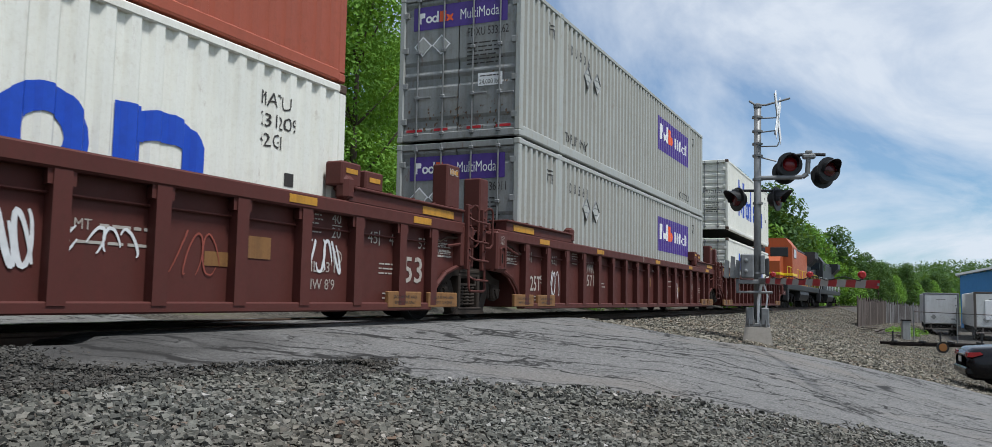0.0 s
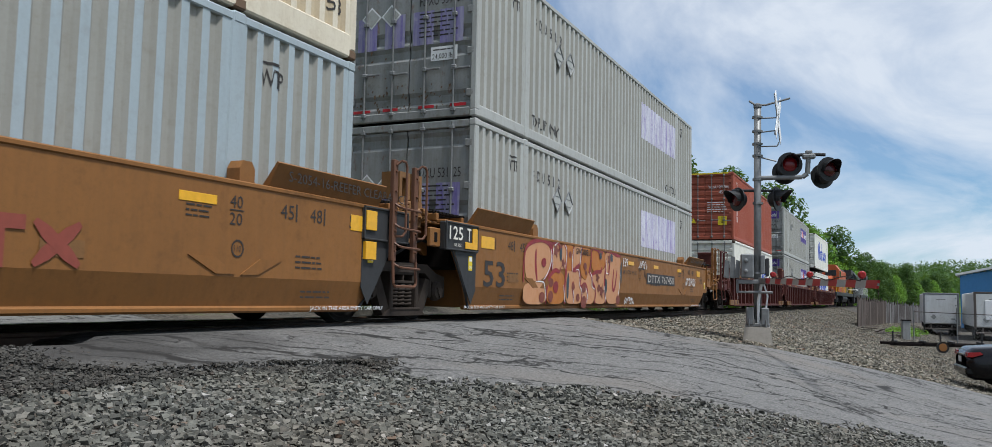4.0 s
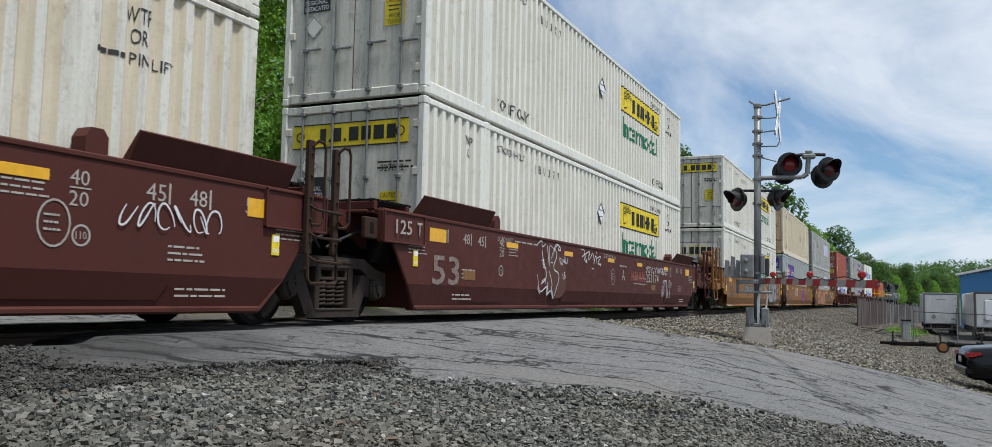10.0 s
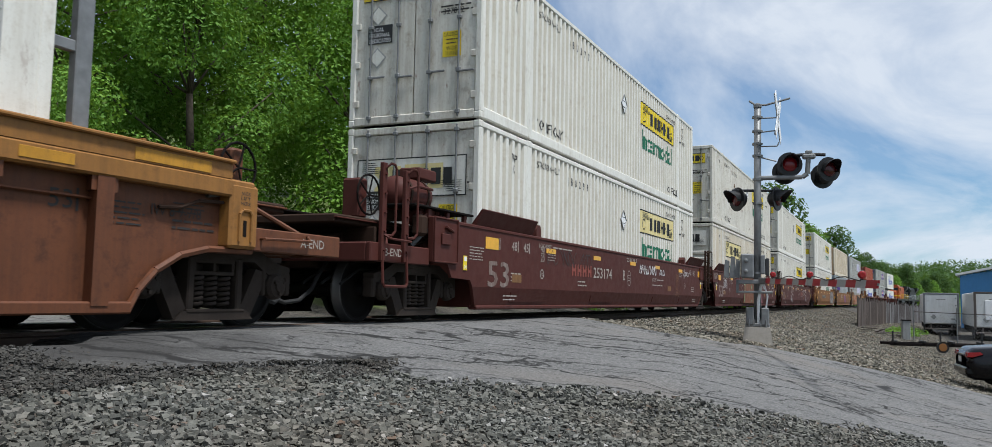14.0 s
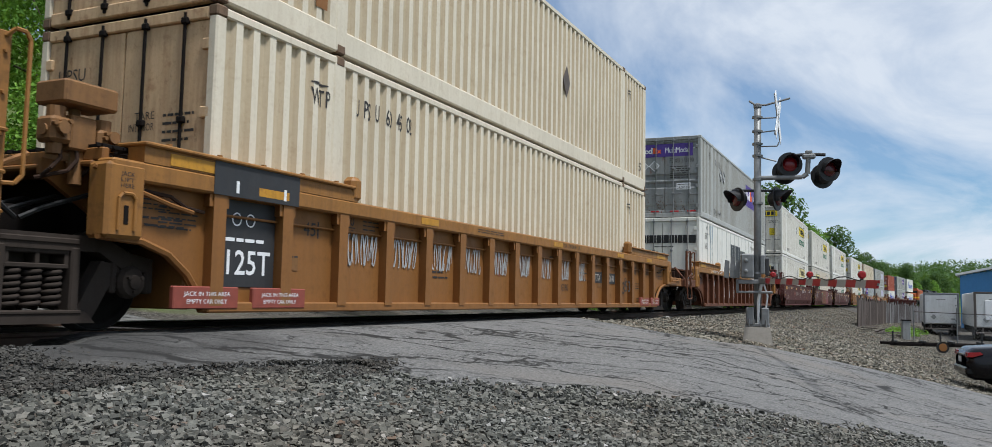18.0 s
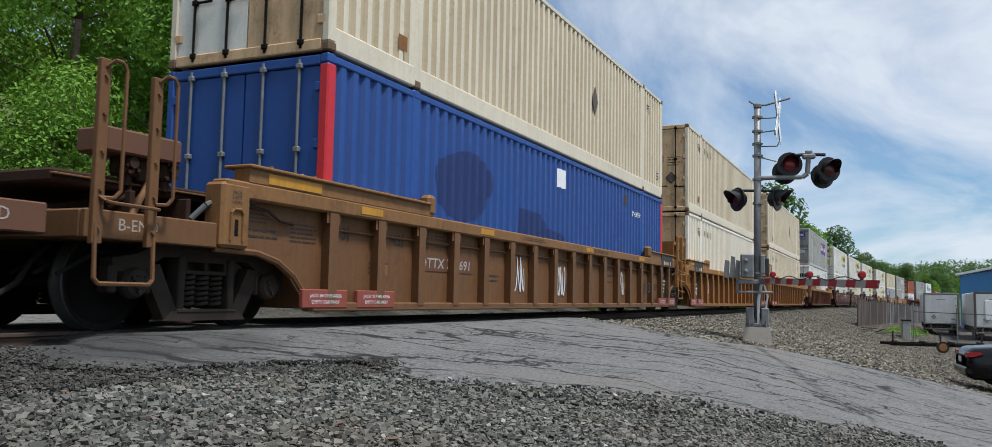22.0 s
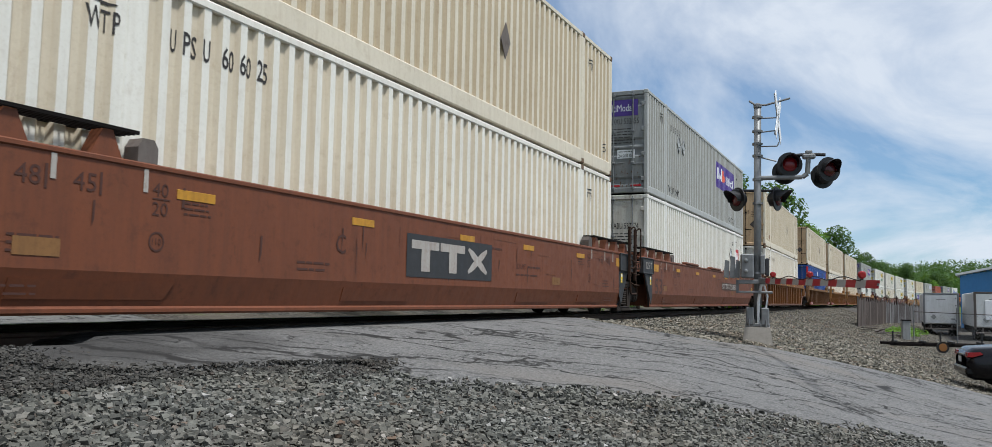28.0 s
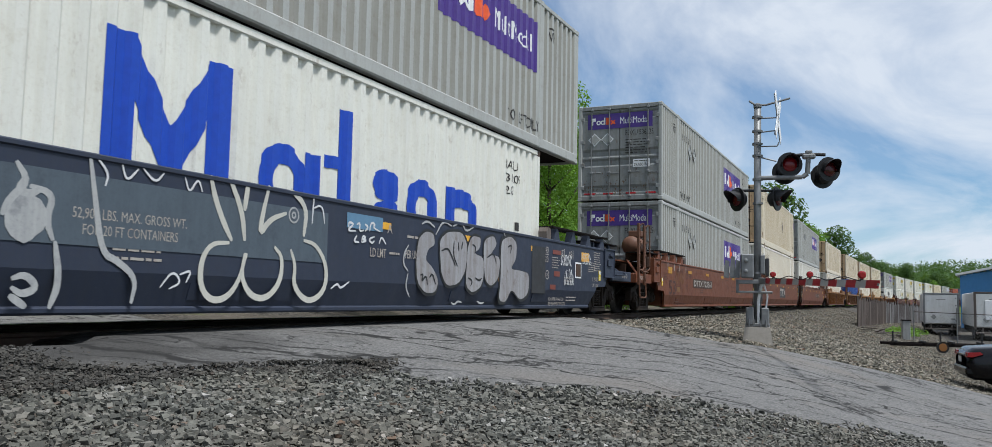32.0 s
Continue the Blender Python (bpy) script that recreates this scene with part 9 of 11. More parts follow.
# letters sprayed over the whole side: fills, outlines, highlights, spots and stars
for mat, pts in (
    ("peach_fill", [(-6.54, 1.29), (-5.94, 1.43), (-5.52, 1.44), (-5.25, 1.35), (-5.23, 1.09), (-5.39, 0.82), (-5.81, 0.67), (-6.18, 0.66), (-6.48, 0.72)]),
    ("peach_fill", [(-6.57, 0.61), (-5.81, 0.67), (-5.55, 0.64), (-5.49, 0.25), (-6.57, 0.25)]),
    ("orange_fill", [(-5.46, 0.65), (-5.2, 0.85), (-4.79, 0.91), (-4.48, 0.76), (-4.52, 0.26), (-5.47, 0.25)]),
    ("peach_fill", [(-5.2, 1.38), (-4.86, 1.44), (-4.71, 1.36), (-4.52, 1.44), (-4.37, 1.34), (-4.48, 0.94), (-4.79, 0.92), (-5.2, 0.89)]),
    ("orange_fill", [(-4.52, 1.44), (-4.02, 1.44), (-4.09, 1.15), (-4.13, 0.88), (-4.48, 0.92)]),
    ("peach_fill", [(-4.02, 1.44), (-3.52, 1.44), (-3.62, 1.03), (-3.95, 0.9), (-4.13, 0.88)]),
    ("peach_fill", [(-4.48, 0.92), (-3.95, 0.9), (-3.71, 1.0), (-3.57, 0.82), (-3.52, 0.29), (-3.76, 0.26), (-4.48, 0.26)]),
    ("orange_fill", [(-3.52, 1.44), (-2.89, 1.44), (-3.03, 1.01), (-3.26, 0.73), (-3.57, 0.86), (-3.61, 1.03)]),
    ("peach_fill", [(-3.57, 0.82), (-3.26, 0.73), (-3.03, 0.97), (-2.76, 0.61), (-2.69, 0.26), (-3.52, 0.26)]),
    ("orange_fill", [(-2.89, 1.44), (-1.99, 1.44), (-1.92, 1.14), (-2.18, 0.99), (-2.89, 0.94)]),
    ("peach_fill", [(-2.89, 0.94), (-2.18, 0.99), (-1.86, 1.1), (-1.99, 0.63), (-1.89, 0.26), (-2.69, 0.26), (-2.82, 0.6)]),
    ("peach_fill", [(-1.99, 1.44), (-0.76, 1.44), (-0.76, 0.77), (-1.0, 0.26), (-1.89, 0.26), (-1.92, 0.93)]),
):
    mark(t3, Decal().rounded(pts), mat, SP - 0.0035, "graffiti", "peach and orange sprayed letter fill")
for pts in (
    [(-6.57, 0.64), (-6.55, 1.15), (-6.36, 1.32), (-5.87, 1.43), (-5.49, 1.42), (-5.25, 1.32), (-5.22, 1.09), (-5.36, 0.84), (-5.62, 0.68)],
    [(-5.94, 0.67), (-6.03, 1.0), (-6.0, 1.24)],
    [(-5.52, 0.25), (-5.47, 0.51), (-5.36, 0.76), (-5.05, 0.92), (-4.8, 0.86), (-4.77, 0.96)],
    [(-5.2, 0.89), (-5.2, 1.36), (-5.39, 1.41)],
    [(-5.23, 1.39), (-4.86, 1.44), (-4.82, 1.32), (-4.73, 1.25), (-4.69, 1.41)],
    [(-4.56, 1.42), (-4.38, 1.32), (-4.48, 0.92), (-4.43, 0.9), (-4.52, 0.6), (-4.52, 0.26)],
    [(-4.02, 1.41), (-4.09, 1.12), (-4.09, 0.89), (-3.76, 1.03), (-3.61, 1.06), (-3.51, 1.44)],
    [(-3.95, 0.9), (-3.74, 0.98), (-3.61, 0.82), (-3.64, 0.61), (-3.5, 0.58), (-3.52, 0.26)],
    [(-4.02, 0.26), (-3.99, 0.42), (-4.09, 0.62), (-4.02, 0.69), (-3.97, 0.56)],
    [(-2.92, 1.43), (-2.92, 1.13), (-3.05, 0.93), (-2.89, 0.87), (-2.82, 0.68), (-2.6, 0.57), (-2.69, 0.26)],
    [(-2.89, 1.44), (-2.44, 1.44), (-2.34, 1.3), (-2.12, 1.41)],
    [(-2.89, 0.87), (-2.57, 0.96), (-2.24, 0.95), (-2.18, 1.07)],
    [(-1.86, 1.27), (-1.96, 0.93), (-2.02, 0.63), (-1.89, 0.26)],
    [(-2.02, 1.44), (-1.39, 1.44), (-1.15, 1.38), (-0.78, 1.37)],
    [(-1.62, 1.2), (-1.7, 0.9)],
    [(-1.31, 1.05), (-1.43, 0.57), (-1.23, 0.57), (-1.07, 1.03)],
    [(-3.57, 0.61), (-3.26, 0.7), (-3.11, 0.44), (-3.26, 0.26)],
):
    mark(t3, Decal().brush(pts, 0.085), "crimson_spray", SP - 0.0065, "graffiti", "crimson sprayed outline")
for pts in (
    [(-5.25, 1.29), (-5.23, 1.09), (-5.38, 0.86), (-5.63, 0.7)],
    [(-6.0, 0.66), (-5.71, 0.67), (-5.58, 0.64), (-5.5, 0.28)],
    [(-5.18, 0.89), (-5.18, 1.34), (-4.9, 1.43)],
    [(-4.52, 1.41), (-4.4, 1.31), (-4.49, 0.95)],
    [(-4.58, 0.62), (-4.5, 0.29)],
    [(-4.05, 1.36), (-4.11, 1.08), (-4.1, 0.89)],
    [(-3.88, 0.94), (-3.72, 0.97), (-3.63, 0.82), (-3.66, 0.59), (-3.52, 0.58), (-3.5, 0.33)],
    [(-3.63, 1.05), (-3.57, 1.42)],
    [(-4.09, 0.59), (-3.97, 0.43), (-4.02, 0.27)],
    [(-3.0, 0.93), (-2.85, 0.83), (-2.89, 0.62), (-2.66, 0.57)],
    [(-2.02, 0.67), (-1.89, 0.3)],
    [(-1.86, 1.25), (-1.92, 0.93), (-1.74, 0.94)],
    [(-0.78, 1.14), (-0.84, 0.68), (-1.07, 0.31)],
    [(-3.32, 0.64), (-3.13, 0.44), (-3.21, 0.29)],
):
    mark(t3, Decal().brush(pts, 0.028), "white_spray", SP - 0.0095, "graffiti", "white sprayed highlight")
for k, (u, w, r, seed) in enumerate(((-5.63, 1.02, 0.11, 1), (-5.01, 0.58, 0.14, 2), (-5.25, 0.66, 0.11, 4), (-5.28, 0.40, 0.13, 6), (-5.71, 0.38, 0.13, 8), (-4.04, 0.61, 0.09, 10), (-3.32, 1.04, 0.10, 12), (-3.40, 0.58, 0.12, 14), (-3.76, 0.39, 0.10, 16), (-3.40, 0.29, 0.17, 18), (-2.41, 0.60, 0.10, 20), (-4.79, 1.35, 0.06, 22), (-4.23, 1.24, 0.08, 24), (-3.26, 0.91, 0.06, 26), (-1.00, 0.35, 0.14, 28), (-2.31, 1.38, 0.09, 30))):
    mark(t3, Decal().blob(u, w, r, r * 0.8, seed, 18, 0.05), "crimson_spray" if k in (0, 1) else "bruise_spray", SP - 0.0125, "graffiti", "round red sprayed spot")
for u, w, r in ((-5.01, 1.28, 0.17), (-4.62, 1.05, 0.13), (-2.50, 0.83, 0.15), (-2.21, 0.54, 0.18), (-1.66, 1.26, 0.17)):
    mark(t3, Decal().poly([(u + r * (1 if i % 2 == 0 else 0.45) * math.sin(i * 0.6283 + 0.3), w + r * (1 if i % 2 == 0 else 0.45) * math.cos(i * 0.6283 + 0.3)) for i in range(10)]), "bruise_spray", SP - 0.0125, "graffiti", "red brown sprayed star")
for u, w, a, b, seed in ((-4.75, 1.22, 0.06, 0.14, 1), (-4.35, 0.62, 0.07, 0.24, 2), (-2.3, 1.3, 0.07, 0.08, 3), (-1.9, 0.65, 0.06, 0.2, 4), (-1.5, 1.3, 0.1, 0.08, 5), (-0.75, 1.0, 0.06, 0.22, 6)):
    mark(t3, Decal().blob(u, w, a, b, seed), "slate_spray", SP - 0.0128, "graffiti", "slate blue sprayed shadow")
mark(t3, Decal().text("GWG33E", -3.45, 1.27, 0.12, 0.5), "stencil_dark", SP - 0.0135, "lettering", "dark stencil")
tags(t3, SP - 0.014, [("white_spray", 0.75, 1.55, 1.15, 1.36, 0.03, 11, 4), ("white_spray", 6.1, 7.5, 0.82, 1.06, 0.045, 12, 6), ("white_spray", -0.5, 0.3, 0.25, 0.42, 0.03, 13, 4)])
mark(t3, Decal().text("159", -0.6, 1.15, 0.2, 0.4), "white_spray", SP - 0.015, "graffiti", "white sprayed number")
t4 = tan_unit(4, "art", "art", "C")
slab_logo(t4, 2.6, SP - 0.002, 1.5, 0.52, 0.92, "stencil_rust")
mark(t4, Decal().blob(0.9, 0.85, 0.7, 0.45, 9, 16, 0.1).rect(0.3, 1.6, 0.45, 1.2), "purple_spray", SP - 0.004, "graffiti", "violet sprayed block")
tags(t4, SP - 0.006, [("white_spray", -4.3, -2.4, 0.75, 1.3, 0.06, 21, 6), ("pink_spray", 0.5, 1.4, 0.6, 1.1, 0.05, 22, 3)])
t5 = tan_unit(5, "cpl", "art", "B")
plate_number(t5, -4.7, SP - 0.003)
# silver letters with black edges
for pts in (
    [(2.96, 1.04), (3.03, 1.22), (3.17, 1.34), (3.42, 1.44), (3.57, 1.35), (3.64, 0.79), (3.91, 0.89), (4.14, 0.77), (4.14, 0.56), (3.9, 0.27), (3.15, 0.28), (3.24, 0.9), (3.08, 0.95)],
    [(3.72, 0.94), (3.72, 1.31), (3.88, 1.42), (4.18, 1.4), (4.49, 1.44), (4.58, 1.11), (4.53, 0.86), (4.71, 0.74), (4.57, 0.32), (3.92, 0.31), (3.94, 0.53), (4.15, 0.65), (3.81, 0.86)],
    [(4.41, 1.43), (4.75, 1.44), (5.21, 1.44), (5.17, 1.0), (5.24, 0.31), (4.57, 0.3), (4.71, 0.74), (4.52, 1.1)],
    [(5.07, 1.44), (5.62, 1.44), (6.07, 1.31), (6.17, 0.93), (5.95, 0.45), (5.54, 0.27), (5.19, 0.32), (5.14, 1.0)],
    [(6.24, 0.98), (6.38, 1.12), (6.72, 1.13), (6.83, 0.94), (6.75, 0.72), (6.45, 0.88)],
    [(6.25, 0.83), (6.58, 0.81), (6.66, 0.54), (6.42, 0.39), (6.27, 0.44), (6.32, 0.65)],
):
    mark(t5, Decal().rounded(pts, 2), "sign_black", SP - 0.004, "graffiti", "black sprayed backing of the silver letters")
for pts in (
    [(3.09, 1.07), (3.2, 1.27), (3.44, 1.35), (3.49, 1.2), (3.54, 0.87), (3.59, 0.46), (3.67, 0.46), (3.66, 0.8), (3.88, 0.85), (4.09, 0.74), (4.08, 0.65), (3.87, 0.33), (3.27, 0.35), (3.28, 0.74), (3.29, 1.06), (3.25, 0.95)],
    [(3.81, 0.92), (3.81, 1.29), (3.92, 1.34), (4.18, 1.33), (4.37, 1.38), (4.5, 1.32), (4.5, 1.04), (4.28, 1.01), (4.23, 1.18), (4.06, 1.13), (4.09, 0.97), (4.29, 0.87), (4.22, 0.69), (4.53, 0.86), (4.67, 0.71), (4.5, 0.36), (3.95, 0.37), (3.96, 0.53), (4.17, 0.67), (4.06, 0.82)],
    [(4.5, 1.41), (4.63, 1.34), (4.68, 1.18), (4.86, 1.17), (4.82, 1.39), (5.05, 1.39), (5.09, 1.1), (5.17, 0.9), (5.21, 0.34), (4.96, 0.34), (4.92, 0.85), (4.77, 0.87), (4.78, 0.33), (4.61, 0.35), (4.73, 0.71), (4.56, 1.08)],
    [(5.07, 1.41), (5.39, 1.43), (5.37, 1.22), (5.57, 1.35), (5.92, 1.34), (6.11, 1.08), (6.1, 0.82), (5.89, 0.52), (5.53, 0.32), (5.23, 0.47), (5.24, 0.61), (5.46, 0.75), (5.44, 1.06), (5.17, 1.04)],
    [(6.31, 0.96), (6.5, 1.08), (6.73, 1.05), (6.74, 0.84), (6.45, 0.93)],
    [(6.31, 0.74), (6.56, 0.73), (6.6, 0.56), (6.42, 0.48), (6.32, 0.53)],
):
    mark(t5, Decal().rounded(pts, 2), "silver_spray", SP - 0.008, "graffiti", "silver sprayed letter with worn patches")
for pts in (
    [(4.05, 1.01), (4.08, 1.14), (4.23, 1.2), (4.28, 1.02)],
    [(4.18, 0.8), (4.3, 0.69), (4.37, 0.79)],
    [(4.82, 1.39), (4.9, 1.18)],
    [(4.91, 0.37), (4.96, 0.66)],
    [(5.13, 1.28), (5.34, 1.39)],
    [(5.2, 1.21), (5.26, 1.42)],
    [(5.29, 1.33), (5.15, 1.25)],
    [(5.59, 1.04), (5.74, 0.85)],
    [(5.74, 1.05), (5.63, 0.85)],
    [(5.75, 1.05), (5.9, 0.86)],
    [(5.94, 1.08), (5.82, 0.86)],
    [(5.32, 0.91), (5.36, 0.68), (5.22, 0.6)],
):
    mark(t5, Decal().brush(pts, 0.035), "sign_black", SP - 0.011, "graffiti", "black sprayed line")
mark(t5, Decal().rounded([(4.09, 1.09), (4.18, 1.13), (4.24, 1.08), (4.11, 1.03)]), "sign_red", SP - 0.0115, "graffiti", "small red patch")
for c in (t4, t5):
    ladder(c, 8.58, "brown", -1.60, 0.48, 2.1, 0.52, (0.72, 0.98, 1.22, 1.48))
ladder(t3, 10.42, "tan", -1.52, 0.42, 2.24, 0.56)
brake_gear(t5, -1, "tan_dark", 3)
ladder(t5, -11.5, "tan", -1.52, 0.42, 2.28, 0.55)
for c in (t3, t4):
    valve_stack(c, -9.8, -1.1, 1.42, "tan_dark", 5, False)
    for x in (-9.95, -9.62):
        part("brake_box", MB().prism([(x - 0.16, 1.72), (x - 0.09, 1.72), (x - 0.09, 2.02), (x + 0.05, 2.02), (x + 0.05, 1.72), (x + 0.12, 1.72), (x + 0.12, 2.1), (x - 0.16, 2.1)], "y", -1.15, -0.85), "tan_dark", c, "open sheet steel box")
load(3, violet_sign_box("grey domestic container with a faded violet sign, in the well", faded=True, number="531125"), violet_sign_box("grey domestic container with a faded violet sign, on top", faded=True, number="531437"))
load(4, violet_sign_box("blue grey domestic container with a violet sign, louvred end", -6.07, rear="louvre", paint="grey_blue", number="538807"), parcel("cream domestic container with stained doors, on top", number="604184"))
white_a = yellow_sign_box("white domestic container with a yellow sign and green lettering", number="271430", low_sign=True)
white_b = yellow_sign_box("white domestic container with stained doors and yellow sign", number="327872", paint="white_paint")
load(5, white_a, white_b)


# three dark oxide smooth units
def plum_unit(u, rear, front, letter, name_x, letter_x, oval_x):
    car = car_at(u, smooth_car("dark oxide smooth-sided double-stack well car with white stencils", "plum", rear, front))
    small_marks(car, "stencil", SP, 40 + u)
    for x in (-8.15,):
        mark(car, Decal().text("53", x, 0.54, 0.40, 0.82, 0.012), "stencil_worn", SP - 0.002, "lettering", "large worn white numerals")
    mark(car, Decal().text(letter, letter_x, 0.82, 0.24), "stencil", SP - 0.002, "lettering", "worn white unit letter")
    if letter != "C":
        mark(car, Decal().text("253174", name_x + 1.35, 0.82, 0.22, 1.3, 0.005), "stencil", SP - 0.002, "lettering", "worn car number")
    d = Decal()
    for i in range(4 if letter != "C" else 0):
        x = name_x + i * 0.32
        d.rect(x, x + 0.07, 0.82, 1.06).rect(x + 0.17, x + 0.24, 0.82, 1.06).rect(x + 0.07, x + 0.17, 0.91, 0.97)
    if d.f:
        mark(car, d, "stencil_rust", SP - 0.002, "logo_shape", "worn rust red owner's blocks")
    mark(car, Decal().text("253174 " + letter, -0.4, 1.28, 0.09, 0.9).text("LOAD LIMIT", -6.0, 1.28, 0.08, 0.6).bars(-5.3, -4.2, 1.28, 1.36, 1, 3), "stencil", SP - 0.002, "lettering", "small white stencil")
    mark(car, Decal().ring(oval_x, 0.88, 0.15, 0.19, 0.018, 18).bars(oval_x - 0.09, oval_x + 0.09, 0.8, 0.97, 3, 2), "stencil", SP - 0.002, "lettering", "oval plate stencil")
    if rear == "art":
        mark(car, Decal().text("125", -9.2, 1.17, 0.18, 0.40, 0.008).text("T", -8.66, 1.17, 0.18, 0.13, 0.008), "stencil", -1.569, "lettering", "white numerals")
    else:
        ladder(car, -11.25, "plum", -1.52, 0.48, 2.05, 0.55)
    if front == "art":
        ladder(car, 8.63, "end_grime", -1.60, 0.48, 2.05, 0.48, (0.72, 0.98, 1.28))
    else:
        ladder(car, 10.6, "plum", -1.52, 0.48, 2.02, 0.55)
    return car


b6 = plum_unit(6, "art", "cpl", "A", 1.8, 1.0, 0.3)
for pts in (
    [(-4.32, 1.33), (-4.07, 1.44), (-4.09, 1.28), (-3.89, 1.37)],
    [(-4.09, 1.28), (-4.01, 1.05), (-3.78, 0.76), (-4.11, 0.62)],
    [(-4.1, 1.05), (-3.93, 1.08), (-4.08, 0.98), (-3.91, 0.99), (-4.05, 0.92), (-3.88, 0.93)],
    [(-3.82, 1.35), (-3.73, 1.01)],
    [(-3.67, 1.36), (-3.23, 1.23), (-3.57, 0.91), (-3.1, 0.84), (-3.44, 0.41)],
    [(-3.59, 1.1), (-3.5, 1.28), (-3.32, 1.43), (-3.06, 1.29), (-3.27, 1.28), (-3.17, 1.38), (-3.35, 1.38), (-3.54, 1.16)],
    [(-4.08, 0.61), (-4.03, 0.72), (-4.0, 0.62), (-3.95, 0.74), (-3.91, 0.64), (-3.86, 0.73)],
    [(-4.28, 0.8), (-4.23, 0.61), (-4.15, 0.44), (-3.75, 0.63), (-3.84, 0.4), (-3.61, 0.54), (-3.49, 0.35)],
    [(-3.71, 0.88), (-3.54, 0.65), (-3.58, 0.54), (-3.47, 0.35)],
    [(-3.63, 1.04), (-3.52, 1.03)],
    [(-3.16, 1.15), (-3.13, 1.0)],
    [(-3.16, 1.14), (-3.07, 1.12), (-3.12, 1.07), (-3.02, 1.01)],
    [(-2.99, 1.01), (-3.0, 1.16), (-2.9, 1.03), (-2.9, 1.18)],
    [(-2.87, 1.18), (-2.84, 1.05), (-2.75, 1.05), (-2.74, 1.15)],
    [(-2.99, 0.85), (-2.95, 0.73)],
    [(-2.85, 0.88), (-2.92, 0.86), (-2.9, 0.81), (-2.82, 0.8), (-2.9, 0.74)],
    [(-1.96, 1.37), (-1.67, 1.39), (-1.78, 1.21), (-1.5, 1.08), (-1.71, 1.28), (-1.36, 1.39), (-1.51, 1.17), (-1.35, 1.22)],
    [(-1.42, 1.4), (-1.35, 1.18), (-1.2, 1.37), (-1.08, 1.21), (-1.13, 1.06), (-0.98, 1.36), (-0.9, 1.11)],
    [(-0.92, 1.39), (-1.02, 1.21), (-0.56, 1.33), (-0.9, 1.11), (-0.55, 1.14), (-0.69, 1.06), (-0.79, 1.23)],
    [(-1.86, 1.23), (-1.57, 1.33)],
    [(-1.23, 1.0), (-1.12, 1.02), (-1.15, 0.99)],
):
    mark(b6, Decal().brush(pts, 0.022), "white_spray", SP - 0.004, "graffiti", "thin white sprayed line")
for pts in (
    [(-3.72, 1.34), (-3.71, 1.12), (-3.7, 0.97)],
    [(-3.77, 0.66), (-3.84, 0.41)],
    [(-3.6, 0.55), (-3.49, 0.36)],
    [(-4.26, 0.57), (-4.16, 0.45)],
):
    mark(b6, Decal().brush(pts, 0.075), "silver_spray", SP - 0.005, "graffiti", "pale filled stroke")
tags(b6, SP - 0.004, [("white_spray", 3.15, 5.25, 1.06, 1.24, 0.022, 34, 11), ("white_spray", 4.8, 5.7, 0.4, 0.95, 0.025, 35, 5)])
mark(b6, Decal().blob(-3.35, 0.8, 0.62, 0.42, 5, 20, 0.06), "rust_bloom", SP - 0.002, "rust_patch", "brown rust bloom")
b7 = plum_unit(7, "art", "art", "C", 4.6, -3.0, 5.6)
for i, (mat, u0, u1) in enumerate((("orange_spray", -2.6, 1.6), ("pink_spray", 1.0, 3.2))):
    d = Decal().poly([(u0, 0.3), (u0 + 0.25, 0.9), (u0 + 0.1, 1.38), (u1 - 0.3, 1.38), (u1 - 0.05, 1.0), (u1 - 0.35, 0.8), (u1, 0.3)])
    mark(b7, d, mat, SP - 0.004 - 0.003 * i, "graffiti", "washed-out sprayed panel")
d = Decal().line([(-2.75, 1.4), (-2.4, 1.15), (-2.1, 1.05), (-2.45, 0.3)], 0.09)
for x, z in ((-0.4, 1.0), (0.3, 0.75), (1.9, 0.8), (-0.3, 0.4), (2.5, 0.95), (0.9, 0.35), (1.2, 1.2)):
    d.poly([(x - 0.09, z), (x + 0.07, z - 0.1), (x + 0.09, z + 0.12)])
mark(b7, d, "green_spray", SP - 0.011, "graffiti", "mint sprayed strokes")
tags(b7, SP - 0.012, [("pink_spray", -4.6, -3.2, 1.08, 1.3, 0.035, 43, 6), ("white_spray", 3.3, 4.0, 0.95, 1.3, 0.04, 44, 4), ("white_spray", -7.3, -6.5, 0.85, 1.2, 0.03, 45, 4), ("white_spray", 6.2, 7.4, 0.9, 1.15, 0.02, 46, 6)])
b8 = plum_unit(8, "cpl", "art", "B", -4.25, -0.7, -0.2)
tags(b8, SP - 0.004, [("white_spray", 0.65, 2.35, 1.02, 1.26, 0.035, 51, 9), ("white_spray", 2.75, 3.3, 1.04, 1.2, 0.03, 52, 3), ("stencil_dark", -5.6, -3.0, 1.0, 1.3, 0.02, 53, 9), ("white_spray", 5.6, 6.4, 1.1, 1.25, 0.02, 54, 5), ("tan_dark", 4.6, 5.1, 0.45, 1.15, 0.02, 55, 3)])
hand_brake(b8, -1, "plum")
brake_gear(b8, -1, "plum", 5)
white_rusty_low = yellow_sign_box("soiled white domestic container with faded yellow sign, rust runs", paint="white_dirty", pale=True, rear="louvre", number="248314", rusty=True, valley="cream_pale_valley", shift=-7.07)
white_rusty_top = yellow_sign_box("white domestic container with rust runs, on top", paint="white_dirty", number="258706", rusty=True)
load(6, copy_thing(white_b, Matrix()), copy_thing(white_b, Matrix()))
load(7, white_rusty_low, white_rusty_top)
white_pale = yellow_sign_box("white domestic container with faded cream sign", paint="white_paint", pale=True, number="239194", low_sign=True)
load(8, white_pale, copy_thing(white_b, Matrix()))

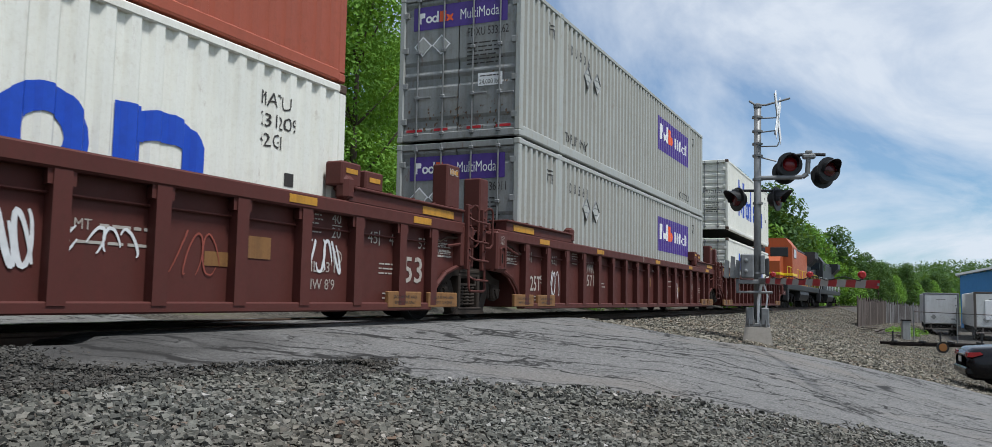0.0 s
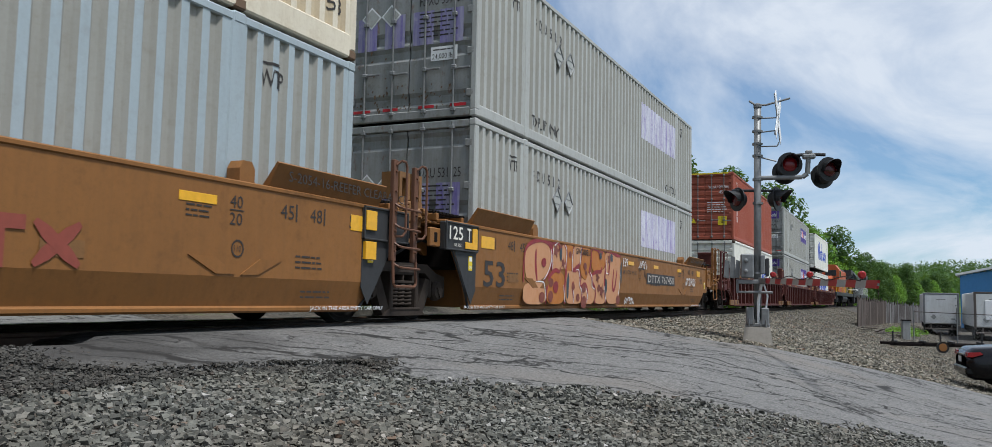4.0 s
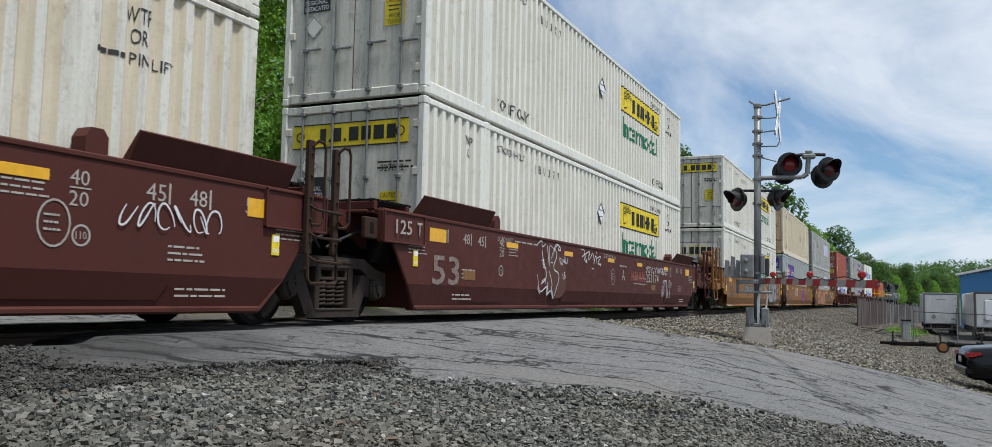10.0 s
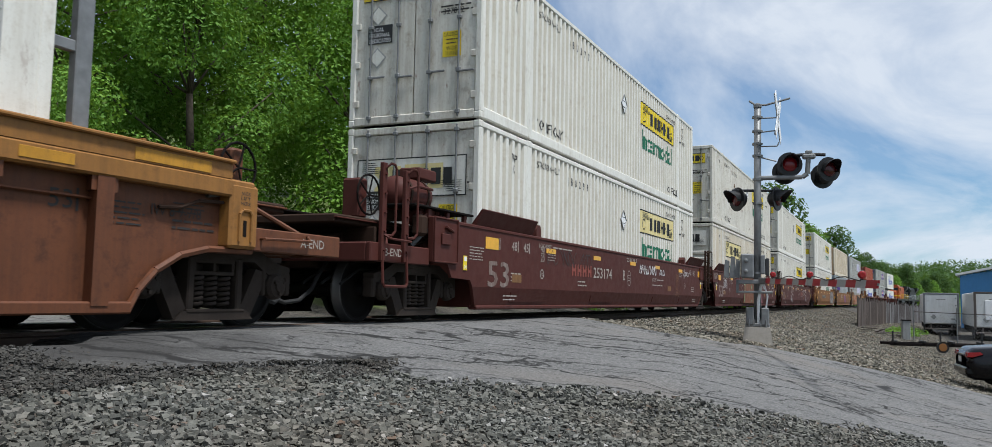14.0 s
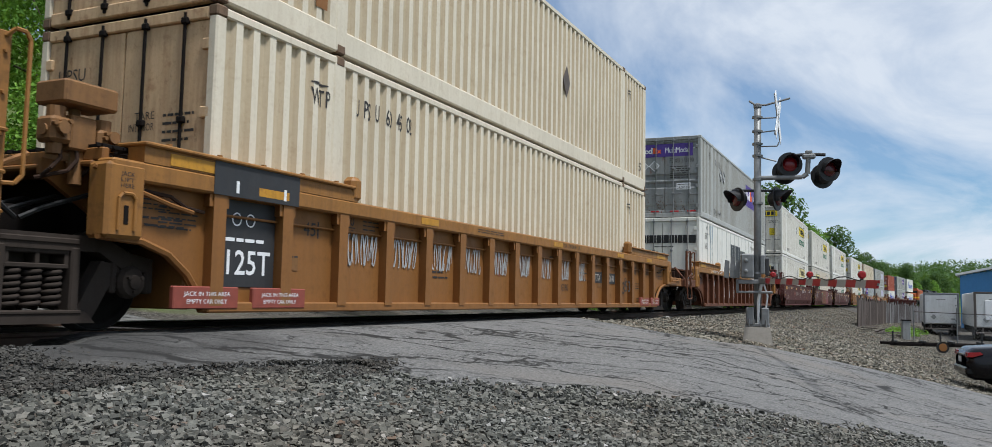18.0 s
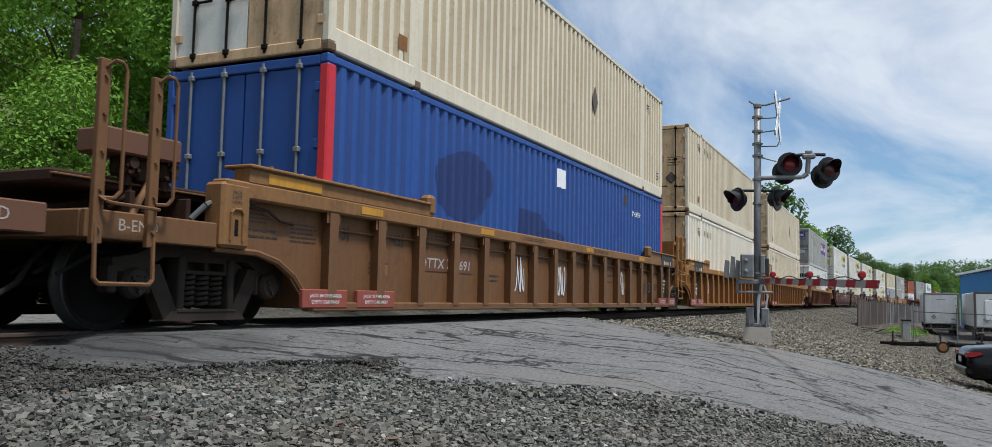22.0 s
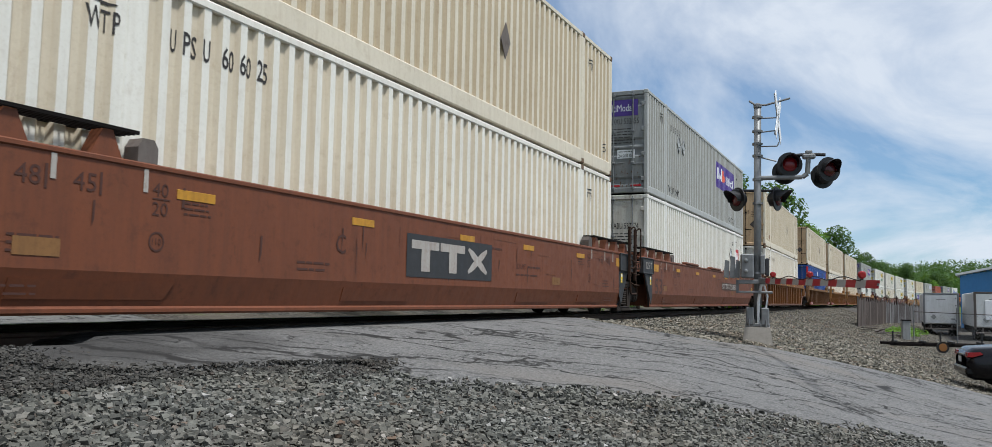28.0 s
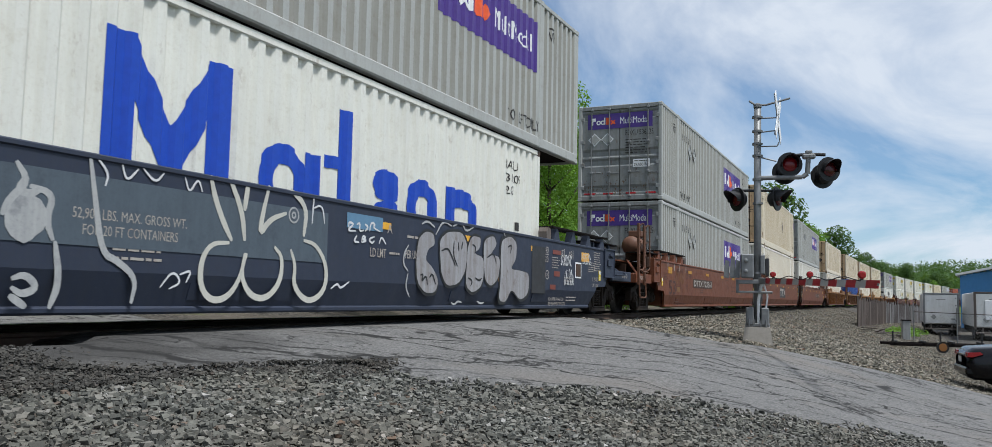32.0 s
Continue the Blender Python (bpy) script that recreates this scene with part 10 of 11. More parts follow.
# single orange brown ribbed car
s9 = car_at(9, rib_car("orange brown ribbed well car, heavily rusted, chalk scrawls", "rustbrown", "ochre", "rustbrown", "cpl", "cpl"))
small_marks(s9, "stencil_dark", RP, 60)
tags(s9, RP - 0.004, [("white_spray", x, x + 0.75, 0.45, 1.1, 0.03, 60 + i, 4) for i, x in enumerate((-7.0, -5.0, -3.95, -2.9, -0.9, 1.15, 3.2, 4.2, 5.25, 6.25))])
tags(s9, RS - 0.002, [("white_spray", -7.6, -5.4, 1.36, 1.44, 0.02, 77, 8), ("white_spray", 1.0, 3.0, 1.36, 1.44, 0.02, 78, 8)])
mark(s9, Decal().text("53", 5.3, 0.62, 0.24, 0.4).text("IW 8 9-7/8", 8.75, 1.05, 0.1, 0.6), "stencil_dark", RP - 0.003, "lettering", "dark numerals")
hand_brake(s9, 1, "rustbrown")
ladder(s9, -11.4, "rustbrown", -1.52, 0.42, 1.9, 0.55)
load(9, plate_box("white riveted plate container with black slanted blocks"), shift=-0.28, upper= violet_sign_box("grey domestic container with a violet sign, rusty doors", number="533890"))


# three ochre ribbed units
def ochre_unit(u, rear, front, letter):
    car = car_at(u, rib_car("ochre yellow ribbed double-stack well car with dark end panels" if letter != "B" else "faded brown ochre ribbed well car with rusty sides", "tan" if letter != "B" else "tan_old", "ochre" if letter != "B" else "tan_dark", "tan" if letter != "B" else "tan_old", rear, front))
    small_marks(car, "stencil_dark", RP, 70 + u)
    jack_plates(car, "stencil_rust", "sign_white")
    for s, kind in ((-1, rear), (1, front)):
        if kind == "art":
            x = s * 7.65
            part("dark_panel", MB().cbox(x - 0.45, x + 0.44, -1.412, -1.40, 0.42, 1.29, 0.004), "charcoal", car, "charcoal painted panel")
            part("dark_sill", MB().cbox(x - 0.62, x + 0.66, -1.5455, -1.54, 1.30, 1.66, 0.002), "charcoal", car, "charcoal painted sill length")
            for q in (-0.32, 0.4):
                part("white_tick", MB().box(x + q, x + q + 0.04, -1.548, -1.5455, 1.34, 1.46), "sign_white", car)
            mark(car, Decal().text("125T" if s < 0 else "53", x - (0.27 if s < 0 else 0.36), 0.55 if s < 0 else 1.0, 0.24 if s < 0 else 0.14, 0.64 if s < 0 else 0.2, 0.01).bars(x - 0.3, x + 0.3, 0.55 if s > 0 else 0.84, 0.95, 4 if s > 0 else 1, 3).ring(x - 0.15, 1.1, 0.07, 0.07, 0.015, 12).ring(x + 0.05, 1.1, 0.07, 0.07, 0.015, 12), "sign_white", -1.416, "lettering", "white lettering on charcoal")
    mark(car, Decal().text("53", 6.75 - 1.4, 0.55, 0.26, 0.45, 0.01).text("DTTX 790691 " + letter, -0.4 if letter == "C" else 0.9, 1.355, 0.075, 1.25).bars(-2.6, -1.6, 1.36, 1.43, 2, 3), "stencil_dark", RS, "lettering", "dark lettering")
    mark(car, Decal().text("53", 5.35, 0.5, 0.28, 0.45, 0.01).text("NWG33G", 1.13 if letter == "A" else -0.75, 0.52, 0.13, 0.68), "stencil_dark", RP - 0.003, "lettering", "dark numerals")
    mark(car, Decal().ring(-1.5, 0.9, 0.16, 0.2, 0.02, 4), "stencil_rust", RP - 0.003, "lettering", "plate outline")
    if rear == "art":
        if letter == "A":
            valve_stack(car, -9.4, -1.05, 1.56, "tan_dark", 6)
        else:
            part("lock_box", MB().prism([(-9.72, 1.44), (-9.64, 1.44), (-9.64, 2.08), (-9.14, 2.08), (-9.14, 1.44), (-9.06, 1.44), (-9.06, 2.18), (-9.72, 2.18)], "y", -1.2, -0.8), "tan", car, "open upright box for container locks")
    else:
        ladder(car, -11.4, "tan_old", -1.52, 0.42, 2.27, 0.56)
    if front == "art":
        ladder(car, 8.65, "ochre", -1.60, 0.42, 2.25, 0.46, (0.62, 0.92, 1.2, 1.5))
    return car


o10 = ochre_unit(10, "art", "cpl", "A")
plate_number(o10, 3.15, RP - 0.004, "DTTX", 0.84, 0.72, 0.96)
plate_number(o10, 4.17, RP - 0.004, "790691", 0.82, 0.72, 0.96)
tags(o10, RP - 0.006, [("pale_spray", x, x + 0.7, 0.72, 1.12, 0.024, 80 + i, 8) for i, x in enumerate((-3.9, -2.9, -1.9, -0.9, 0.12, 1.14, 2.16, -4.95, -5.95))])
o11 = ochre_unit(11, "art", "art", "C")
slab_logo(o11, 0.95, RP - 0.003, 1.9, 0.48, 1.0, "stencil_rust")
tags(o11, RP - 0.006, [("stencil_dark", 4.25, 4.7, 0.5, 0.95, 0.03, 91, 3), ("white_spray", -5.9, -5.3, 0.6, 1.15, 0.03, 92, 5)])
mark(o11, Decal().text("20", -0.35, 0.95, 0.14, 0.22), "stencil_dark", RP - 0.003, "lettering", "dark numerals")
o12 = ochre_unit(12, "cpl", "art", "B")
plate_number(o12, -6.1, RP - 0.004, "DTTX 790691", 1.75, 0.72, 0.95, "brown")
tags(o12, RP - 0.006, [("white_spray", -2.95, -2.3, 0.45, 1.1, 0.04, 95, 4), ("white_spray", -0.9, -0.25, 0.4, 1.0, 0.045, 96, 5), ("white_spray", 3.2, 3.85, 0.45, 1.05, 0.04, 97, 5)])
part("brake_box", MB().cbox(-10.9, -10.0, -1.0, -0.6, 1.62, 1.85, 0.02), "brown", o12)
valve_stack(o12, -10.3, -0.8, 1.42, "end_grime", 4, False)
cream_a = parcel("cream domestic container with brown stained doors", number="604502", diamond=False)
cream_top = parcel("yellowed cream domestic container on top of another", number="603259")
cream_b = parcel("pale cream domestic container, corrugations dusty", "cream_pale", "cream_pale_valley", "cream_door", number="601421", diamond=False)
load(10, cream_a, cream_top)
load(11, cream_b, copy_thing(cream_top, Matrix()))
load(12, blue_box("blue domestic container with darker repainted patches and red posts"), parcel("cream domestic container with one white door leaf", number="600881", second_door="white_paint"))

# single brown ribbed car
n13 = car_at(13, rib_car("brown ribbed double-stack well car with ochre sill and posts", "brown", "ochre_brown", "ochre_brown", "cpl", "cpl", posts=(-0.12, 0.97), amber=(-7.4, -3.44, -0.37, 0.38, 3.45, 7.6)))
part("centre_post", MB().cbox(-0.27, 0.03, -1.525, -1.40, 0.24, 1.3, 0.015), "brown", n13, "wide brown centre post")
part("lower_lip", MB().prism([(-1.40, 0.277), (-1.43, 0.277), (-1.43, 0.40), (-1.40, 0.425)], "x", -8.3, 8.3), "brown", n13, "folded lower edge of the side plate")
slab_logo(n13, 2.98, RP - 0.002, 1.5, 0.66, 0.98, "stencil", "stencil_dark")
mark(n13, Decal().rect(3.70, 3.83, 0.89, 0.98), "stencil", -1.5325, "logo_shape", "white paint of the owner's mark over a post")
mark(n13, Decal().text("DTTX 659387", 0.7, 1.355, 0.075, 0.84).text("NON-INTERCHANGE CAR", -1.38, 1.40, 0.05, 0.72).text("SEE EQUIPMENT REGISTER", -1.38, 1.33, 0.05, 0.72), "stencil_dark", RS, "lettering", "small dark sill lettering")
mark(n13, Decal().text("NWF13", 1.0, 0.745, 0.13, 0.48), "stencil_dark", RP - 0.003, "lettering", "dark stencilled lettering")
mark(n13, Decal().text("53", 4.92, 0.75, 0.27, 0.42).text("20", 5.6, 0.98, 0.11, 0.16).text("40", 5.6, 0.82, 0.11, 0.16), "stencil_worn", RP - 0.003, "lettering", "worn pale numerals")
mark(n13, Decal().ring(-2.735, 0.795, 0.19, 0.18, 0.17, 22), "ochre", RP - 0.001, "paint_patch", "round ochre paint patch")
mark(n13, Decal().ring(-2.735, 0.795, 0.165, 0.155, 0.012, 22).text("EXCEEDS", -2.87, 0.855, 0.045, 0.27).text("PLATE", -2.83, 0.785, 0.045, 0.19).text("H", -2.765, 0.69, 0.06, 0.06), "stencil_dark", RP - 0.004, "lettering", "dark round stencil")
scrawl = Decal()
for u, w, p, q in ((-3.72, 0.9, 0.07, 0.05), (-3.5, 0.92, 0.07, 0.05), (-3.62, 0.78, 0.16, 0.12), (-3.6, 0.66, 0.09, 0.1), (-3.45, 0.74, 0.1, 0.09), (-3.75, 0.7, 0.06, 0.13)):
    scrawl.ring(u, w, p, q, 0.008, 18)
mark(n13, scrawl, "stencil_worn", RP - 0.002, "chalk_scrawl", "faint chalk loops")
for x in (-7.6, 6.75, 7.6):
    mark(n13, Decal().rect(x - 0.25, x + 0.25, 0.5, 0.8), "tan_dark", RP - 0.002, "notice", "ochre notice")
ladder(n13, -11.35, "brown", -1.52, 0.42, 2.2, 0.55)
hand_brake(n13, -1, "brown")
brake_gear(n13, -1, "brown", 8)
load(13, parcel("pale cream domestic container with soiled doors, in the well", "cream_pale", "cream_pale_valley", "white_dirty", number="606064", diamond=False), copy_thing(cream_top, Matrix()))


# three red brown smooth units
def redbrown_unit(u, rear, front, letter):
    car = car_at(u, smooth_car("red brown smooth-sided well car with scraped sides and gratings", "redbrown", rear, front, "grating", True, 0.72 if letter == "A" else 0.42))
    small_marks(car, "stencil_faded", SP, 100 + u)
    mark(car, Decal().text("53", -8.15, 0.54, 0.40, 0.82, 0.012).text(letter, 1.2 if letter != "C" else -3.2, 0.85, 0.22), "stencil_faded", SP - 0.002, "lettering", "faded dark numerals")
    d = Decal()
    for s in (-1, 1):
        for q in (6.0, 6.9, 7.5, 8.3):
            d.rect(s * q - 0.025, s * q + 0.025, 1.22, 1.42)
    mark(car, d, "stencil", SP - 0.002, "lettering", "white locating ticks")
    rnd = random.Random(u)
    d = Decal()
    for _ in range(14):
        x, z, w = rnd.uniform(-8, 8), rnd.uniform(0.6, 1.35), rnd.uniform(0.3, 1.2)
        d.poly([(x, z), (x + w, z + rnd.uniform(-0.02, 0.02)), (x + w, z + 0.012), (x, z + 0.018)])
    mark(car, d, "orange_spray", SP - 0.001, "scrape", "bare scraped streaks")
    d = Decal()
    for _ in range(26):
        x, z, w = rnd.uniform(-8.5, 8.5), rnd.uniform(0.75, 1.4), rnd.uniform(0.008, 0.03)
        d.poly([(x, z), (x - w * 0.4, z - rnd.uniform(0.15, 0.55)), (x + w, z - rnd.uniform(0.05, 0.2)), (x + w * 1.2, z)])
    mark(car, d, "stencil_faded", SP - 0.0012, "stain", "dark grease runs")
    if rear == "art":
        mark(car, Decal().text("125 T", -9.2, 1.17, 0.17, 0.58), "stencil", -1.569, "lettering", "white numerals")
    else:
        ladder(car, -11.35, "brown", -1.52, 0.42, 2.3, 0.55)
    if front == "art":
        ladder(car, 8.25 if letter == "A" else 8.6, "end_grime", -1.60, 0.5, 2.12, 0.48, (0.72, 0.98, 1.28))
    return car


r14 = redbrown_unit(14, "art", "cpl", "B")
plate_number(r14, 1.6, SP - 0.003, "DTTX 723361", mat="brown_patch")
part("air_tank", MB().lathe([(0, 0.05), (0.04, 0.16), (0.7, 0.16), (0.74, 0.05)], (9.55, -0.9, 1.3), (1, 0, 0), 14), "brown", r14, "brown air tank", True)
for x in (-3.5, 0.4, 3.4):
    part("top_rub_plate", MB().cbox(x - 0.9, x + 0.9, -1.56, -1.40, 1.477, 1.55, 0.02), "redbrown", r14)
r15 = redbrown_unit(15, "art", "art", "C")
slab_logo(r15, -1.5, SP - 0.002, 2.4, 0.70, 1.12, "stencil", "charcoal")
r16 = redbrown_unit(16, "cpl", "art", "A")
plate_number(r16, -4.95, SP - 0.003, "DTTX 723361", mat="brown_patch")
brake_gear(r16, -1, "brown", 9)
tags(r16, SP - 0.005, [("tan_dark", -7.5, -6.2, 0.85, 1.2, 0.025, 111, 6)])
load(14, red_logo_box("white domestic container with a red square logo panel"), violet_sign_box("grey domestic container with a violet sign, brown stained doors", number="532855"))
load(15, parcel("cream domestic container turned round, ribbed end", rear="ribs", paint="cream_pale", valley="cream_pale_valley", number="606025", diamond=False), parcel("cream domestic container with rusty doors", number="601808"))
g_new = violet_sign_box("clean grey domestic container with a violet sign", number="536225", paint="grey_box")
load(16, g_new, copy_thing(g_new, Matrix()))

# navy smooth unit at the end
v17 = car_at(17, smooth_car("navy blue smooth-sided well car covered in graffiti", "navy", "art", "cpl", "grating"))
small_marks(v17, "stencil", SP, 120)
mark(v17, Decal().text("52,900 LBS. MAX. GROSS WT.", -4.3, 0.94, 0.085, 1.2).text("FOR 20 FT CONTAINERS", -4.2, 0.81, 0.085, 1.0).text("L 200-5", 8.45, 0.74, 0.09, 0.4).text("NON-INTERCHANGE CAR", 5.9, 0.32, 0.06, 0.8).text("SEE EQUIPMENT REGISTER", 5.9, 0.23, 0.06, 0.9), "stencil", SP - 0.0045, "lettering", "white stencilled lettering")
# pale outlines, light patches and silver letters on the navy car
for u0, u1, w0, w1, mat in ((-6.2, -0.96, 0.72, 1.29, "slate_patch"), (-0.59, 0.19, 1.16, 1.34, "sky_patch")):
    mark(v17, Decal().rect(u0, u1, w0, w1), mat, SP - 0.002, "repainted_patch", "lighter blue repainted patch")
for pts in (
    [(-2.83, 1.47), (-2.76, 1.26), (-2.63, 1.03), (-2.51, 0.87)],
    [(-2.58, 1.49), (-2.38, 1.17), (-2.33, 0.88)],
    [(-2.31, 1.46), (-2.35, 1.18)],
    [(-1.99, 1.48), (-2.07, 1.21), (-2.12, 0.94), (-1.97, 1.13), (-1.7, 1.22)],
    [(-1.65, 1.48), (-1.35, 1.32), (-1.4, 0.99)],
    [(-2.54, 0.85), (-2.79, 0.83), (-2.91, 0.65), (-2.9, 0.41), (-2.75, 0.28), (-2.53, 0.32), (-2.37, 0.51), (-2.32, 0.76)],
    [(-2.29, 0.76), (-2.37, 0.55), (-2.23, 0.34), (-1.98, 0.3), (-1.76, 0.48), (-1.74, 0.75), (-1.88, 0.85)],
    [(-1.61, 0.84), (-1.52, 0.67), (-1.55, 0.44), (-1.28, 0.26), (-0.98, 0.4), (-0.96, 0.69), (-1.17, 0.92), (-1.4, 0.95)],
):
    mark(v17, Decal().brush(pts, 0.065), "cream_spray", SP - 0.005, "graffiti", "broad pale sprayed outline")
for pts in (
    [(-4.8, 1.31), (-4.69, 1.17), (-4.84, 1.02), (-4.89, 0.9)],
    [(-4.68, 1.14), (-4.47, 1.1), (-4.53, 0.9), (-4.46, 0.74)],
    [(-4.17, 1.46), (-4.1, 1.11), (-4.01, 0.67), (-3.84, 0.61), (-3.64, 0.47), (-3.69, 0.26)],
    [(-4.44, 0.74), (-4.38, 0.42), (-4.46, 0.22)],
    [(-4.78, 0.44), (-4.67, 0.48), (-4.56, 0.38), (-4.69, 0.32), (-4.78, 0.38)],
    [(-4.79, 0.32), (-4.65, 0.23)],
    [(-4.72, 1.2), (-4.78, 1.09), (-4.66, 1.08), (-4.58, 1.13)],
):
    mark(v17, Decal().brush(pts, 0.06), "pale_spray", SP - 0.0048, "graffiti", "cloudy pale sprayed line")
for pts in (
    [(-4.11, 1.45), (-3.98, 1.33), (-4.01, 1.22)],
    [(-3.85, 1.42), (-3.8, 1.28), (-3.68, 1.41)],
    [(-3.63, 1.42), (-3.49, 1.31), (-3.4, 1.41)],
    [(-3.15, 1.41), (-3.09, 1.26), (-2.99, 1.43), (-2.93, 1.3)],
    [(-1.24, 1.45), (-1.26, 1.14)],
    [(-1.27, 1.31), (-1.08, 1.38), (-1.03, 1.16)],
    [(-3.38, 0.4), (-3.24, 0.56), (-3.13, 0.45), (-3.28, 0.39)],
    [(-3.16, 0.52), (-3.01, 0.57), (-3.08, 0.45)],
):
    mark(v17, Decal().brush(pts, 0.022), "white_spray", SP - 0.0052, "graffiti", "thin white sprayed line")
mark(v17, Decal().ring(-1.58, 1.21, 0.09, 0.09, 0.02, 16).ring(-1.58, 1.21, 0.04, 0.04, 0.02, 12).blob(-4.7, 0.9, 0.16, 0.2, 4, 16, 0.1), "pale_spray", SP - 0.0056, "graffiti", "pale sprayed rings")
mark(v17, Decal().text("LD LMT", -0.08, 0.84, 0.11, 0.36, 0.006).text("PER UNIT", 0.75, 0.86, 0.11, 0.42, 0.006).bars(0.36, 0.68, 0.86, 0.95, 1, 2).text("A", 0.30, 1.16, 0.12), "stencil", SP - 0.004, "lettering", "white stencilled lettering")
for pts in (
    [(1.03, 0.84), (1.08, 1.14), (1.27, 1.26), (1.5, 1.24), (1.54, 1.08), (1.35, 1.02), (1.28, 0.86), (1.48, 0.77), (1.67, 0.59), (1.59, 0.42), (1.3, 0.4), (1.07, 0.55)],
    [(1.71, 0.89), (1.67, 1.16), (1.9, 1.3), (2.37, 1.33), (2.56, 1.13), (2.51, 0.76), (2.28, 0.55), (1.92, 0.51), (1.75, 0.68)],
    [(2.52, 0.71), (2.56, 1.13), (2.7, 1.3), (3.01, 1.29), (2.98, 1.12), (2.76, 1.03), (3.15, 0.98), (3.1, 0.55), (2.76, 0.42), (2.53, 0.51)],
    [(3.11, 1.03), (3.13, 1.27), (3.47, 1.36), (3.61, 1.22), (3.36, 1.05), (3.75, 1.02), (3.68, 0.66), (3.39, 0.53), (3.17, 0.64)],
    [(3.75, 1.02), (3.78, 1.31), (4.16, 1.4), (4.41, 1.29), (4.38, 1.01), (4.14, 0.84), (4.59, 0.83), (4.97, 0.79), (4.94, 0.43), (4.57, 0.31), (4.21, 0.52), (3.98, 0.28), (3.7, 0.31), (3.77, 0.67)],
):
    mu, mw = sum(q[0] for q in pts) / len(pts), sum(q[1] for q in pts) / len(pts)
    mark(v17, Decal().rounded([(mu + (a - mu) * 1.1, mw + (b - mw) * 1.1) for a, b in pts]), "sign_black", SP - 0.004, "graffiti", "black edge of silver letters")
    mark(v17, Decal().rounded(pts), "silver_spray", SP - 0.008, "graffiti", "silver bubble letter")
for pts in (
    [(1.73, 1.01), (1.92, 1.07), (2.05, 0.95), (2.16, 0.81)],
    [(2.11, 1.18), (2.09, 0.96), (2.23, 0.81)],
    [(2.24, 1.17), (2.26, 1.04)],
    [(2.38, 1.18), (2.35, 1.07)],
    [(2.71, 1.16), (2.83, 1.14), (2.79, 1.03)],
    [(3.23, 0.99), (3.48, 1.08), (3.58, 0.91)],
    [(4.02, 1.2), (4.21, 1.26), (4.12, 1.1)],
    [(1.15, 0.65), (1.23, 0.67), (1.18, 0.55), (1.31, 0.66), (1.35, 0.52)],
    [(1.4, 0.62), (1.48, 0.69), (1.58, 0.53)],
    [(2.59, 0.65), (2.74, 0.61), (2.67, 0.53)],
    [(2.82, 0.66), (2.97, 0.61), (3.05, 0.66)],
):
    mark(v17, Decal().brush(pts, 0.03), "sign_black", SP - 0.011, "graffiti", "black sprayed line")
for pts in (
    [(1.16, 1.35), (1.32, 1.41), (1.53, 1.33)],
    [(1.56, 1.23), (1.76, 1.45), (2.03, 1.39)],
    [(2.06, 1.39), (2.36, 1.48), (2.48, 1.33), (2.81, 1.46)],
    [(3.55, 1.44), (3.82, 1.5), (3.92, 1.38)],
    [(0.83, 1.04), (0.72, 0.93), (0.7, 0.78), (0.83, 0.69)],
    [(0.83, 0.66), (0.77, 0.48), (0.88, 0.35)],
    [(2.06, 0.28), (2.16, 0.24), (2.26, 0.3), (2.4, 0.28)],
    [(2.91, 0.3), (3.03, 0.26), (3.15, 0.28)],
):
    mark(v17, Decal().brush(pts, 0.03), "pale_spray", SP - 0.0062, "graffiti", "pale sprayed halo line")
for pts in (
    [(-0.56, 1.16), (-0.56, 1.23), (-0.44, 1.21), (-0.6, 1.12), (-0.41, 1.13)],
    [(-0.39, 1.21), (-0.32, 1.24), (-0.34, 1.13), (-0.24, 1.15)],
    [(-0.22, 1.23), (-0.14, 1.2), (-0.21, 1.14)],
    [(-0.11, 1.15), (-0.09, 1.26), (0.01, 1.25), (-0.04, 1.2), (0.13, 1.16)],
    [(-0.38, 1.08), (-0.45, 1.0), (-0.33, 1.0)],
    [(-0.28, 1.0), (-0.26, 1.09), (-0.18, 1.06), (-0.28, 1.04), (-0.16, 1.03), (-0.28, 1.0)],
    [(-0.0, 1.09), (-0.13, 1.05), (-0.05, 1.0), (0.0, 1.04)],
    [(0.11, 1.01), (0.16, 1.11), (0.27, 1.01)],
    [(-0.87, 0.43), (-0.74, 0.5), (-0.69, 0.43), (-0.51, 0.52)],
):
    mark(v17, Decal().brush(pts, 0.028), "white_spray", SP - 0.0055, "graffiti", "thin white sprayed line")
tags(v17, SP - 0.010, [("white_spray", 6.55, 7.2, 1.0, 1.22, 0.026, 132, 5), ("white_spray", 6.75, 7.25, 0.62, 0.95, 0.026, 133, 4), ("white_spray", 7.72, 8.3, 1.18, 1.3, 0.016, 134, 5), ("white_spray", 7.8, 8.35, 1.08, 1.16, 0.016, 135, 5)])
mark(v17, Decal().rect(7.37, 7.74, 0.78, 1.1), "sign_white", SP - 0.003, "notice", "white framed notice")
mark(v17, Decal().rect(7.40, 7.71, 0.81, 1.07), "brown_patch", SP - 0.0045, "notice_face", "")
for u0, u1, w0, w1 in ((6.12, 6.56, 1.2, 1.28), (6.2, 6.5, 0.78, 0.88), (6.0, 6.28, 0.53, 0.62)):
    mark(v17, Decal().rect(u0, u1, w0, w1), "bruise_spray", SP - 0.0025, "notice", "red brown notice plate")
mark(v17, Decal().bars(8.55, 9.05, 0.95, 1.38, 9, 5).bars(6.1, 6.5, 0.92, 1.16, 5, 6).text("EMPTY LOAD", 8.45, 0.62, 0.07, 0.42), "stencil", SP - 0.002, "lettering", "white stencil")
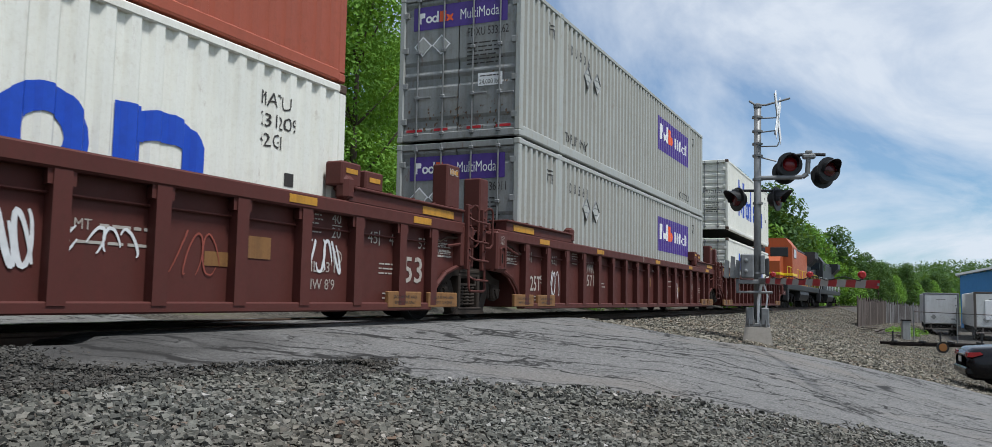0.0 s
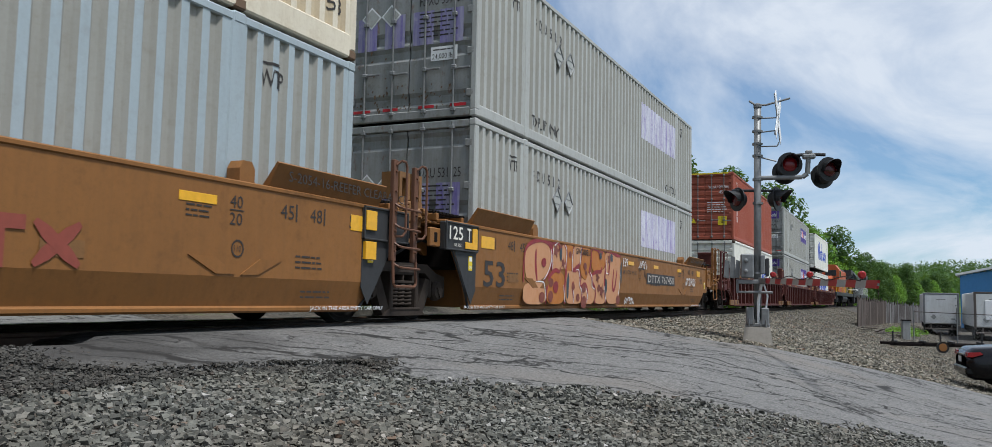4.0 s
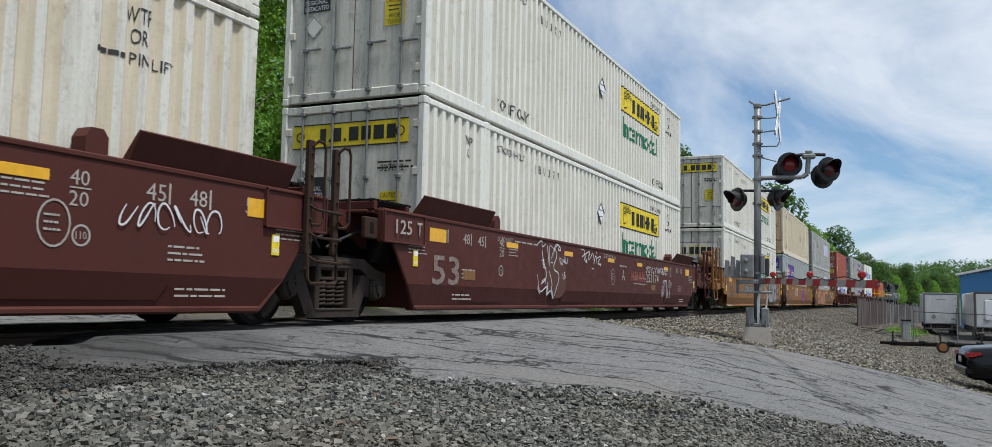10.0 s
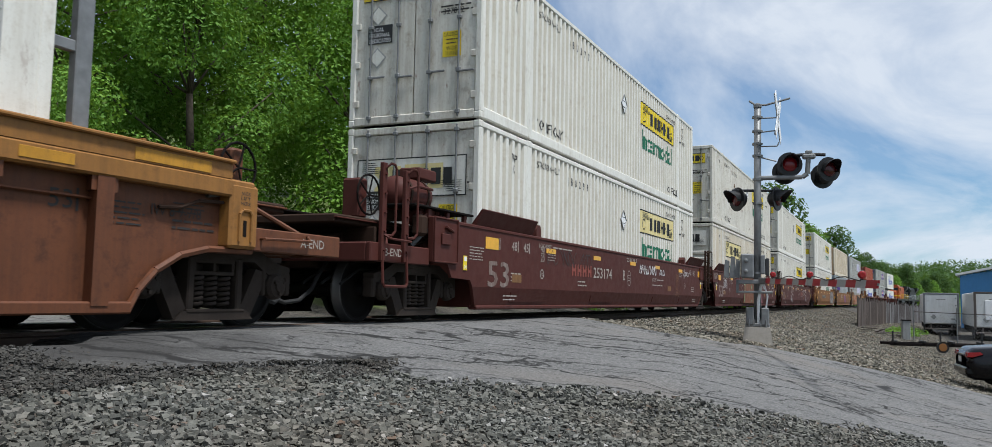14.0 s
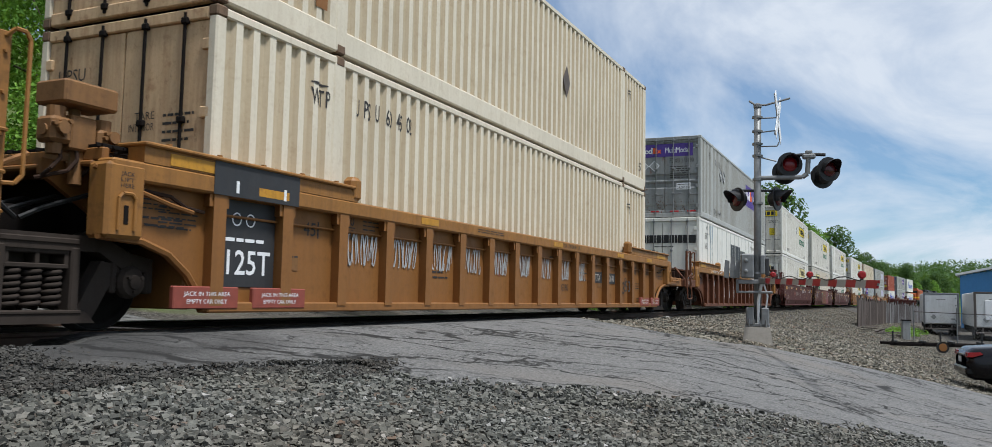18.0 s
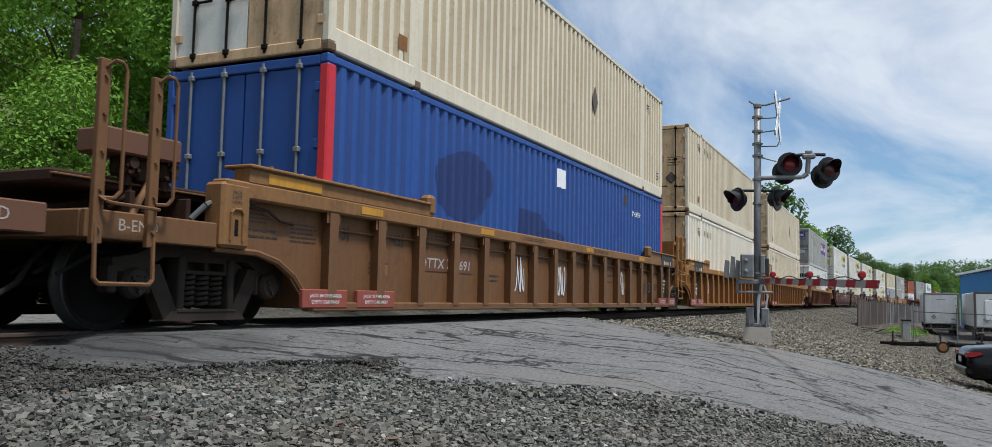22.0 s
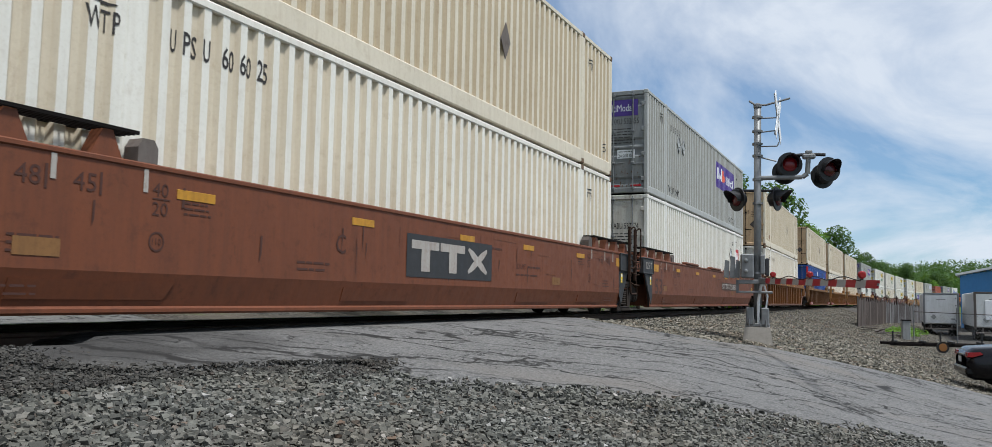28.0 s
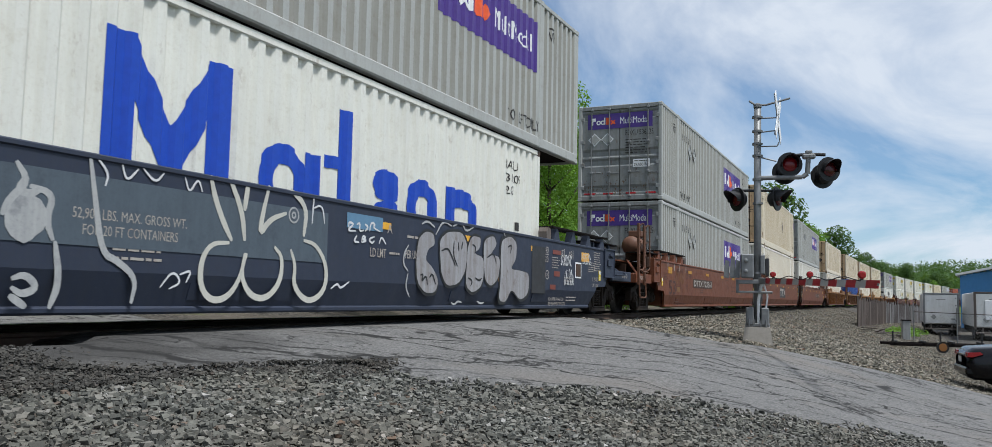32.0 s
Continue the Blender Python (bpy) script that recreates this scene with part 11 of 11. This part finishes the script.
mark(v17, Decal().rect(5.1, 5.75, 0.45, 1.3), "charcoal", SP - 0.002, "repainted_patch", "dark repainted patch")
load(17, ocean_box("warm white ocean container with large royal blue shapes", 2.82, u0=-3.85, u1=3.4), violet_sign_box("grey domestic container overhanging the shorter one below", number="535005"), 2.82, 0.0, 0.0)


# ---- locomotives at the head ----
def locomotive(label, body, roof, at):
    root = thing("locomotive", label, "locomotive", "locomotives")
    part("frame", MB().cbox(-11.0, 11.0, -1.5, 1.5, 1.15, 1.55, 0.04), "black_paint", root)
    part("fuel_tank", MB().prism([(-1.3, 0.5), (-1.45, 0.9), (-1.4, 1.15), (1.4, 1.15), (1.45, 0.9), (1.3, 0.5)], "x", -3.0, 3.0), "black_paint", root)
    part("hood", MB().cbox(-5.6, 7.2, -0.95, 0.95, 1.55, 4.1, 0.08), body, root)
    part("radiator", MB().prism([(-1.0, 3.3), (-1.55, 3.9), (-1.55, 4.4), (1.55, 4.4), (1.55, 3.9), (1.0, 3.3)], "x", 7.2, 10.2).cbox(7.2, 10.4, -0.95, 0.95, 1.55, 3.4, 0.05), roof, root)
    part("roof", MB().cbox(-5.4, 7.2, -0.8, 0.8, 4.1, 4.35, 0.1), roof, root)
    cab = part("cab", MB().prism([(-1.5, 1.55), (-1.5, 3.9), (-1.1, 4.45), (1.1, 4.45), (1.5, 3.9), (1.5, 1.55)], "x", -8.3, -5.6), body, root)
    for y0, y1 in ((-1.25, -0.15), (0.15, 1.25)):
        part("windscreen", MB().cbox(-8.34, -8.29, y0, y1, 3.25, 3.85, 0.03), "glass", cab, "dark windscreen")
    part("side_window", MB().cbox(-7.6, -6.2, -1.53, -1.49, 3.2, 3.8, 0.03), "glass", cab)
    part("nose", MB().prism([(-10.2, 1.55), (-10.2, 2.9), (-9.6, 3.2), (-8.3, 3.25), (-8.3, 1.55)], "y", -0.95, 0.95), body, root)
    part("stripe", MB().cbox(-10.22, -5.6, -0.97, 0.97, 2.05, 2.2, 0.01).cbox(-8.32, -5.58, -1.515, 1.515, 2.05, 2.2, 0.01), "sign_yellow" if body == "orange_loco" else "sign_white", root, "painted stripe")
    for s in (-1, 1):
        b = MB()
        xs = [-10.7 + i * 1.78 for i in range(13)]
        for x in xs:
            b.cyl((x, s * 1.46, 1.55), (x, s * 1.46, 2.55), 0.02, 6)
        b.cyl((xs[0], s * 1.46, 2.55), (xs[-1], s * 1.46, 2.55), 0.02, 6)
        part("handrail", b, "sign_white" if body != "orange_loco" else "sign_yellow", root)
        part("step", MB().cbox(-11.0, -10.3, min(s * 1.5, s * 1.2), max(s * 1.5, s * 1.2), 0.45, 1.2, 0.03), "black_paint", root)
    part("headlight", MB().lathe([(0, 0.09), (0.05, 0.1)], (-8.36, 0.0, 4.1), (-1, 0, 0), 12), "chrome", cab)
    part("coupler", MB().cbox(-11.6, -11.0, -0.15, 0.15, 0.72, 1.0, 0.04), "steel_dark", root)
    for x in (-6.6, 6.6):
        tr = part("bogie", MB().cbox(x - 2.3, x + 2.3, -1.15, -0.98, 0.55, 0.95, 0.06).cbox(x - 2.3, x + 2.3, 0.98, 1.15, 0.55, 0.95, 0.06).cbox(x - 0.4, x + 0.4, -1.0, 1.0, 0.6, 0.9, 0.04), "steel_dark", root, "grey three-axle bogie")
        for dx in (-1.85, 0, 1.85):
            w = new("wheelset", bogie_kit()["wheelset"])
            w.parent = tr
            w.location = (x + dx, 0, WHEEL_R)
            part("journal_box", MB().cbox(x + dx - 0.22, x + dx + 0.22, -1.25, -1.1, 0.35, 0.75, 0.04), "steel_dark", tr)
    ROLLING.append((root, at, 0.0))
    return root


locomotive("orange locomotive with black frame and yellow stripe", "orange_loco", "charcoal", 65.2)
locomotive("black locomotive with white stripe", "black_paint", "black_paint", 88.2)


# ---- motion ----
def travelled(t):
    return 10.06410 * t + 1.45974 * (t / 10) ** 2 - 0.32078 * (t / 10) ** 3


def pose_on_track(s, z):
    """A wagon rides on two bogies: its place and heading on the line."""
    xa, ya, _ = on_track(s - 9.0)
    xb, yb, _ = on_track(s + 9.0)
    return pose((xa + xb) / 2, (ya + yb) / 2, z, 0, 0, math.degrees(math.atan2(yb - ya, xb - xa)))


def motions():
    times = [i * 1.0 for i in range(33)]
    start = {}
    for ob, s0, z in ROLLING:
        start[ob] = s0
        walk(ob, [(t, pose_on_track(s0 + travelled(t), z)) for t in times])
    # wheels turn while their car is near the crossing
    for w, car, off, local in WHEELS:
        rows, last = [], None
        for k in range(0, 32 * 30 + 1):
            t = k / 30
            s = start[car] + off + travelled(t)
            near = -6.0 < s < 40.0
            if near or k in (0, 960) or (last is not None and not near and rows and rows[-1][0] > t - 0.05 and last):
                a = s if near else max(-6.0, min(40.0, s))
                rows.append((t, pose(local, 0, WHEEL_R) @ Matrix.Rotation(a / WHEEL_R, 4, "Y")))
            last = near
        # keep every step under a quarter turn
        out = [rows[0]]
        for r in rows[1:]:
            out.append(r)
        walk(w, out)


motions()
